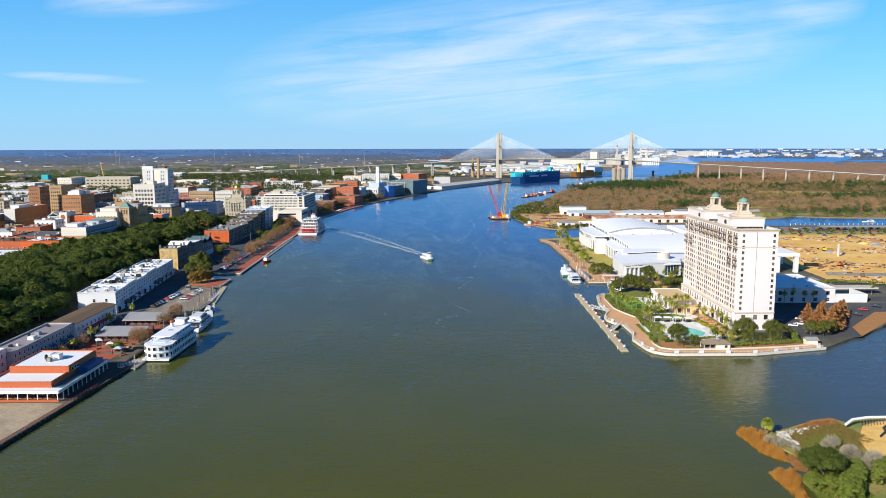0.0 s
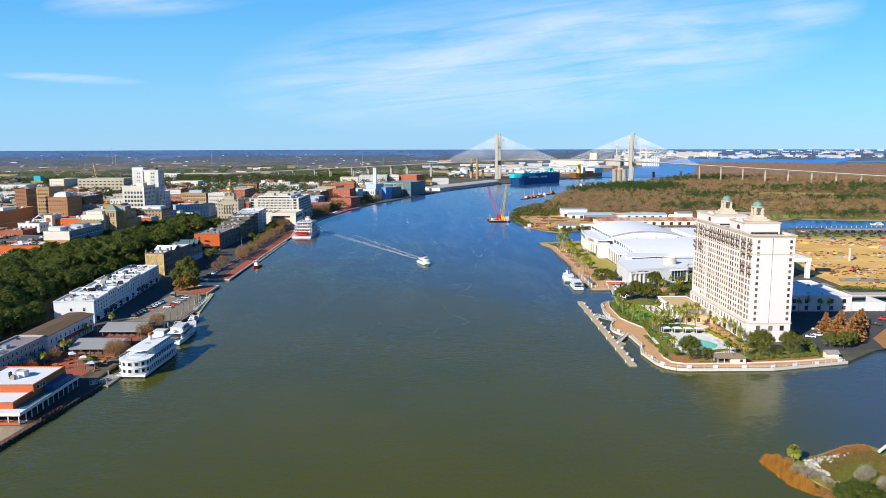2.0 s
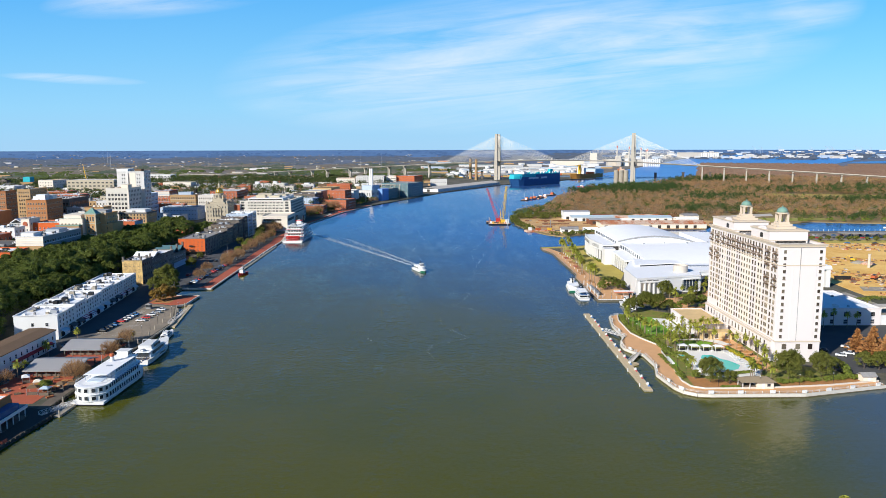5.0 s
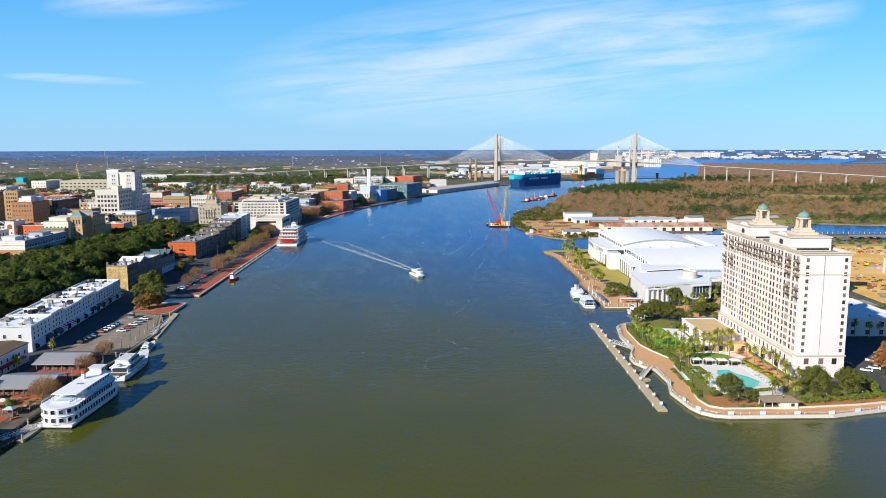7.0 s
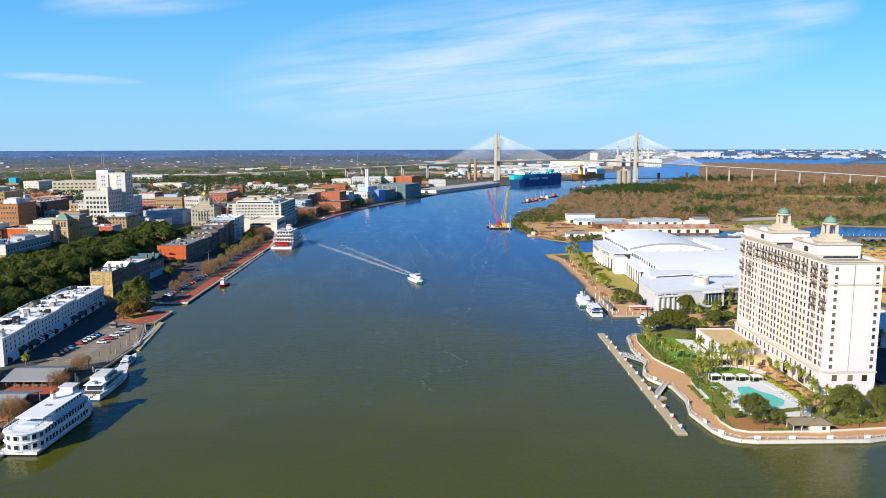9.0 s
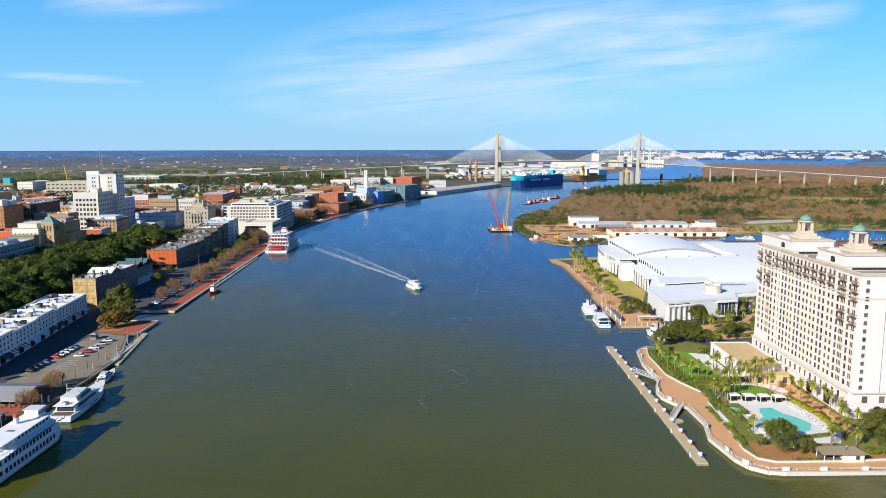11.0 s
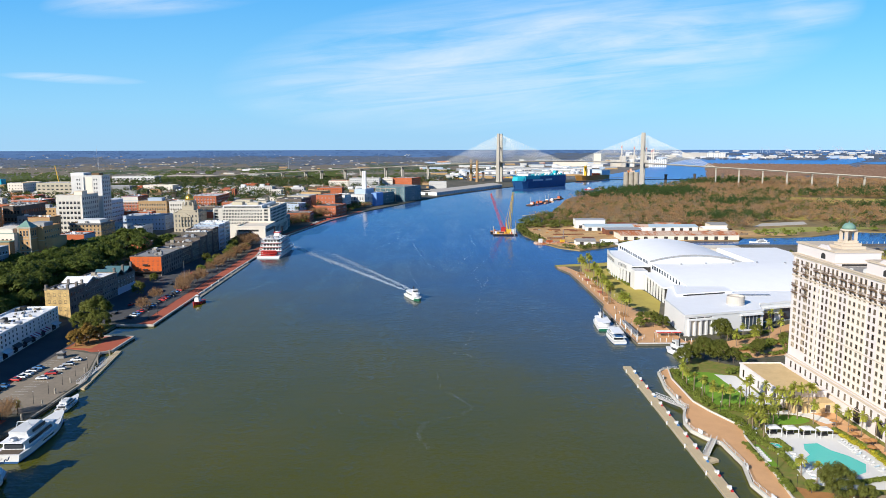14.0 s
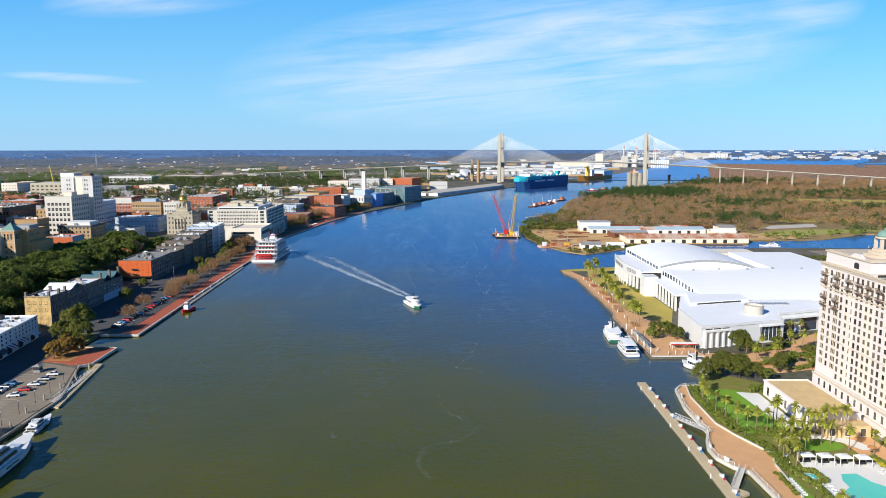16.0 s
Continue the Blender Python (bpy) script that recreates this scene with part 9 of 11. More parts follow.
woods("shrub_thicket", 7, [(92, 960), (94, 1014), (115, 1050), (200, 1030), (180, 1000), (120, 990)], 90, 2.6, 3.0, 5, 50, 0.6, OLIVE, "green thicket on the shore")
woods("shrub_thicket", 8, [(340, 900), (460, 955), (600, 940), (900, 980), (500, 985), (330, 960)], 110, 2.6, 3.0, 5, 30, 0.6, BUSH, "mixed scrub along the canal bank")
patch("marsh_clearing", [(345, 965), (375, 945), (440, 968), (520, 985), (470, 1000), (400, 1000)], 2.78, MEADOW, "green meadow by the canal")
patch("gravel_heap_ground", [(365, 1005), (440, 1030), (450, 1060), (390, 1040)], 2.9, PALE_CONC, "pale gravel ground")
patch("marsh_meadow", [(420, 1080), (700, 1120), (1100, 1130), (1150, 1180), (700, 1190), (430, 1130)], 2.75, DRY_GRASS, "tan marsh meadow")
patch("marsh_meadow_far", CLEARINGS[0], 2.75, DRY_GRASS, "tan marsh meadow")

# town trees and the wooded plain to the horizon
TOWN_TREES = [(-205, 1010), (-170, 1120), (-150, 1220), (-300, 1560), (-90, 1600), (-150, 1760), (-700, 1940), (-1480, 1480), (-1100, 1100), (-600, 1000)]
woods("town_trees", 20, TOWN_TREES, 2300, 12, 5.6, 11, 74, 0.56, TOWN_LEAF, "oaks and gardens of the far town")
woods("town_trees_bare", 21, TOWN_TREES, 350, 12, 4.5, 7, 36, 0.36, BARE, "leafless trees of the far town", True)
LOW_TOWN = [(-80, 1740), (-20, 1900), (60, 2180), (-500, 2270), (-1200, 2000), (-1480, 1560), (-700, 1960)]
woods("town_trees", 22, LOW_TOWN, 1050, 3, 6.2, 9, 56, 0.72, TOWN_LEAF, "trees of the low western town")
woods("town_trees_bare", 23, LOW_TOWN, 500, 3, 5, 7, 30, 0.42, BARE, "leafless trees of the low western town", True)


def mottle(rng, u, v):
    """Smooth random patches over two coordinates, about one patch to a unit."""
    g = rng.random((257, 257))
    u, v = u % 256, v % 256
    i, j = u.astype(int), v.astype(int)
    fu, fv = u - i, v - j
    fu, fv = fu * fu * (3 - 2 * fu), fv * fv * (3 - 2 * fv)
    return (g[i, j] * (1 - fu) + g[i + 1, j] * fu) * (1 - fv) + (g[i, j + 1] * (1 - fu) + g[i + 1, j + 1] * fu) * fv


def plain_woods(name, seed, n, material, label, a0, a1, d0, d1, size, h, cover=0.5, grain=1.0):
    """Trees over the far plain, in bearing and true distance, gathered into uneven belts and clumps."""
    rng = np.random.default_rng(seed)
    m = 5 * n
    q = rng.uniform(1 / d1, 1 / d0, m)
    t = rng.uniform(a0, a1, m)
    u, v = (t + 2) / 0.035 * grain, q / 4.0e-5 * grain
    patch_of = mottle(rng, u, v) + 0.6 * mottle(rng, 2.7 * u, 2.3 * v) + 0.35 * mottle(rng, 7 * u, 5 * v)
    keep = patch_of > np.quantile(patch_of, 1 - cover)
    d, t = 1 / q[keep][:n], t[keep][:n]
    m = len(d)
    per = 7
    r = 2300 + 2550 * (1 / 2300 - 1 / d) / (1 / 2300 - 1 / 16700)
    x, y = r * np.sin(t), 90 + r * np.cos(t)
    z = 95 - 92 * r * (1 / 2300 - (r - 2300) / 2550 * (1 / 2300 - 1 / 16700))
    s = r / d
    k = s * (0.8 + 0.25 * (d / 2300 - 1))
    one = lambda: rng.normal(size=(m, per))
    col = lambda f: f[:, None]
    big = 0.6 + 0.9 * rng.random((m, 1))
    c = np.stack([col(x) + one() * size * 1.5 * col(k) * big, col(y) + one() * size * 1.2, col(z) + h * col(s) * 0.75 * rng.random((m, per))], 2)
    a = np.stack([size * col(k) * big * rng.uniform(0.45, 1.3, (m, per)), 0.0 * one(), size * 0.08 * one() * col(s)], 2)
    b = np.stack([0.25 * size * col(k) * one(), h * col(s) * 0.3 + 0 * one(), h * col(s) * rng.uniform(0.2, 0.45, (m, per))], 2)
    ob = new(name, quads(name, c.reshape(-1, 3), a.reshape(-1, 3), b.reshape(-1, 3), material))
    return tagged(ob, label, "woods", kind="stuff")


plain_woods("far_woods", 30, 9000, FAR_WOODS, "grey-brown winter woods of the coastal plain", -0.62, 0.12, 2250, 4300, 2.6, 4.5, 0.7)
plain_woods("far_oaks", 31, 3600, FAR_PINE, "dark evergreen belts of the coastal plain", -0.62, 0.12, 2250, 4000, 2.8, 5.5, 0.3)
plain_woods("near_oaks", 36, 1300, TOWN_LEAF, "dark green oaks beyond the town", -0.62, 0.06, 2230, 2900, 2.6, 7, 0.4)
# belts below are tinted as if seen through haze
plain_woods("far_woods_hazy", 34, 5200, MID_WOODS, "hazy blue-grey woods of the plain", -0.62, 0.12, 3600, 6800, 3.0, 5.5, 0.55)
plain_woods("far_woods_blue", 35, 2600, HAZE_WOODS, "woods at the horizon with haze blue in their colour", -0.62, 0.62, 5900, 15500, 3.2, 6, 0.5)
plain_woods("far_marsh_woods", 32, 5200, FAR_BARE, "brown marsh woods on the far shore", 0.34, 0.62, 2250, 3900, 3.2, 8, 0.85)
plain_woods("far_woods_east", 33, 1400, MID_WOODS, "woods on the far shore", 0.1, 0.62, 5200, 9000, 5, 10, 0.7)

# ---- boats ----
def hull(length, beam, depth, draft=0.8, bow=0.25, flare=1.15, stern=0.85, rise=0.25, n=14):
    """A hull along +y, bow at +y, waterline at z=0."""
    rows = []
    for i in range(n + 1):
        t = i / n
        f = 1.0 if t < 1 - bow else max(0.0, math.cos((t - (1 - bow)) / bow * math.pi / 2)) ** 0.7
        f = max(f, 0.02) * (stern + (1 - stern) * min(1, t / 0.15))
        top = depth * (1 + rise * max(0, (t - 0.5) * 2) ** 2)
        b, y = beam / 2 * f, length * (t - 0.5)
        rows.append([(-b * flare, y + (0.04 * length * (t > 0.9)), top), (-b, y, 0.3), (-b * 0.7, y, -draft), (b * 0.7, y, -draft), (b, y, 0.3), (b * flare, y + (0.04 * length * (t > 0.9)), top)])
    return Shape().loft([r[::-1] for r in rows], closed=True)


def round_deck(w, y0, y1, z0, z1, r=None, back=True):
    """A cabin with rounded ends."""
    r = r or w
    pts = [(w * math.cos(a), y1 - r + r * math.sin(a)) for a in np.linspace(0, math.pi, 13)]
    pts += [(w * math.cos(a), y0 + r + r * math.sin(a)) for a in np.linspace(math.pi, 2 * math.pi, 13)] if back else [(-w, y0), (w, y0)]
    return Shape().prism(pts, z0, z1)


def strip_windows(parent, w, y0, y1, z, n, size, mesh_key="boat", joined=False):
    m = window_mesh(mesh_key, WHITE, GLASS, False, False, 0.03)
    if joined:
        window_rows(parent, m, "+x", y0, y1, w, [z], n, *size, joined=True)
        window_rows(parent, m, "-x", y0, y1, -w, [z], n, *size, joined=True)
        return
    for i in range(n):
        y = y0 + (y1 - y0) * (i + 0.5) / n
        for s, face in ((w, "+x"), (-w, "-x")):
            window(parent, m, s, y, z, size[0], size[1], face)


def riverboat():
    ob = thing("white_riverboat", *afloat(-129.5, 341), "three-decked white riverboat moored at the quay", "riverboat", rz=-1.5)
    part("hull", hull(41, 11.5, 1.5, bow=0.22, flare=1.04, stern=1.0), WHITE, ob)
    part("waterline", hull(41.15, 11.8, 0.55, bow=0.22, flare=1.0, stern=1.0, rise=0.0), HULL_BLACK, ob)
    for i, (w, y0, y1, z0, z1) in enumerate(((5.9, -21, 17, 1.5, 4.2), (5.9, -21, 15, 4.35, 7.0))):
        d = part("deck_house", round_deck(w - 0.1, y0, y1, z0, z1, 5.0), WHITE, ob)
        part("deck_edge", round_deck(w + 0.35, y0 - 0.3, y1 + 0.6, z1, z1 + 0.15, 5.2), WHITE_ROOF, ob)
        strip_windows(ob, w - 0.1, y0 + 5.5, y1 - 5.5, z0 + 0.75, 14, (1.35, 1.45))
        m = window_mesh("boat", WHITE, GLASS, False, False, 0.03)
        for k in range(7):
            a = math.pi + math.pi * (k + 0.5) / 7
            o = window(ob, m, (w - 0.05) * math.cos(a), y0 + 5 + 5.05 * math.sin(a), z0 + 0.75, 1.35, 1.45, "-y")
            o.rotation_euler = (0, 0, a + math.pi / 2)
    part("upper_cabin", Shape().box(-3.6, 3.6, -6, 13, 7.15, 9.4), WHITE, ob)
    part("upper_roof", Shape().box(-4.4, 4.4, -13.5, 13.6, 9.4, 9.6), WHITE_ROOF, ob)
    for x in (-4, 4):
        for y in (-13, -9.5):
            part("awning_post", Shape().tube((x, y, 7.15), (x, y, 9.4), 0.08, 5), STEEL, ob)
    part("hatch", Shape().box(-1, 1, -3, -1.6, 9.6, 9.8), STEEL, ob)
    for i in range(5):
        part("deck_bench", Shape().box(-2.6, 2.6, -14.6 + 1.3 * i, -14.1 + 1.3 * i, 7.15, 7.65), BLUE_GREY, ob)
    for s in (-1, 1):
        part("shade_band", Shape().box(s * 5.83 - 0.02, s * 5.83 + 0.02, -15.5, 9.5, 2.0, 2.18), NAVY_HULL, ob)
    strip_windows(ob, 3.6, -5, 12, 7.9, 9, (1.1, 1.1))
    part("pilot_house", Shape().box(-2.2, 2.2, 9, 13, 9.6, 12.0).box(-2.6, 2.6, 8.6, 13.4, 12.0, 12.2), WHITE, ob)
    strip_windows(ob, 2.2, 9.3, 12.7, 10.4, 3, (0.9, 1.1))
    part("life_raft", Shape().tube((-3, 15, 7.5), (-3, 16.2, 7.5), 0.4, 8), RED, ob)
    part("funnel", Shape().spin(-1.8, 4, [(0.8, 9.6), (0.7, 12.4)], 12), WHITE, ob)
    part("funnel_cap", Shape().spin(-1.8, 4, [(0.9, 11.6), (0.85, 12.7)], 12), ORANGE, ob)
    rl = Shape()
    for z in (7.9, 8.2):
        pts = [(6.1 * math.cos(a), -15.5 + 5.2 * math.sin(a), z) for a in np.linspace(math.pi, 2 * math.pi, 11)]
        pts = [(-6.1, 14, z)] + pts + [(6.1, 14, z)]
        for p, q in zip(pts, pts[1:]):
            rl.tube(p, q, 0.05, 4)
    part("rail", rl, WHITE, ob)
    sw = Shape()
    for s in (-1, 1):
        for i in range(16):
            y = -15 + 2 * i
            sw.tube((s * 6.25, y, 7.3), (s * 6.25, y + 1, 6.6), 0.14, 4).tube((s * 6.25, y + 1, 6.6), (s * 6.25, y + 2, 7.3), 0.14, 4)
    part("bunting", sw, NAVY_HULL, ob, "dark swag bunting along the deck edge")
    part("mast", Shape().tube((0, 15, 7), (0, 15.5, 15), 0.1, 5).tube((-4, 0, 9.6), (-4, 0, 14), 0.07, 5), STEEL, ob)


riverboat()


def yacht(x, y, rz, L, label):
    ob = thing("motor_yacht", *afloat(x, y), label, "yacht", rz=rz)
    b = L * 0.23
    part("hull", hull(L, b, L * 0.075, bow=0.45, flare=1.12, rise=0.5), WHITE, ob)
    part("main_cabin", Shape().loft([[(-b * 0.42, -L * 0.38, L * 0.075), (b * 0.42, -L * 0.38, L * 0.075), (b * 0.40, L * 0.22, L * 0.075), (-b * 0.40, L * 0.22, L * 0.075)], [(-b * 0.40, -L * 0.36, L * 0.145), (b * 0.40, -L * 0.36, L * 0.145), (b * 0.34, L * 0.12, L * 0.145), (-b * 0.34, L * 0.12, L * 0.145)]], closed=True), WHITE, ob)
    part("upper_cabin", Shape().loft([[(-b * 0.36, -L * 0.28, L * 0.147), (b * 0.36, -L * 0.28, L * 0.147), (b * 0.30, L * 0.08, L * 0.147), (-b * 0.30, L * 0.08, L * 0.147)], [(-b * 0.34, -L * 0.30, L * 0.205), (b * 0.34, -L * 0.30, L * 0.205), (b * 0.26, L * 0.0, L * 0.205), (-b * 0.26, L * 0.0, L * 0.205)]], closed=True), WHITE, ob)
    for s in (-1, 1):
        part("side_window", Shape().loft([[(s * b * 0.415, -L * 0.3, L * 0.095), (s * b * 0.415, L * 0.12, L * 0.095), (s * b * 0.40, L * 0.10, L * 0.125), (s * b * 0.40, -L * 0.3, L * 0.125)], [(s * b * 0.43, -L * 0.3, L * 0.095), (s * b * 0.43, L * 0.12, L * 0.095), (s * b * 0.415, L * 0.10, L * 0.125), (s * b * 0.415, -L * 0.3, L * 0.125)]], closed=True), GLASS, ob)
        part("upper_window", Shape().box(min(s * b * 0.345, s * b * 0.375), max(s * b * 0.345, s * b * 0.375), -L * 0.2, L * 0.02, L * 0.16, L * 0.188), GLASS, ob)
    part("radar_arch", Shape().tube((-b * 0.3, -L * 0.18, L * 0.205), (-b * 0.2, -L * 0.2, L * 0.26), 0.12, 5).tube((b * 0.3, -L * 0.18, L * 0.205), (b * 0.2, -L * 0.2, L * 0.26), 0.12, 5).tube((-b * 0.2, -L * 0.2, L * 0.26), (b * 0.2, -L * 0.2, L * 0.26), 0.12, 5), WHITE, ob)
    part("boot_stripe", hull(L * 1.004, b * 1.02, L * 0.016, bow=0.45, flare=1.0, rise=0.0), NAVY_HULL, ob)
    part("stern_glass", Shape().box(-b * 0.33, b * 0.33, -L * 0.384, -L * 0.372, L * 0.085, L * 0.125), GLASS, ob)
    for s in (-1, 1):
        part("hull_window", Shape().box(s * b * 0.535 - 0.04, s * b * 0.535 + 0.04, -L * 0.12, L * 0.08, L * 0.042, L * 0.058), GLASS, ob)
        part("deck_rail", Shape().tube((s * b * 0.5, -L * 0.3, L * 0.10), (s * b * 0.42, L * 0.3, L * 0.118), 0.05, 4), STEEL, ob)
    part("upper_deck", Shape().box(-b * 0.43, b * 0.43, -L * 0.42, -L * 0.2, L * 0.1455, L * 0.150), WHITE_ROOF, ob)
    part("tender", Shape().spin(0, -L * 0.36, [(0.2, L * 0.15), (b * 0.16, L * 0.158), (b * 0.13, L * 0.175), (0.2, L * 0.18)], 10), STEEL, ob)
    part("sun_pad", Shape().box(-b * 0.2, b * 0.2, L * 0.2, L * 0.29, L * 0.085, L * 0.1), BLUE_GREY, ob)
    part("aft_deck", Shape().box(-b * 0.4, b * 0.4, -L * 0.48, -L * 0.385, L * 0.072, L * 0.078), TIMBER, ob)


yacht(-131.5, 388, 2, 35, "sleek white motor yacht moored at the quay")
yacht(-137, 421, 4, 16, "small white motor cruiser moored at the quay")


def paddle_steamer():
    ob = thing("paddle_steamer", *afloat(-145.4, 818), "white and red paddle steamer with a red stern wheel", "steamboat", rz=-0.5)
    part("hull", hull(62, 19, 2.0, bow=0.2, flare=1.03, stern=1.0), WHITE, ob)
    for i in range(4):
        z = 2.0 + 3.2 * i
        y0, y1 = -24 + 2.0 * i, 27 - 4.5 * i
        part("deck", Shape().box(-9.8 + 0.5 * i, 9.8 - 0.5 * i, y0 - 2, y1 + 2, z, z + 0.2), WHITE, ob)
        house = part("deck_house", Shape().box(-7.4 + 0.5 * i, 7.4 - 0.5 * i, y0 + 2, y1 - 2, z + 0.2, z + 2.9), WHITE, ob)
        strip_windows(house, 7.4 - 0.5 * i, y0 + 3, y1 - 3, z + 0.9, 12, (1.6, 1.5), joined=True)
        p = Shape()
        for k in range(15):
            yy = y0 - 1.5 + (y1 - y0 + 3) * k / 14
            for s in (-1, 1):
                p.tube((s * (9.6 - 0.5 * i), yy, z + 0.2), (s * (9.6 - 0.5 * i), yy, z + 3.1), 0.12, 4)
        for s in (-1, 1):
            p.tube((s * (9.6 - 0.5 * i), y0 - 1.5, z + 1.2), (s * (9.6 - 0.5 * i), y1 + 1.5, z + 1.2), 0.1, 4)
        p.tube((-9.4 + 0.5 * i, y0 - 1.8, z + 1.2), (9.4 - 0.5 * i, y0 - 1.8, z + 1.2), 0.1, 4)
        part("deck_railing", p, WHITE, ob)
    for i in range(4):
        z, y0 = 2.0 + 3.2 * i, -22 + 2.0 * i
        for x in (-5.2, -2.6, 0, 2.6, 5.2):
            part("stern_window", Shape().box(x - 0.9, x + 0.9, y0 - 0.06, y0 + 0.02, z + 0.7, z + 2.3), SHADED_OPENING, ob)
        part("trim_band", Shape().box(-9.9 + 0.5 * i, 9.9 - 0.5 * i, y0 - 4.1, y0 - 4.02, z - 0.1, z + 0.2), RED, ob)
        for s in (-1, 1):
            part("side_band", Shape().box(s * (9.86 - 0.5 * i) - 0.05, s * (9.86 - 0.5 * i) + 0.05, y0 - 3.8, 28 - 4.5 * i, z - 0.1, z + 0.22), RED if i % 2 else WHITE, ob)
    for x, y, h in ((-4, -12, 1.6), (3, -8, 1.2), (-3, -3, 1.4), (4, 0, 1.8), (0, -14, 1.0)):
        part("deck_box", Shape().box(x - 1.2, x + 1.2, y - 1.5, y + 1.5, 15.0, 15.0 + h), GREY_STUCCO, ob)
    part("top_deck", Shape().box(-7.5, 7.5, -18, 12, 14.8, 15.0), WHITE_ROOF, ob)
    part("pilot_roof", Shape().box(-3, 3, 3.2, 9.8, 18.02, 18.4), RED, ob, "red pilot house roof")
    part("pilot_house", Shape().box(-2.2, 2.2, 4, 9, 15.0, 18).spin(0, 6.5, [(3.2, 18), (0.4, 19.2)], 8), WHITE, ob)
    for s in (-1, 1):
        part("funnel", Shape().spin(s * 3.4, 11, [(0.7, 15), (0.7, 22), (1.2, 22.6), (1.2, 23)], 10), HULL_BLACK, ob)
    wheel = Shape()
    for k in range(14):
        a = 2 * math.pi * k / 14
        y, z = -27.5 + 3.6 * math.cos(a), 2.6 + 3.6 * math.sin(a)
        wheel.box(-6, 6, y - 0.25, y + 0.25, z - 0.25, z + 0.25)
        for x in (-6, -2, 2, 6):
            wheel.tube((x, -27.5, 2.6), (x, y, z), 0.13, 4)
    part("paddle_wheel", wheel, RED, ob, "bright red stern paddle wheel")


paddle_steamer()


def ferry(x, y, rz, label, L=19, green=True):
    ob = thing("river_ferry", *afloat(x, y), label, "ferry", "ferries", rz)
    b = L * 0.3
    part("hull", hull(L, b, 1.3, bow=0.3, flare=1.05, stern=0.9), GREEN_HULL if green else HULL_BLACK, ob)
    part("bulwark", hull(L * 0.99, b * 1.02, 1.75, draft=-1.2, bow=0.3, flare=1.06, stern=0.9), WHITE, ob)
    part("cabin", round_deck(b * 0.42, -L * 0.40, L * 0.30, 1.75, 3.9, b * 0.4), WHITE, ob)
    part("roof", round_deck(b * 0.47, -L * 0.43, L * 0.32, 3.9, 4.1, b * 0.44), WHITE_ROOF, ob)
    strip_windows(ob, b * 0.42, -L * 0.28, L * 0.2, 2.3, 7, (1.1, 1.1))
    part("pilot_house", Shape().box(-1.3, 1.3, L * 0.1, L * 0.24, 4.1, 6.1).box(-1.5, 1.5, L * 0.09, L * 0.25, 6.1, 6.25), WHITE, ob)
    part("pilot_window", Shape().box(-1.34, 1.34, L * 0.12, L * 0.243, 4.9, 5.7), GLASS, ob)
    part("funnel", Shape().spin(0, L * 0.04, [(0.35, 4.1), (0.35, 7.6), (0.5, 7.8)], 8), HULL_BLACK, ob)
    part("mast", Shape().tube((0, L * 0.27, 4.1), (0, L * 0.27, 8), 0.07, 4), STEEL, ob)
    return ob


ferry(-15, 617, -158, "small white and green passenger ferry under way", 20)
# wake of the ferry
rng = np.random.default_rng(5)


def wake(name, a, b, n, spread0, spread1, size, label):
    """Loose flecks of foam along a line on the water."""
    t = rng.random(n) ** 0.8
    a, b = np.array(a), np.array(b)
    d = (b - a) / np.linalg.norm(b - a)
    nrm = np.array([-d[1], d[0]])
    off = rng.normal(size=n) * (spread0 + (spread1 - spread0) * t)
    p = a + (b - a) * t[:, None] + nrm * off[:, None]
    c = np.stack([p[:, 0], p[:, 1], TIDE_LEVEL + 0.04 + 0.08 * rng.random(n)], 1)
    s = size * (0.3 + rng.random(n)) * (1 - 0.55 * t)
    u = np.stack([d[0] * s * 1.6, d[1] * s * 1.6, 0 * s], 1)
    w = np.stack([nrm[0] * s * 0.35, nrm[1] * s * 0.35, 0 * s], 1)
    tagged(new(name, quads(name, c, u, w, FOAM)), label, "foam", kind="stuff")


wake("wake_foam", (-22, 634), (-142, 858), 1700, 0.5, 2.6, 0.75, "white foam of the ferry's wake")
wake("wake_foam", (-16, 632), (-92, 800), 1000, 0.5, 2.2, 0.65, "white foam of the ferry's wake")
wake("wake_foam", (-19, 632), (-112, 820), 600, 2.0, 6.0, 0.5, "scattered foam between the wake's arms")
for pts in (((22, 560), (28, 620), (40, 700)), ((-12, 640), (-24, 720), (-20, 760)), ((30, 640), (26, 700), (44, 780), (52, 860)), ((-60, 820), (-40, 900), (-44, 980)), ((4, 518), (19, 522), (15, 499), (8, 482), (14, 479), (21, 472)), ((0, 453), (2, 431), (7, 424), (14, 411), (8, 403), (-4, 397), (-6, 387), (-4, 379), (-1, 374)),
            ((-35, 409), (-33, 404)), ((-25, 874), (-16, 800), (-8, 743), (2, 716), (10, 713), (22, 759), (33, 820), (35, 852), (34, 946))):
    for a, b in zip(pts, pts[1:]):
        wake("foam_line", a, b, int(16 + 1.6 * math.dist(a, b)), 0.4, 0.8, 0.16, "thin drifting line of foam")


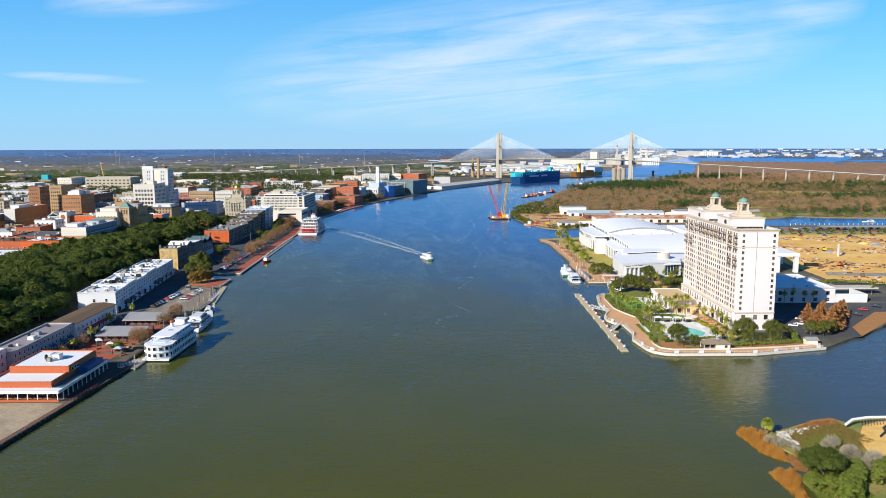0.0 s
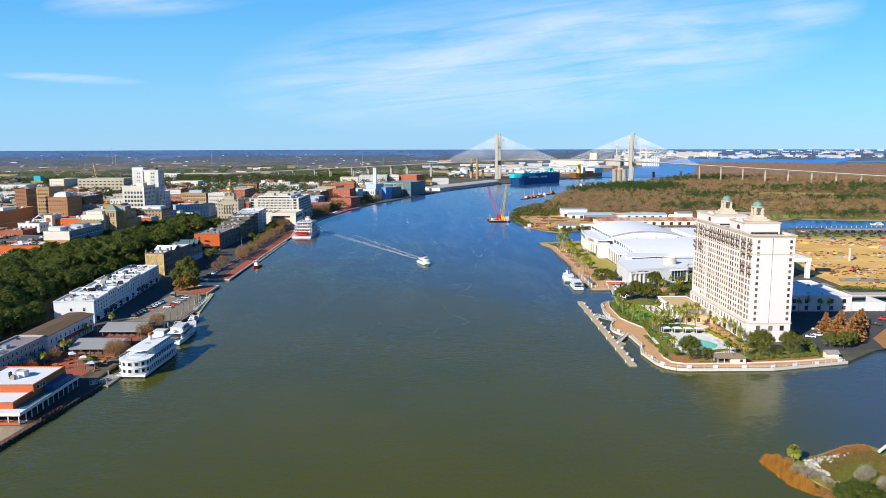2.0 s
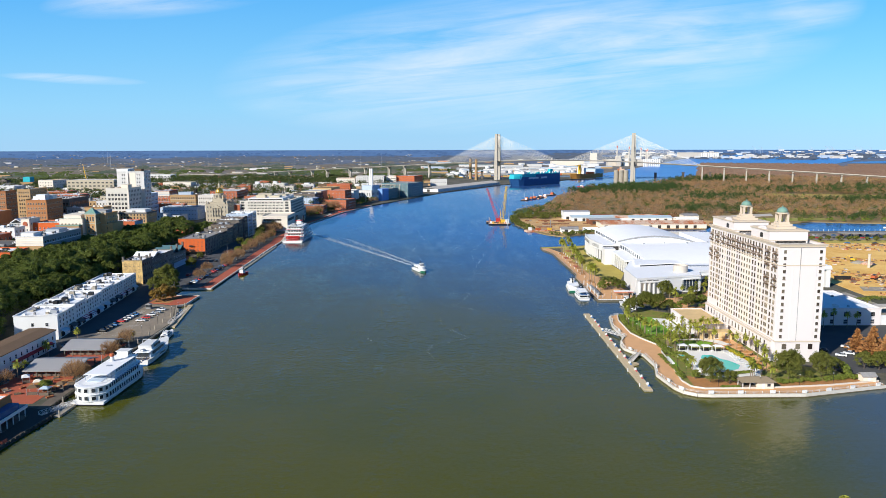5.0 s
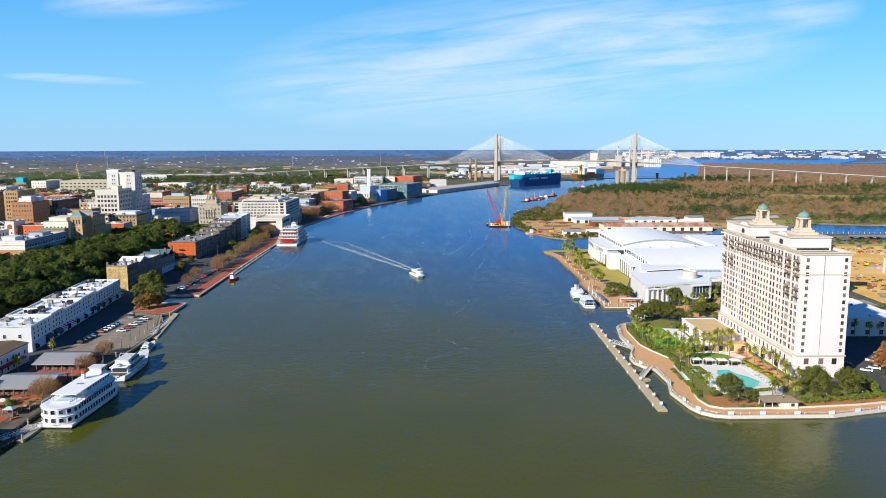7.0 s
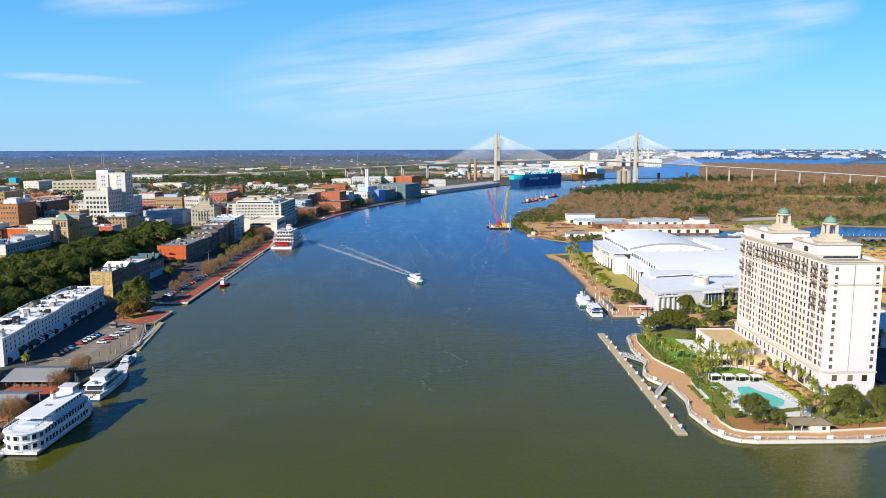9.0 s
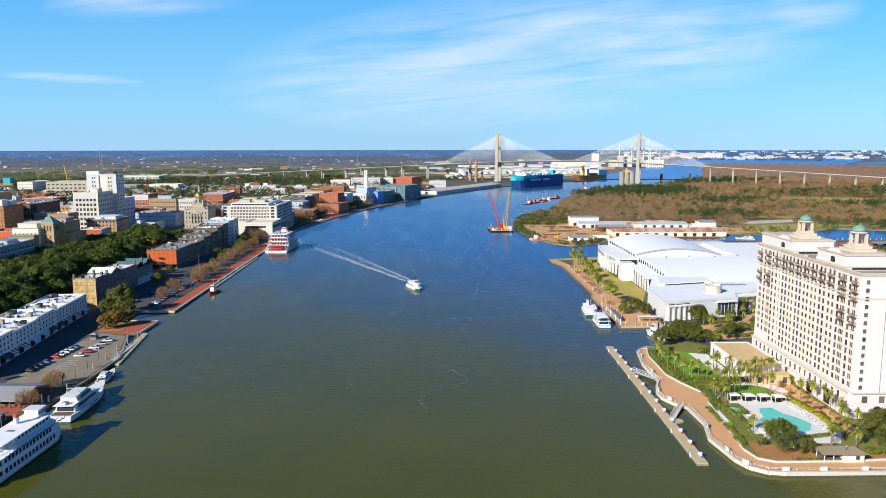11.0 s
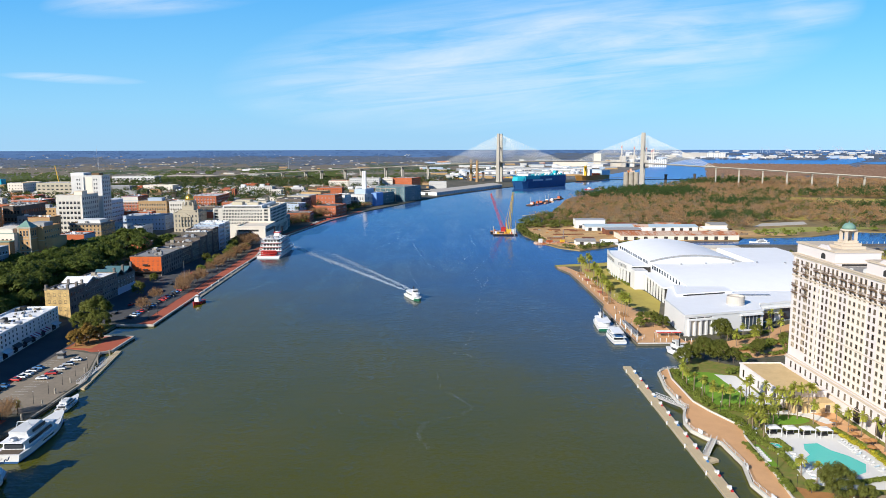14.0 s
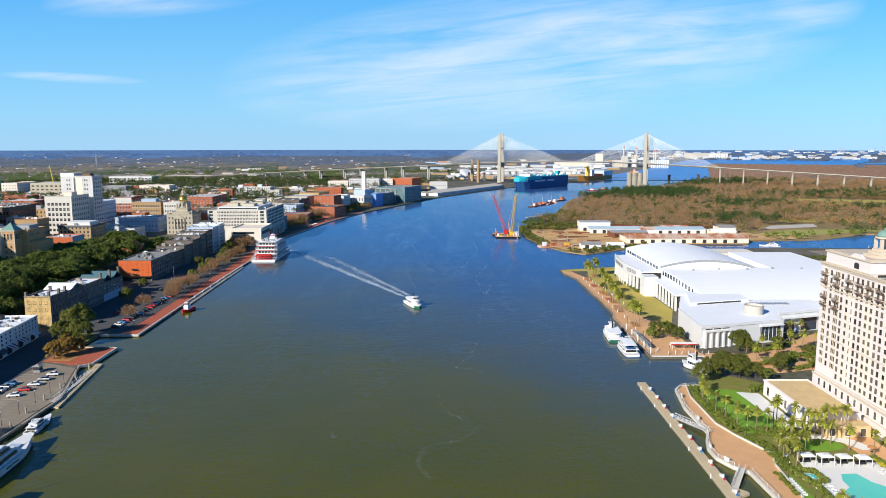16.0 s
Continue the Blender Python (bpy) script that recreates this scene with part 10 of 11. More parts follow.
def hall_ferry(x, y, rz):
    ob = thing("tour_boat", *afloat(x, y), "two-decked white tour boat at the hall landing", "boat", rz=rz)
    part("hull", hull(34, 8.2, 1.7, bow=0.34, flare=1.08), WHITE, ob)
    part("boot_stripe", hull(34.1, 8.4, 0.5, bow=0.34, flare=1.0, rise=0.0), NAVY_HULL, ob)
    part("lower_cabin", round_deck(3.5, -11, 10, 1.7, 4.1, 3.4, False), WHITE, ob)
    strip_windows(ob, 3.5, -10.5, 6.6, 2.3, 8, (1.9, 1.3))
    part("stern_glass", Shape().box(-2.9, 2.9, -11.06, -11.0, 2.0, 3.8), GLASS, ob)
    part("upper_deck", round_deck(4.0, -14, 11, 4.1, 4.3, 3.8, False), WHITE_ROOF, ob)
    part("upper_cabin", round_deck(2.8, -3, 9, 4.3, 6.4, 2.7, False), WHITE, ob)
    strip_windows(ob, 2.8, -2.6, 6.2, 4.8, 5, (1.6, 1.1))
    part("upper_roof", round_deck(3.2, -12, 9.4, 6.4, 6.55, 3.0, False), WHITE_ROOF, ob)
    for sx in (-1, 1):
        for yy in (-11.6, -8, -4.6):
            part("roof_post", Shape().tube((sx * 3.0, yy, 4.3), (sx * 3.0, yy, 6.4), 0.07, 5), STEEL, ob)
        part("deck_rail", Shape().tube((sx * 3.9, -13.8, 5.2), (sx * 3.9, 8, 5.2), 0.05, 4).tube((sx * 3.9, -13.8, 4.8), (sx * 3.9, 8, 4.8), 0.04, 4), STEEL, ob)
    for i in range(5):
        part("deck_bench", Shape().box(-2.4, 2.4, -13 + 1.6 * i, -12.4 + 1.6 * i, 4.3, 4.8), NAVY_HULL, ob)
    part("stern_rail", Shape().tube((-3.9, -13.8, 5.2), (3.9, -13.8, 5.2), 0.05, 4), STEEL, ob)
    part("pilot_window", Shape().box(-1.8, 1.8, 8.6, 9.06, 5.0, 6.0), GLASS, ob)
    part("mast", Shape().tube((0, 4, 6.5), (0, 3.6, 10), 0.1, 4), STEEL, ob)
    part("radar", Shape().box(-0.9, 0.9, 3.6, 3.9, 8.4, 8.6), WHITE, ob)
    return ob


hall_ferry(89.4, 515.5, 0).scale = (0.80, 0.64, 0.75)
ferry(88.8, 543, -4, "white and green harbour ferry moored at the hall landing", 24)
cap("hall_quay_coping", [(95.5, 494.5), (119, 494.5)], 0.4, 1.6, 3.3, WHITE, "white concrete edge of the hall landing")
gangway("gangway", (94.6, 531, 3.2), (93.9, 508, 1.4), 0.9)
gangway("gangway", (97.5, 531, 4.4), (98.2, 506, 3.3), 0.8)
sh = thing("boat_shelter", 113.6, 507.4, 3.1, "long open shelter with a red and white roof", "shelter")
part("roof", Shape().gable(-5.8, 5.8, -1.7, 1.7, 2.5, 3.1, 0.2, 0.15, axis="x"), WHITE, sh)
part("fascia", Shape().box(-6.0, 6.0, -2.0, -1.92, 2.2, 2.6).box(-6.0, 6.0, 1.92, 2.0, 2.2, 2.6), RED, sh, "red fascia board")
for x in (-5.4, 0, 5.4):
    for y in (-1.5, 1.5):
        part("post", Shape().box(x - 0.08, x + 0.08, y - 0.08, y + 0.08, 0, 2.5), WHITE, sh)
ferry(112.5, 486, 25, "moored white ferry with a dark red hull and black funnel", 17, False)
land = thing("landing_stage", 100, 520, TIDE_LEVEL - 0.2, "floating landing stage with a covered white gangway", "dock")
part("deck", Shape().box(-3.6, -1.2, -24, 24, -0.3, 0.9), CONCRETE, land)
for y in (-22, -11, 0, 11, 22):
    part("mooring_post", Shape().spin(-4.0, y, [(0.3, -2), (0.3, 4.5), (0.05, 4.9)], 8), WHITE, land)
part("gangway", Shape().box(-3.0, -1.6, -14, 12, 2.9, 3.05).box(-3.0, -2.9, -14, 12, 3.05, 4.1).box(-1.7, -1.6, -14, 12, 3.05, 4.1), STEEL, land)


def tug(x, y, rz, material, label, L=12):
    ob = thing("tug", *afloat(x, y), label, "boat", "tugs", rz)
    part("hull", hull(L, L * 0.36, 1.4, bow=0.4, flare=1.1, rise=0.6), material, ob)
    part("cabin", Shape().box(-L * 0.11, L * 0.11, -L * 0.12, L * 0.2, 1.4, 3.6), WHITE, ob)
    part("wheelhouse", Shape().box(-L * 0.09, L * 0.09, 0, L * 0.17, 3.6, 5.4), WHITE, ob)
    part("window_band", Shape().box(-L * 0.095, L * 0.095, -0.03, L * 0.175, 4.2, 5.0), GLASS, ob)
    part("funnel", Shape().spin(0, -L * 0.06, [(0.5, 3.6), (0.45, 5.6)], 8), material, ob)
    part("mast", Shape().tube((0, 0, 5.4), (0, 0, 8), 0.07, 4), STEEL, ob)


tug(-146.7, 602.5, 172, RED, "little red tug moored at the promenade")
tug(330, 1772, 60, RED, "red and white workboat on the river", 22)
tug(360, 1800, 60, RED, "tall red workboat on the river", 22)
tug(130, 1090, 80, NAVY_HULL, "dark workboat off the point", 16)
tug(150, 1140, 100, HULL_BLACK, "black workboat off the point", 18)
fd = thing("promenade_dock", -150.5, 700, TIDE_LEVEL - 0.2, "low concrete floating dock along the promenade", "dock")
part("deck", Shape().loft([[(-3.4, 44, -0.3), (-0.6, 44, -0.3), (-0.6, 44, 0.9), (-3.4, 44, 0.9)], [(0.3, -96, -0.3), (3.0, -96, -0.3), (3.0, -96, 0.9), (0.3, -96, 0.9)]], closed=True), CONCRETE, fd)
for i in range(9):
    part("mooring_post", Shape().spin(0.2 + 0.35 * i - 2.6, 44 - 17 * i, [(0.24, -2), (0.24, 2.5), (0.05, 2.8)], 8), WHITE, fd)
fd = thing("quay_dock", -138.5, 450, TIDE_LEVEL - 0.2, "floating dock with a white gangway beside the car park", "dock")
part("deck", Shape().loft([[(-2.0, -18, -0.3), (1.6, -18, -0.3), (1.6, -18, 0.9), (-2.0, -18, 0.9)], [(-9.4, 36, -0.3), (-6.6, 36, -0.3), (-6.6, 36, 0.9), (-9.4, 36, 0.9)]], closed=True), DOCK_TIMBER, fd)
for i in range(8):
    part("mooring_post", Shape().spin(-3.6 - (0.75 * i if i > 2 else 0), -66 + 13.5 * i, [(0.35, -2), (0.35, 3.3), (0.1, 3.6)], 8), CONCRETE, fd)
st = thing("boat_stairs", -136.6, 310, TIDE_LEVEL - 0.2, "grey steel landing with railings at the riverboat's stern", "dock")
part("deck", Shape().box(-1.2, 5.0, -6, 8, -0.3, 0.9), CONCRETE, st)
for x, y in ((-1.0, 8), (4.6, 8), (4.6, -5.6), (-1.0, 20), (-1.2, 32)):
    part("mooring_post", Shape().spin(x, y, [(0.3, -2), (0.3, 2.6), (0.1, 2.9)], 8), CONCRETE, st)


gangway("gangway", (-141.0, 436, 3.3), (-144.8, 474, 2.4), 0.8)
gangway("gangway", (-137.8, 303, 3.3), (-132.4, 317, 2.5), 0.8)


# crane barges
def lattice(ob, name, p, q, w, material, n=16):
    p, q = Vector(p), Vector(q)
    u = (q - p)
    a = u.normalized().orthogonal().normalized() * w
    c = u.normalized().cross(a)
    s = Shape()
    cs = (a + c, a - c, -a - c, -a + c)
    for o in cs:
        s.tube(tuple(p + o), tuple(q + o * 0.5), w * 0.16, 4)
    for i in range(n):
        for j in range(4):
            f0, f1 = i / n, (i + 1) / n
            s.tube(tuple(p + u * f0 + cs[j] * (1 - 0.5 * f0)), tuple(p + u * f1 + cs[(j + 1) % 4] * (1 - 0.5 * f1)), w * 0.10, 3)
    part(name, s, material, ob)


bg = thing("crane_barge", *afloat(73, 950), "work barges with a red and a yellow lattice crane", "barge")
part("hull", Shape().box(-13, 12.5, -5, 7, -1, 1.8), HULL_BLACK, bg)
part("rear_hull", Shape().box(-14.5, 3, 14, 26, -1, 2.0), HULL_BLACK, bg)
part("deck", Shape().box(-12.8, 12.3, -4.8, 6.8, 1.8, 2.0), RUST, bg)
part("rear_deck", Shape().box(-14.3, 2.8, 14.2, 25.8, 2.0, 2.2), RUST, bg)
rb = random.Random(77)
for i in range(26):
    x, y = rb.uniform(-12, 8), rb.uniform(-4, 5) if i % 3 else rb.uniform(15, 24)
    w, d, h = rb.uniform(0.6, 2.2), rb.uniform(0.5, 1.6), rb.uniform(0.6, 2.4)
    part("deck_load", Shape().box(x, x + w, y, y + d, 2.0, 2.1 + h), rb.choice((ORANGE, RUST, RUST, YELLOW, WHITE, DARK_METAL, TIMBER)), bg)
part("crane_cab", Shape().box(1, 6, -2, 4, 2, 6.5).box(5.9, 6.9, 0, 3, 4, 6), YELLOW, bg)
part("counterweight", Shape().box(0.2, 1.0, -1.5, 3.5, 3, 6), DARK_METAL, bg)
part("red_cab", Shape().box(-3, 2, 16, 21, 2.2, 6.6), RED, bg)
part("white_cabin", Shape().box(6.5, 10.5, -3, 2, 2, 6.2).box(6.2, 10.8, -3.3, 2.3, 6.2, 6.5), WHITE, bg)
lattice(bg, "yellow_boom", (4, 0, 5), (7.4, -4, 46), 1.4, YELLOW)
lattice(bg, "red_boom", (-1, 18, 5), (-14.5, 16, 43), 1.2, RED)
part("yellow_mast", Shape().tube((2, 2, 6), (1, 6, 15), 0.3, 5).tube((1, 6, 15), (7.4, -4, 46), 0.12, 4), YELLOW, bg)
part("red_mast", Shape().tube((1, 19, 6), (3, 21, 14), 0.3, 5).tube((3, 21, 14), (-14.5, 16, 43), 0.12, 4), RED, bg)
for x, y, h in ((11.5, 7.2, 15), (-12, 7.3, 9), (9, -5.2, 8), (3.3, 25, 14)):
    part("spud", Shape().tube((x, y, -2), (x, y, h), 0.45, 6), STEEL, bg)


# ships at the far terminal
def car_carrier():
    ob = thing("car_carrier", *afloat(233, 1885), "huge slab-sided dark blue car carrier with a turquoise upper hull", "ship", rz=138)
    L, b = 178, 32
    part("hull", hull(L, b, 15, 6, bow=0.14, flare=1.08, stern=0.95, rise=0.12), NAVY_HULL, ob)
    rows = []
    for t in np.linspace(0, 1, 14):
        f = 1 if t < 0.9 else math.cos((t - 0.9) / 0.1 * math.pi / 2 * 0.75)
        rows.append([(-b / 2 * f * 1.05, L * (t - 0.5), 15), (b / 2 * f * 1.05, L * (t - 0.5), 15), (b / 2 * f, L * (t - 0.5), 27 - 3 * (t > 0.86)), (-b / 2 * f, L * (t - 0.5), 27 - 3 * (t > 0.86))])
    part("garage_hull", Shape().loft(rows, closed=True), NAVY_HULL, ob)
    part("upper_stripe", Shape().box(-b / 2 * 1.062, b / 2 * 1.062, L * 0.10, L * 0.41, 20.5, 25.5), TEAL_HULL, ob)
    part("bow_cap", Shape().loft([[(-b / 2 * 1.03, L * 0.41, 17), (b / 2 * 1.03, L * 0.41, 17), (b / 2 * 1.03, L * 0.41, 27.5), (-b / 2 * 1.03, L * 0.41, 27.5)], [(-b / 2 * 0.45, L * 0.515, 17), (b / 2 * 0.45, L * 0.515, 17), (b / 2 * 0.4, L * 0.50, 26), (-b / 2 * 0.4, L * 0.50, 26)]], closed=True), TEAL_HULL, ob, "turquoise bow")
    part("top_band", Shape().box(-b / 2 * 1.03, b / 2 * 1.03, -L * 0.495, L * 0.42, 25.2, 27.4), TEAL_HULL, ob, "turquoise top strake")
    for i in range(11):
        part("deck_vent", Shape().box(-13, -10, -L * 0.44 + 13 * i, -L * 0.44 + 13 * i + 4, 27.4, 30.2).box(10, 13, -L * 0.44 + 13 * i, -L * 0.44 + 13 * i + 4, 27.4, 30.2), WHITE if i % 3 else TEAL_HULL, ob)
    part("bridge_house", Shape().box(-14, 14, L * 0.28, L * 0.34, 27.4, 32).box(-15, 15, L * 0.335, L * 0.345, 29.5, 31.5), WHITE, ob)
    part("funnel", Shape().box(-4, 4, -L * 0.42, -L * 0.36, 27, 36), TEAL_HULL, ob)
    for i, (y0, y1) in enumerate(((-30, -4), (6, 46))):
        part("lettering_bar", Shape().box(b / 2 * 1.05, b / 2 * 1.07, y0, y1, 15.5, 19.5), SHED_BLUE, ob)
        part("lettering_bar", Shape().box(-b / 2 * 1.07, -b / 2 * 1.05, y0, y1, 15.5, 19.5), SHED_BLUE, ob)


car_carrier()
ob = thing("cargo_ship", *afloat(430, 2240), "ochre and pale blue cargo ship at the quay", "ship", rz=142)
part("hull", hull(170, 28, 13, 6, bow=0.18, flare=1.06, rise=0.2), SHIP_ORANGE, ob)
part("aft_hull", Shape().box(-14.6, 14.6, -84, -30, 12, 26), SHED_BLUE, ob)
part("ramp_house", Shape().box(-10, 10, 20, 34, 13, 30), WHITE, ob)
part("derrick", Shape().box(-3, 3, 36, 42, 13, 40).box(-2, 2, 42, 62, 36, 38), YELLOW, ob)
part("deck_load", Shape().box(-12, 12, -28, 18, 13, 18), ORANGE, ob)


# ---- mill yard, building site, far port ----
def shed(x0, x1, y0, y1, h, wall, roof, label, z=2.6, rz=0.0, pitch=2.0):
    ob = thing("industrial_shed", (x0 + x1) / 2, (y0 + y1) / 2, z, label, "shed", "sheds of the mill yard", rz)
    w, d = (x1 - x0) / 2, (y1 - y0) / 2
    part("wall", Shape().box(-w, w, -d, d, -0.5, h), wall, ob)
    part("roof", Shape().gable(-w, w, -d, d, h, h + pitch, 0.5, 0.3, axis="x"), roof, ob)
    door = Shape().box(-1.8, 1.8, -0.06, 0, 0.1, min(3.6, h - 0.6)).mesh("door", SHADED_OPENING)
    for i in range(max(1, int((x1 - x0) / 10))):
        part("door", door, None, ob).location = (-w + 5 + 10 * i, -d, 0)


patch("mill_yard", [(100, 880), (94, 930), (96, 1000), (200, 1030), (330, 970), (380, 925), (308, 905), (295, 882), (200, 872), (160, 842), (130, 822), (116, 840)], 2.72, YARD, "bare orange mill yard ground")
shed(157, 190, 990, 1010, 10, WHITE, METAL_ROOF, "tall white open-sided mill shed", pitch=0.6)
shed(163, 222, 966, 984, 5, WHITE, SHED_BLUE, "long white shed with a pale blue roof")
shed(178, 215, 930, 952, 5.5, LUMBER, METAL_ROOF, "open red-brown timber shed with a grey roof", pitch=0.8)
shed(216, 232, 962, 976, 5, WHITE, RUST, "white shed with a rusty roof")
shed(232, 285, 960, 982, 5, WHITE, SHED_BLUE, "long shed with a pale blue tin roof")
shed(182, 300, 884, 914, 5.2, CREAM, RUST, "long wharf shed with a rust-streaked tin roof", pitch=2.6)
shed(131, 149, 846, 858, 4, WHITE, GREY_ROOF, "small white workshop by the wharf")
shed(156, 171, 850, 860, 3, WHITE, WHITE_ROOF, "low white shed by the wharf")
shed(285, 310, 940, 956, 5, CREAM, WHITE_ROOF, "cream shed near the canal")
shed(300, 318, 962, 980, 7, CREAM, GREY_ROOF, "cream two-storey mill house by the canal")
shed(250, 280, 1000, 1012, 3, RUST, RUST, "low rusty lumber stack roof")
shed(196, 260, 780, 800, 6, CREAM, CREAM, "low cream service building behind the hall", 3.0, 0, 0.3)
rnd = random.Random(9)
for i in range(46):
    lx, ly, turn = rnd.uniform(112, 158), rnd.choice((900, 930, 972)) + rnd.uniform(-2, 2), rnd.uniform(-4, 4)
    if i >= 14:
        lx, ly = rnd.uniform(196, 325), rnd.choice((1000, 1010, 1020, 1030)) + rnd.uniform(-1.5, 1.5)
    elif i % 4 == 0:
        lx, ly = rnd.uniform(216, 232), rnd.uniform(930, 985)
    o = thing("lumber_stack", lx, ly, 2.7, "long low stack of rust-brown timber in the mill yard", "lumber", "lumber stacks", turn)
    w = rnd.uniform(5, 9)
    for q in range(3 if i >= 14 else 1):
        part("bale", Shape().box(-w + 0.3 * q, w - 0.4 * q, -1.6, 1.6, 0.02 + 0.95 * q, 0.9 + 0.95 * q), LUMBER, o)
wf = thing("timber_wharf", 150, 862, 0, "old timber wharf along the mill shore", "wharf")
part("deck", Shape().prism([(-46, 12), (-34, -2), (50, 6), (140, 12), (140, 18), (50, 14), (-30, 8)], 2.0, 2.8), TIMBER, wf)
for i in range(30):
    part("mooring_post", Shape().tube((-36 + 6 * i, -1.6 + 0.09 * 6 * i, -2), (-36 + 6 * i, -1.6 + 0.09 * 6 * i, 3.2), 0.3, 6), TIMBER, wf)
yacht(318, 880, 80, 18, "white cruiser moored in the canal")
yacht(520, 905, 80, 14, "small white boat in the canal")
pier = thing("canal_pier", 400, 846, 0, "timber pier with white piles along the canal", "pier")
part("deck", Shape().box(0, 110, 6, 9, 2.0, 2.5), TIMBER, pier)
for i in range(20):
    part("mooring_post", Shape().tube((5.6 * i, 9.4, -2), (5.6 * i, 9.4, 4.4), 0.22, 6), WHITE, pier)
cv = thing("open_market_shed", 445, 800, 3, "long dark open-sided shed in the car park", "shed")
part("roof", Shape().box(-40, 40, -5, 5, 4.0, 4.5), GREY_ROOF, cv)
for i in range(12):
    part("post", Shape().box(-38 + 6.8 * i, -37.6 + 6.8 * i, -4.6, -4.2, 0, 4), TIMBER, cv)


# cars
def car_body(colour):
    s = Shape()
    low = [(-0.88, -2.2, 0.35), (0.88, -2.2, 0.35), (0.9, 2.2, 0.35), (-0.9, 2.2, 0.35)]
    s.loft([low, [(-0.92, -2.25, 0.75), (0.92, -2.25, 0.75), (0.92, 2.2, 0.7), (-0.92, 2.2, 0.7)], [(-0.85, -2.1, 0.95), (0.85, -2.1, 0.95), (0.82, 2.0, 0.85), (-0.82, 2.0, 0.85)]], closed=True)
    return s.mesh("body", colour)


CAR_COLOURS = {"white": WHITE, "red": RED, "black": HULL_BLACK, "silver": STEEL, "blue": BLUE_PAINT, "dark grey": DARK_METAL}
BODY = {n: car_body(m) for n, m in CAR_COLOURS.items()}
CABIN = Shape().loft([[(-0.82, -1.7, 0.9), (0.82, -1.7, 0.9), (0.80, 1.0, 0.88), (-0.80, 1.0, 0.88)], [(-0.66, -1.2, 1.42), (0.66, -1.2, 1.42), (0.62, 0.3, 1.45), (-0.62, 0.3, 1.45)]], closed=True).mesh("glasshouse", GLASS)
ROOFS = {n: Shape().box(-0.64, 0.64, -1.1, 0.25, 1.44, 1.49).mesh("roof_panel", m) for n, m in CAR_COLOURS.items()}
TYRE = Shape().tube((-0.1, 0, 0), (0.1, 0, 0), 0.33, 10).mesh("wheel", HULL_BLACK)


def car(x, y, z, rz, colour, far=False):
    ob = thing("car", x, y, z, colour + " car parked on the asphalt", "car", "parked cars", rz)
    part("body", BODY[colour], None, ob)
    part("glasshouse", CABIN, None, ob)
    ob.scale = (1.05, 1.05, 1.16)
    if not far:
        part("roof_panel", ROOFS[colour], None, ob)
    for sx in () if far or y > 470 else (-0.8, 0.8):
        for sy in (-1.4, 1.35):
            part("wheel", TYRE, None, ob).location = (sx, sy, 0.33)


names = list(CAR_COLOURS)
rnd = random.Random(12)
for i, c in enumerate(("dark grey", "dark grey", "black", "blue", "red", "white", "white", "silver", "blue")):
    car(-169.0 + 0.2 * i, 420 + 4.0 * i + (4 if i > 3 else 0), 3.1, 82, c)
for i, c in enumerate(("white", "red", "white", "silver", "white")):
    car(-158.5 + 0.3 * i, 442 + 6.5 * i, 3.1, 96, c)
car(-172.5, 391, 3.06, 60, "white")
for i in range(18):
    c = rnd.choice(("red", "blue", "red", "dark grey", "white", "black", "blue"))
    car(-167 + rnd.uniform(-0.5, 0.5), 548 + 5.2 * i, 3.1, 75, c)
for i in range(10):
    car(-233 - rnd.uniform(0, 14), 560 + 12 * i, 12.1, 5, rnd.choice(names))
for i in range(8):
    car(-180, 560 + 22 * i, 3.08, rnd.choice((0, 180)), rnd.choice(names))
for x, y, c in ((176, 372, "white"), (181, 375, "white"), (186, 386, "white"), (172, 380, "dark grey"), (206, 402, "dark grey"), (232, 408, "red"), (262, 425, "red"), (250, 438, "red"), (268, 440, "black"), (280, 440, "red"), (222, 396, "dark grey"), (244, 416, "black")):
    car(x, y, 3.1, 60, c)
for i in range(46):
    car(340 + 6.0 * (i % 23) * 1.5 + rnd.uniform(-1, 1), 788 + 22 * (i // 23), 3.1, 90 + rnd.uniform(-4, 4), rnd.choice(names), True)
for i in range(14):
    car(-147 - rnd.uniform(0, 6) + i * 1.5, 1030 + 14 * i, 3.1, 70, rnd.choice(names), True)


# building site
def excavator(x, y, rz, material, word):
    ob = thing("excavator", x, y, 3.1, word + " excavator on the sand", "excavator", "site machines", rz)
    part("track", Shape().box(-1.6, -0.9, -2, 2, 0, 0.9), DARK_METAL, ob)
    part("track", Shape().box(0.9, 1.6, -2, 2, 0, 0.9), DARK_METAL, ob)
    part("house", Shape().box(-1.4, 1.4, -2, 1.6, 1.0, 2.6), material, ob)
    part("cab", Shape().box(-1.4, -0.3, 0.4, 2.0, 2.6, 3.4), GLASS, ob)
    part("boom", Shape().tube((0.3, 1.6, 1.8), (0.3, 4.6, 4.6), 0.3, 5).tube((0.3, 4.6, 4.6), (0.3, 7.2, 1.6), 0.25, 5), material, ob)
    part("bucket", Shape().box(-0.4, 1.0, 6.8, 7.8, 0.6, 1.6), DARK_METAL, ob)


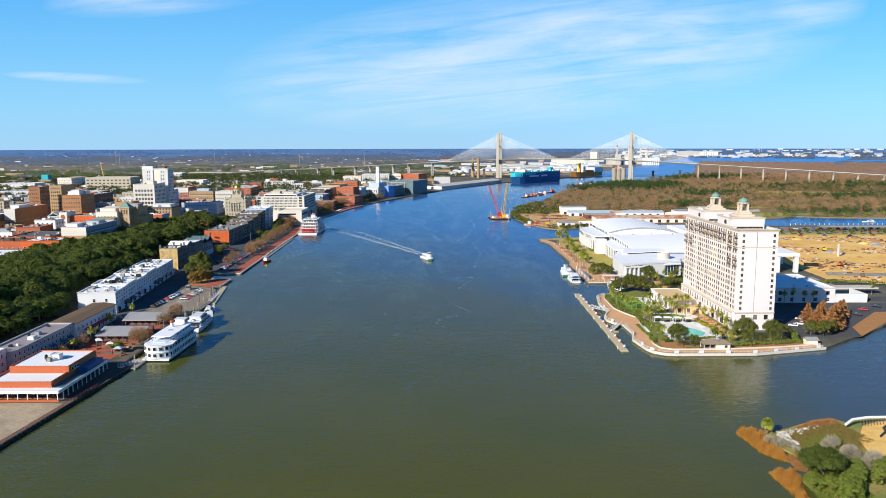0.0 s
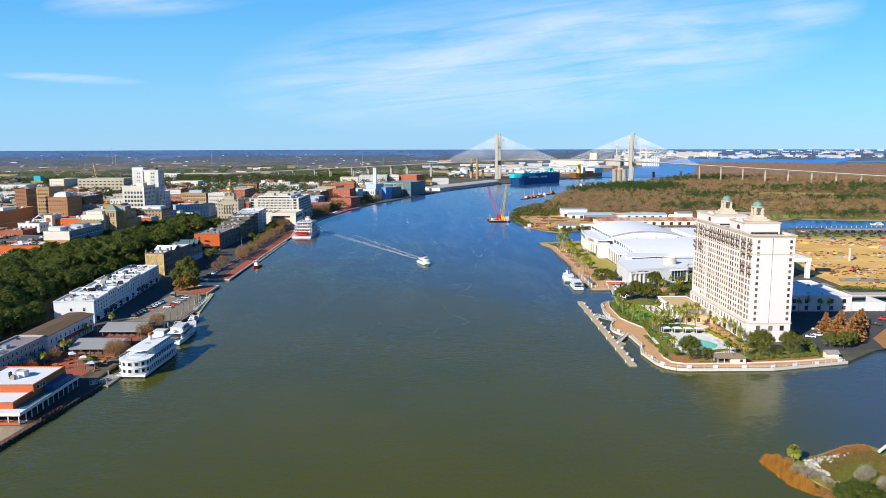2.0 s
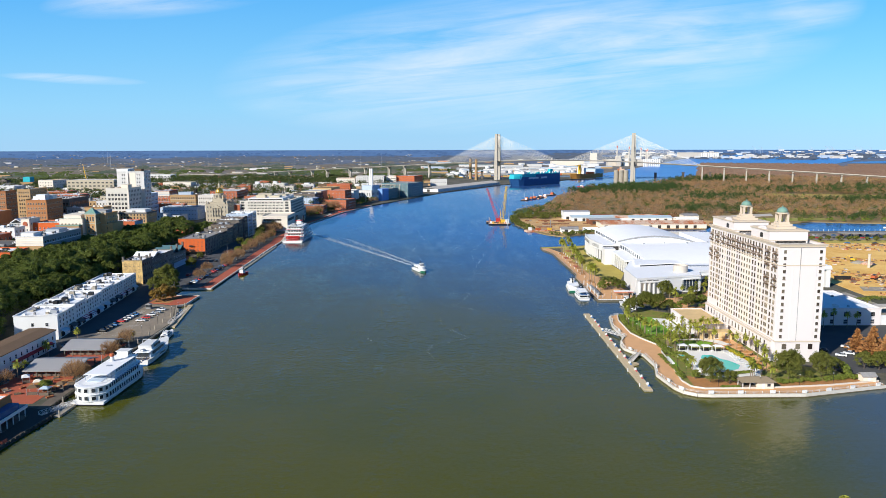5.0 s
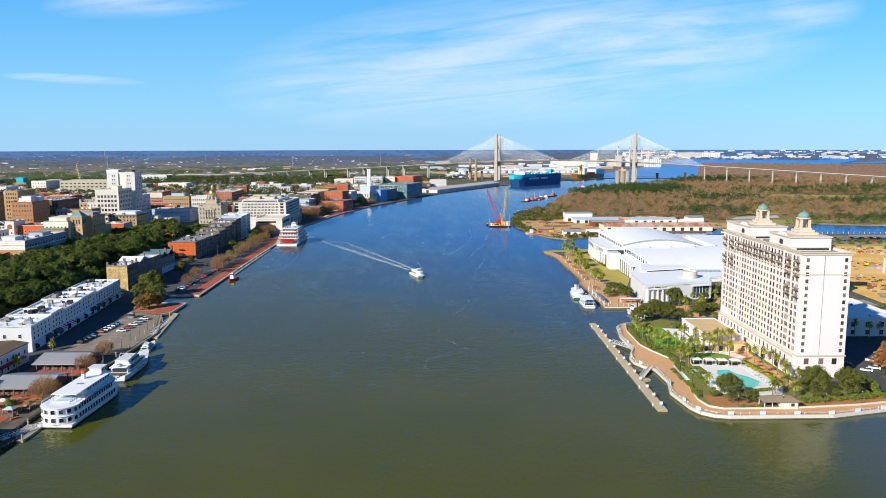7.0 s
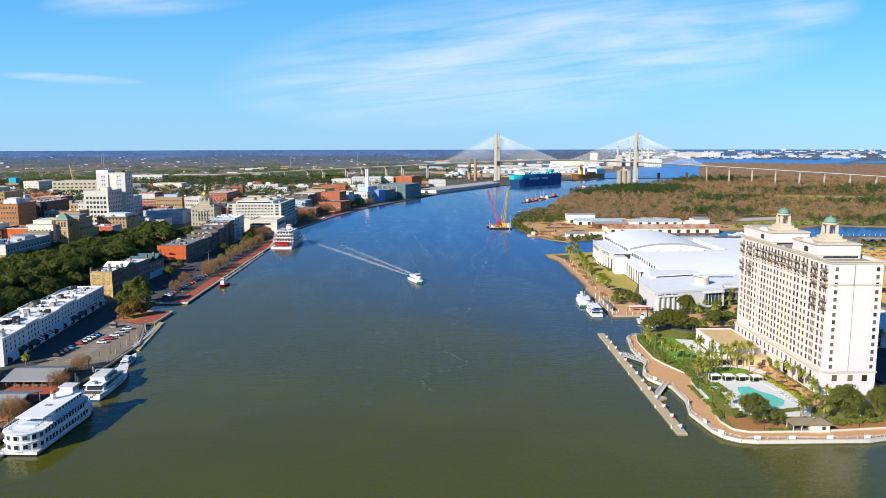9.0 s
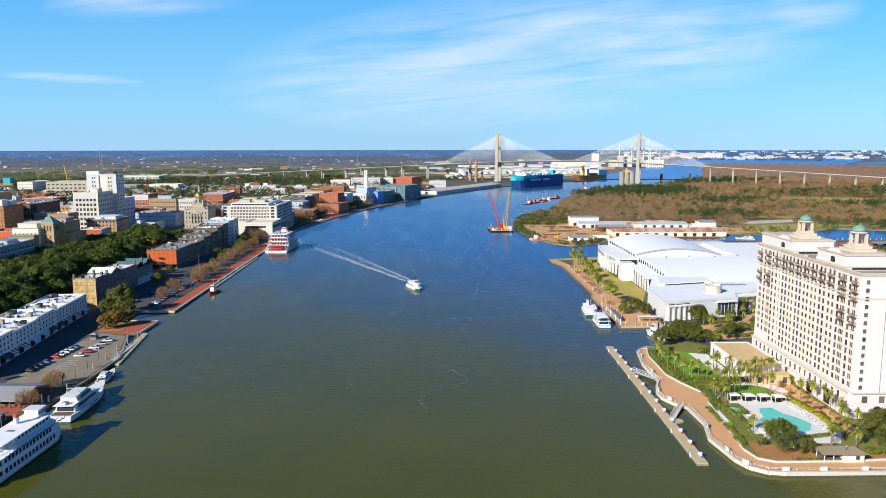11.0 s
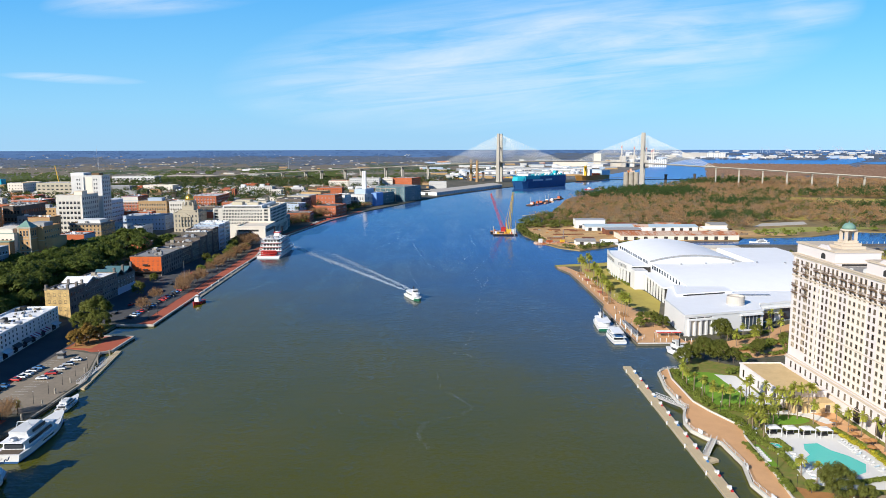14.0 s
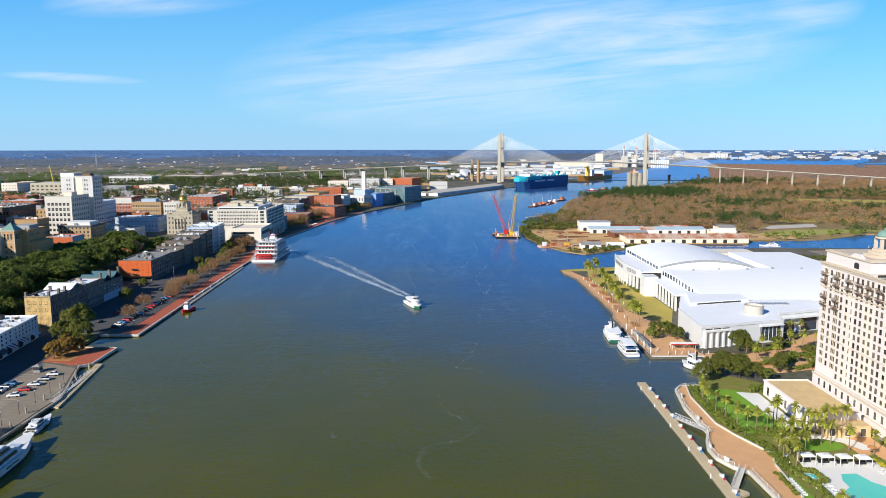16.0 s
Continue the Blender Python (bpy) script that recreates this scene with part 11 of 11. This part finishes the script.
for x, y, rz, m, w in ((330, 640, 30, YELLOW, "yellow"), (365, 600, 120, ORANGE, "orange"), (420, 690, 60, YELLOW, "yellow"), (395, 560, 200, YELLOW, "yellow"), (300, 560, 300, ORANGE, "orange"), (450, 620, 10, YELLOW, "yellow"), (340, 540, 80, ORANGE, "orange")):
    excavator(x, y, rz, m, w)
for x, y in ((325, 610), (415, 600), (455, 600), (372, 600)):
    o = thing("concrete_column", x, y, 3, "bare new concrete column on the building site", "column", "new columns")
    part("shaft", Shape().spin(0, 0, [(1.0, -0.5), (1.0, 9.5), (1.2, 10), (1.2, 10.6)], 12), PALE_CONC, o)
for i in range(30):
    o = thing("rubble_pile", rnd.uniform(285, 480), rnd.uniform(535, 735), 3.0, "heap of site debris and earth", "debris", "site debris", rnd.uniform(0, 360))
    w = rnd.uniform(2, 7)
    part("heap", Shape().spin(0, 0, [(w, 0), (w * 0.75, w * 0.18), (w * 0.3, w * 0.32)], 9), rnd.choice((SAND, RUST, CONCRETE, MULCH, MULCH)), o)
    part("board", Shape().box(-w * 0.6, w * 0.4, -0.3, 0.3, w * 0.2, w * 0.2 + 0.2), rnd.choice((WHITE, RUST, TIMBER)), o)
for x, y, m, w in ((345, 520, GREEN_HULL, "green"), (352, 521, ORANGE, "orange"), (410, 545, GREEN_HULL, "green"), (430, 660, BLUE_PAINT, "blue"), (320, 510, DARK_METAL, "dark"), (278, 560, DARK_METAL, "dark")):
    o = thing("skip_container", x, y, 3.1, w + " steel skip container on the site", "container", "site containers", rnd.uniform(-15, 15))
    part("box", Shape().ring(-5, 5, -1.3, 1.3, 0.2, 2.3, 0.15).box(-5, 5, -1.3, 1.3, 0.05, 0.25), m, o)
    part("rib", Shape().box(-5.08, -4.9, -1.4, 1.4, 2.1, 2.4), m, o)
cr = thing("crawler_crane", 374, 572, 3.1, "white crawler crane with a long lattice boom", "crane", rz=20)
part("track", Shape().box(-3, -1.6, -4, 4, 0, 1.4), DARK_METAL, cr)
part("track", Shape().box(1.6, 3, -4, 4, 0, 1.4), DARK_METAL, cr)
part("house", Shape().box(-2.6, 2.6, -4, 3, 1.5, 4.6), WHITE, cr)
lattice(cr, "boom", (0, 2, 3), (20, -6, 52), 1.1, WHITE, 20)
for i in range(22):
    car(286 + 8.2 * i, 747 + rnd.uniform(-2, 2), 3.1, 90, rnd.choice(names), True) if i % 3 == 0 else None
TREE_ROW = [(268 + 9 * i, 766 + rnd.uniform(-4, 4)) for i in range(32)]
for x, y in TREE_ROW:
    tree(x, y, 3.05, SMALL[int(x) % 2], BROAD_TRUNK, rnd.uniform(0.5, 0.8), "small clipped evergreen tree by the car park", "car_park_tree", "car park trees")


# low sheds, tanks and stacks of the far port
def far_block(x, y, w, d, h, wall, label, name="port_shed", roof=True):
    px, py, pz, s = far_at(x, y)
    ob = thing(name, px, py, pz, label, "building", "far port")
    part("wall", Shape().box(-w / 2 * s, w / 2 * s, -d / 2 * s, d / 2 * s, -1, h * s), wall, ob)
    if roof:
        part("roof", Shape().box(-w / 2 * s - 0.3, w / 2 * s + 0.3, -d / 2 * s - 0.3, d / 2 * s + 0.3, h * s, h * s + 0.6), (OLD_WHITE_ROOF, METAL_ROOF, OLD_WHITE_ROOF, GREY_ROOF, SHED_BLUE)[int(abs(x) + abs(y)) % 5], ob)
    return ob


rnd = random.Random(21)
for i in range(84):
    t = rnd.uniform(-0.02, 0.33)
    d = 1 / rnd.uniform(1 / 4600, 1 / 2150)
    x, y = d * t, 90 + d
    if 0.13 < t < 0.36 and x > 330 + (y - 2200) * 0.42 and y < 6000:
        continue
    if y < 2270 and x > 150:
        continue
    m = rnd.choice((OLD_WHITE, OLD_WHITE, GREY_STUCCO, LIMESTONE, TAN_BRICK, BLUE_GREY, RUST))
    far_block(x, y, rnd.uniform(20, 80), rnd.uniform(15, 40), rnd.uniform(5, 11), m, ("rusty" if m is RUST else "pale") + " port shed on the far bank")
for i in range(22):
    x, y, z, s = far_at(40 + 19 * i + rnd.uniform(-5, 5), 2330 + rnd.uniform(-20, 160) + i * 8)
    o = thing("storage_tank", x, y, z, "round white storage tank", "tank", "storage tanks")
    part("shell", Shape().spin(0, 0, [(10 * s, -1), (10 * s, 11 * s), (2, 13 * s)], 16), WHITE, o)
for i in range(30):
    x, y, z, s = far_at(30 + 12 * i + rnd.uniform(-5, 5), 2210 + rnd.uniform(0, 60) + 5 * i)
    o = thing("container_stack", x, y, z, "stack of coloured shipping containers", "container", "container stacks")
    for j in range(rnd.randint(1, 3)):
        part("container", Shape().box(-6, 6, -4, 4, 2.7 * j, 2.7 * j + 2.6), rnd.choice((BLUE_PAINT, RUST, ORANGE, WHITE, YELLOW, NAVY_HULL)), o)
# power station and silos under the eastern pylon's stays
for x, y, w, h in ((690, 3400, 24, 58), (780, 3450, 36, 30), (800, 3400, 18, 46), (850, 3450, 30, 34), (590, 3500, 150, 24), (930, 3500, 40, 28), (660, 3300, 60, 14), (870, 3500, 20, 50)):
    far_block(x, y, w, 40, h, rnd.choice((WHITE, PALE_CONC, CREAM)), "pale power station block", "power_station")
for x, y, h in ((820, 3500, 95), (850, 3400, 90), (905, 3300, 80), (930, 3500, 85), (960, 3520, 75)):
    px, py, pz, s = far_at(x, y)
    o = thing("smoke_stack", px, py, pz, "tall slim banded smoke stack", "chimney", "smoke stacks")
    part("shaft", Shape().spin(0, 0, [(4 * s, -1), (2.6 * s, h * s)], 10), PALE_CONC, o)
    part("band", Shape().spin(0, 0, [(3.2 * s, h * s * 0.86), (3.0 * s, h * s * 0.94)], 10), RED, o)
for i in range(9):
    px, py, pz, s = far_at(890 + 8.5 * i, 3300)
    o = thing("white_silo", px, py, pz, "slim white port silo", "silo", "port silos")
    part("shell", Shape().spin(0, 0, [(3.6 * s, -1), (3.6 * s, 32 * s), (2.6 * s, 34 * s)], 12), WHITE, o)
far_block(1925, 5600, 300, 40, 40, PALE_CONC, "long pale grain elevator on the horizon", "grain_elevator")
for i in range(17):
    px, py, pz, s = far_at(1785 + 17.5 * i, 5570)
    o = thing("elevator_bin", px, py, pz, "tall pale round grain bin", "silo", "grain bins")
    part("shell", Shape().spin(0, 0, [(8 * s, -1), (8 * s, 34 * s)], 10), WHITE, o)
for i in range(130):
    t = rnd.uniform(0.24, 0.60)
    d = 1 / rnd.uniform(1 / 12500, 1 / 5000)
    far_block(d * t, 90 + d, rnd.uniform(20, 90), 30, rnd.uniform(6, 22), rnd.choice((PALE_CONC, BLUE_GREY, OLD_WHITE, OLD_WHITE, WHITE)), "hazy white port building on the horizon", "port_building", False)
for i in range(12):
    px, py, pz, s = far_at((0.43 + 0.014 * i + rnd.uniform(-0.005, 0.005)) * 8200, 8200 + rnd.uniform(-500, 500))
    o = thing("gantry_crane", px, py, pz, "distant white container crane", "crane", "container cranes")
    h = 62 * s
    part("leg", Shape().tube((-12 * s, 0, 0), (-8 * s, 0, h), 0.8, 4).tube((12 * s, 0, 0), (8 * s, 0, h), 0.8, 4), BLUE_GREY, o)
    part("boom", Shape().tube((-50 * s, 0, h * 0.8), (25 * s, 0, h * 0.8), 0.8, 4).tube((8 * s, 0, h), (-40 * s, 0, h * 1.35), 0.6, 4), BLUE_GREY, o)
# houses of the plain
hs, rf, br = Shape(), Shape(), Shape()
for i in range(700):
    t = rnd.uniform(-0.66, 0.0)
    d = 1 / rnd.uniform(1 / 8000, 1 / 1500)
    x, y, z, s = far_at(d * t, 90 + d)
    w, l, h = rnd.uniform(3, 9) * s, rnd.uniform(3, 7) * s, rnd.uniform(2.5, 5) * s
    if i % 9 == 0 and d < 4200:
        w, h = 3.2 * w, 1.5 * h
    z = 12 if (y < 1600 and x < -200) else z
    rnd.choice((hs, hs, rf, br)).box(x - w, x + w, y - l, y + l, z - 1, z + h)
tagged(new("far_houses", hs.mesh("far_houses", OLD_WHITE)), "scattered pale houses of the far suburbs", "houses", kind="stuff")
tagged(new("far_brick_houses", br.mesh("far_brick_houses", LIMESTONE)), "scattered brick houses of the far suburbs", "houses", kind="stuff")
tagged(new("far_sheds", rf.mesh("far_sheds", TAN_BRICK)), "scattered tan sheds of the far suburbs", "houses", kind="stuff")


# ---- the near point: reeds, rocks, scrub, pipe ----
def reeds(name, poly, n, h, material, label, z, lean=0.16, thick=0.024):
    """Upright stalks, lower and sparser towards the edge of their bed."""
    rng = np.random.default_rng(n)
    px, py = [p[0] for p in poly], [p[1] for p in poly]
    x, y = rng.uniform(min(px), max(px), 5 * n), rng.uniform(min(py), max(py), 5 * n)
    ok = inside(x, y, poly)
    x, y = x[ok][:n], y[ok][:n]
    m = len(x)
    edge = np.full(m, 9.0)
    for (ax, ay), (bx, by) in zip(poly, poly[1:] + poly[:1]):
        t = np.clip(((x - ax) * (bx - ax) + (y - ay) * (by - ay)) / ((bx - ax) ** 2 + (by - ay) ** 2), 0, 1)
        edge = np.minimum(edge, np.hypot(x - ax - t * (bx - ax), y - ay - t * (by - ay)))
    tuft = 0.72 + 0.28 * np.sin(1.7 * x + 0.6 * np.sin(y)) * np.sin(1.3 * y + 0.8 * np.sin(1.1 * x))
    hh = h * (0.55 + 0.6 * rng.random(m)) * tuft * np.clip(0.35 + 0.45 * edge, 0.3, 1.0)
    w = np.stack([rng.normal(size=m) * lean * hh, rng.normal(size=m) * lean * hh, hh / 2], 1)
    u = np.stack([rng.normal(size=m), rng.normal(size=m), np.zeros(m)], 1) * thick
    c = np.stack([x, y, z + hh / 2], 1)
    tagged(new(name, quads(name, c, u, w, material)), label, "reeds", kind="stuff")


reeds("reed_bed", [(91.8, 233.6), (95, 237.5), (100, 237.8), (101.0, 230), (101.4, 217.4), (99.6, 210.8), (97.4, 211.4), (93.6, 217.5)], 21000, 2.4, REED, "orange-brown marsh reeds at the water's edge", 1.2, 0.2, 0.02)
reeds("reed_bed", [(89.6, 204.4), (94, 206.6), (97.8, 206.2), (98.6, 202), (95.5, 194), (93.5, 186), (90.2, 186), (90.0, 196)], 16000, 2.3, REED, "orange-brown marsh reeds at the water's edge", 1.2, 0.2, 0.02)
reeds("brown_reeds", [(99.5, 211), (101.4, 217), (104.5, 215), (104.6, 208), (101, 204.5), (98.4, 206)], 6000, 1.4, RUSTY, "rust-brown reeds behind the orange bed", 1.6, 0.3, 0.03)
reeds("brown_reeds", [(98, 235), (104, 235.4), (110.5, 237), (110, 234.8), (104, 233), (101, 231)], 6000, 1.3, RUSTY, "rust-brown reeds along the shore", 1.8, 0.3, 0.03)
reeds("dry_weeds", [(104, 234), (112, 236.6), (120, 241), (129, 243.6), (134, 226), (118, 214), (107, 209), (105, 222)], 30000, 0.5, DRY_TUFT, "dry yellow-brown grass tufts on the point", 2.4, 0.45, 0.04)
reeds("green_weeds", [(97, 200), (104, 206), (112, 200), (112, 186), (96, 186)], 14000, 0.7, BUSH, "green weeds round the big bush", 2.2, 0.5, 0.05)
reeds("green_weeds", [(108, 224), (118, 232), (126, 230), (122, 220), (112, 212), (106, 212)], 12000, 0.6, BUSH, "green weeds on the point", 2.4, 0.5, 0.05)
reeds("shore_rust", [(113, 238.2), (118, 241), (124, 244.6), (130, 245.6), (131, 242.4), (124, 240.6), (116, 236)], 9000, 1.0, RUSTY, "rusty weeds at the water's edge", 1.9, 0.4, 0.035)
reeds("yellow_weeds", [(103, 216), (108, 226), (118, 235), (129, 240), (133, 230), (120, 216), (110, 206), (103, 208)], 16000, 0.55, DRY_TUFT, "tufts of dry yellow grass among the weeds", 2.4, 0.5, 0.03)
reeds("rusty_weeds", [(114, 237.5), (122, 242.4), (130, 244.0), (130, 240), (122, 238), (113, 235)], 7000, 1.5, RUSTY, "rusty brown weeds along the shore", 2.3, 0.35, 0.035)
rk = Shape()
for i in range(420):
    f = rnd.random()
    x, y, r = 105.8 + 0.6 * f + rnd.gauss(0, 1.0), 221.0 + 12 * f + rnd.gauss(0, 0.9), rnd.uniform(0.15, 0.75) ** 1.2
    if i % 2:
        x, y, r = 107 + 14 * f + rnd.gauss(0, 0.9), 231.5 + 7.5 * f + rnd.gauss(0, 0.9), rnd.uniform(0.1, 0.5)
    rk.spin(x, y, [(r * 0.8, 2.2), (r, 2.3 + r * 0.4), (r * 0.5, 2.4 + r * 0.9)], 5, rnd.random() * 3)
db = {}
for i in range(4200):
    x, y = rnd.uniform(275, 620), rnd.uniform(500, 748)
    if math.sin(x * 0.05) + math.sin(y * 0.07 + x * 0.02) + rnd.uniform(-0.6, 0.6) < 0.1:
        continue
    w, l, h = rnd.uniform(0.3, 1.7), rnd.uniform(0.25, 1.0), rnd.uniform(0.15, 0.8)
    db.setdefault(rnd.choice((PALE_CONC, RUST, TIMBER, CONCRETE, LUMBER, MULCH, LUMBER)).name, Shape()).box(x - w, x + w, y - l, y + l, 3.0, 3.1 + h)
for i in range(90):
    x, y = rnd.uniform(108, 330), rnd.uniform(885, 1045)
    if 140 < x < 305 and 878 < y < 920 or 155 < x < 290 and 953 < y < 1034:
        continue
    w, l, h = rnd.uniform(0.5, 4.5), rnd.uniform(0.4, 1.6), rnd.uniform(0.3, 2.2)
    db.setdefault(rnd.choice((LUMBER, LUMBER, TIMBER, MULCH, LUMBER, CONCRETE)).name, Shape()).box(x - w, x + w, y - l, y + l, 2.5, 2.7 + 0.6 * h)
for key in sorted(db):
    tagged(new("site_litter", db[key].mesh("site_litter", bpy.data.materials[key])), "loose boards, rubble and stacked stuff on the sand", "debris", kind="stuff")
tagged(new("rock_rubble", rk.mesh("rock_rubble", ROCK)), "pale broken rock tipped on the point", "rocks", kind="stuff")
patch("sand_bank", [(126, 214), (128, 226), (136, 238), (150, 246), (230, 250), (240, 190), (180, 180), (130, 196)], 2.6, SAND, "bright tan sand bank")
big_bush = crown("crown", 71, 6.6, 9.0, 130, 220, 0.12, OAK, 0.2, 0.18)
tree(103.2, 199.8, 2.2, big_bush, BROAD_TRUNK, 1.0, "big dark green bush on the grassy point", "scrub_tree", "scrub on the point", 0.86)
yellow_bush = crown("crown", 72, 4.6, 6.0, 80, 110, 0.13, BUSH, 0.1, 0.2)
for x, y, s in ((112.5, 199, 0.75), (115, 204, 0.6), (111, 209, 0.45), (109, 213, 0.4), (121, 202, 0.7), (109, 194, 0.8), (118, 196, 0.8), (126, 206, 0.6), (113.5, 214.5, 0.4), (98.2, 193.5, 0.55), (101.5, 191.5, 0.7), (105.5, 190.5, 0.8), (99.5, 197.5, 0.5), (104, 187, 0.8), (108, 205, 0.5)):
    tree(x, y, 2.3, yellow_bush, BROAD_TRUNK, s, "yellow-green scrub bush on the point", "scrub_tree", "scrub on the point", s * 0.85)
for x, y, s in ((117, 221, 0.55), (114.5, 219, 0.5), (117.5, 212, 0.65), (120, 205, 0.7), (105.5, 214, 0.35), (98.8, 224, 0.4), (100.5, 221, 0.4), (119, 215, 0.5), (123, 209, 0.6)):
    tree(x, y, 2.3, BARES[0], BARE_TRUNK, s, "grey leafless scrub tree on the point", "bare_tree", "scrub on the point")
for x, y, q in ((103.2, 224.5, 0.36), (104.2, 221.5, 0.4), (102.6, 227.0, 0.3), (105.0, 218.8, 0.3)):
    tree(x, y, 2.0, BARES[0], BARE_TRUNK, q, "low grey-brown scrub by the tipped rock", "bare_tree", "scrub on the point", q * 0.8)
pp = thing("dredge_pipe", 132.5, 237.5, 2.4, "white plastic-wrapped dredge pipe on a timber trestle", "pipe")
s = Shape()
line = [(-3, -1, 1.2), (0, 0.5, 2.4), (6, 2, 2.6), (14, 2.5, 2.5), (30, 2.5, 2.4), (60, 2, 2.4)]
for a, b in zip(line, line[1:]):
    s.tube(a, b, 0.45, 8)
part("pipe", s, WHITE, pp)
s = Shape()
for i in range(8):
    s.tube((3 + 1.2 * i, -0.5 + 0.3 * i, -0.2), (3 + 1.1 * i, 1.8 + 0.1 * i, 2.4), 0.1, 5)
part("trestle", s, TIMBER, pp)
s = Shape()
hose = [(20, 1.6, 0.5), (12, 0.5, 0.5), (9, -2, 0.5), (8, -5, 0.5), (4, -9, 0.5)]
for a, b in zip(hose, hose[1:]):
    s.tube(a, b, 0.35, 8)
part("hose", s, HULL_BLACK, pp, "black flexible hose")


# lamps and poles along the walks
def lamp_post(x, y, z, h=4.5):
    ob = thing("street_lamp", x, y, z, "slim dark lamp post with a white globe", "lamp", "lamp posts")
    part("pole", Shape().spin(0, 0, [(0.16, 0), (0.08, 0.6), (0.06, h)], 6), DARK_METAL, ob)
    part("globe", Shape().spin(0, 0, [(0.06, h), (0.17, h + 0.15), (0.13, h + 0.32), (0.02, h + 0.4)], 8), WHITE, ob)
    return ob


l0 = lamp_post(-155, 545, 3.1)
for i in range(16):
    copy_thing(l0, pose(-155.5 - 0.028 * 14 * i, 545 + 14 * i, 3.1))
for i in range(7):
    copy_thing(l0, pose(-146 - (0.25 * i), 402 + 11 * i, 3.1))
for x, y in ((96, 425), (97.5, 415), (99, 400), (104, 389), (99.5, 372), (99, 356), (98, 342), (106, 329), (122, 329.4), (138, 331), (152, 333), (100, 510), (100, 525), (100, 540), (100, 556), (104, 590), (104, 610), (104, 632), (103, 655), (102, 678), (120, 497), (112, 497), (104, 497)):
    copy_thing(l0, pose(x, y, 3.1))
fp = thing("flagpole", -168, 640, 3, "tall bare flagpole on the quay", "flagpole")
part("pole", Shape().spin(0, 0, [(0.2, 0), (0.08, 17)], 6), STEEL, fp)
part("finial", Shape().spin(0, 0, [(0.05, 17), (0.2, 17.2), (0.03, 17.4)], 6), GOLD, fp)



# barges and a jetty off the wooded shore
for x, y, rz, m in ((151, 1355, 70, HULL_BLACK), (181, 1403, 65, RUST), (168, 1385, 60, NAVY_HULL), (213, 1483, 55, HULL_BLACK), (196, 1440, 80, RUST), (112, 880, 12, RUST)):
    o = thing("moored_barge", *afloat(x, y), "flat rusty work barge loaded with gear", "barge", "moored barges", rz)
    part("hull", Shape().box(-16, 16, -5, 5, -1, 1.6), m, o)
    part("deck", Shape().box(-15.7, 15.7, -4.7, 4.7, 1.6, 1.75), RUST, o)
    for i in range(4):
        bx = rnd.uniform(-13, 10)
        part("deck_gear", Shape().box(bx, bx + rnd.uniform(2, 5), -3, rnd.uniform(0, 3), 1.75, rnd.uniform(3, 6)), rnd.choice((WHITE, WHITE, ORANGE, DARK_METAL, YELLOW)), o)
    part("spud", Shape().tube((14, 4.6, -2), (14, 4.6, 12), 0.35, 6), STEEL, o)
jt = thing("timber_jetty", 140, 1165, 0, "old timber jetty on bare piles", "jetty", rz=49)
part("deck", Shape().box(-40, 36, -2, 2, 3.2, 3.7), DOCK_TIMBER, jt)
for i in range(14):
    part("mooring_post", Shape().tube((-38 + 5.6 * i, -1.8, -2), (-38 + 5.6 * i, -1.8, 3.9), 0.35, 6), TIMBER, jt)
# white tanks and warehouses of the port behind the ships
for i in range(46):
    t = rnd.uniform(0.03, 0.21)
    d = 1 / rnd.uniform(1 / 3300, 1 / 2330)
    if t * d > 330 + (d - 2200) * 0.36:
        continue
    if i % 2:
        x, y, z, s = far_at(t * d, 90 + d)
        o = thing("storage_tank", x, y, z, "round white storage tank", "tank", "storage tanks")
        r = rnd.uniform(8, 15) * s
        part("shell", Shape().spin(0, 0, [(r, -1), (r, 12 * s), (2, 14 * s)], 16), WHITE, o)
    else:
        far_block(t * d, 90 + d, rnd.uniform(50, 130), rnd.uniform(25, 50), rnd.uniform(6, 12), OLD_WHITE, "long white port warehouse on the far bank")
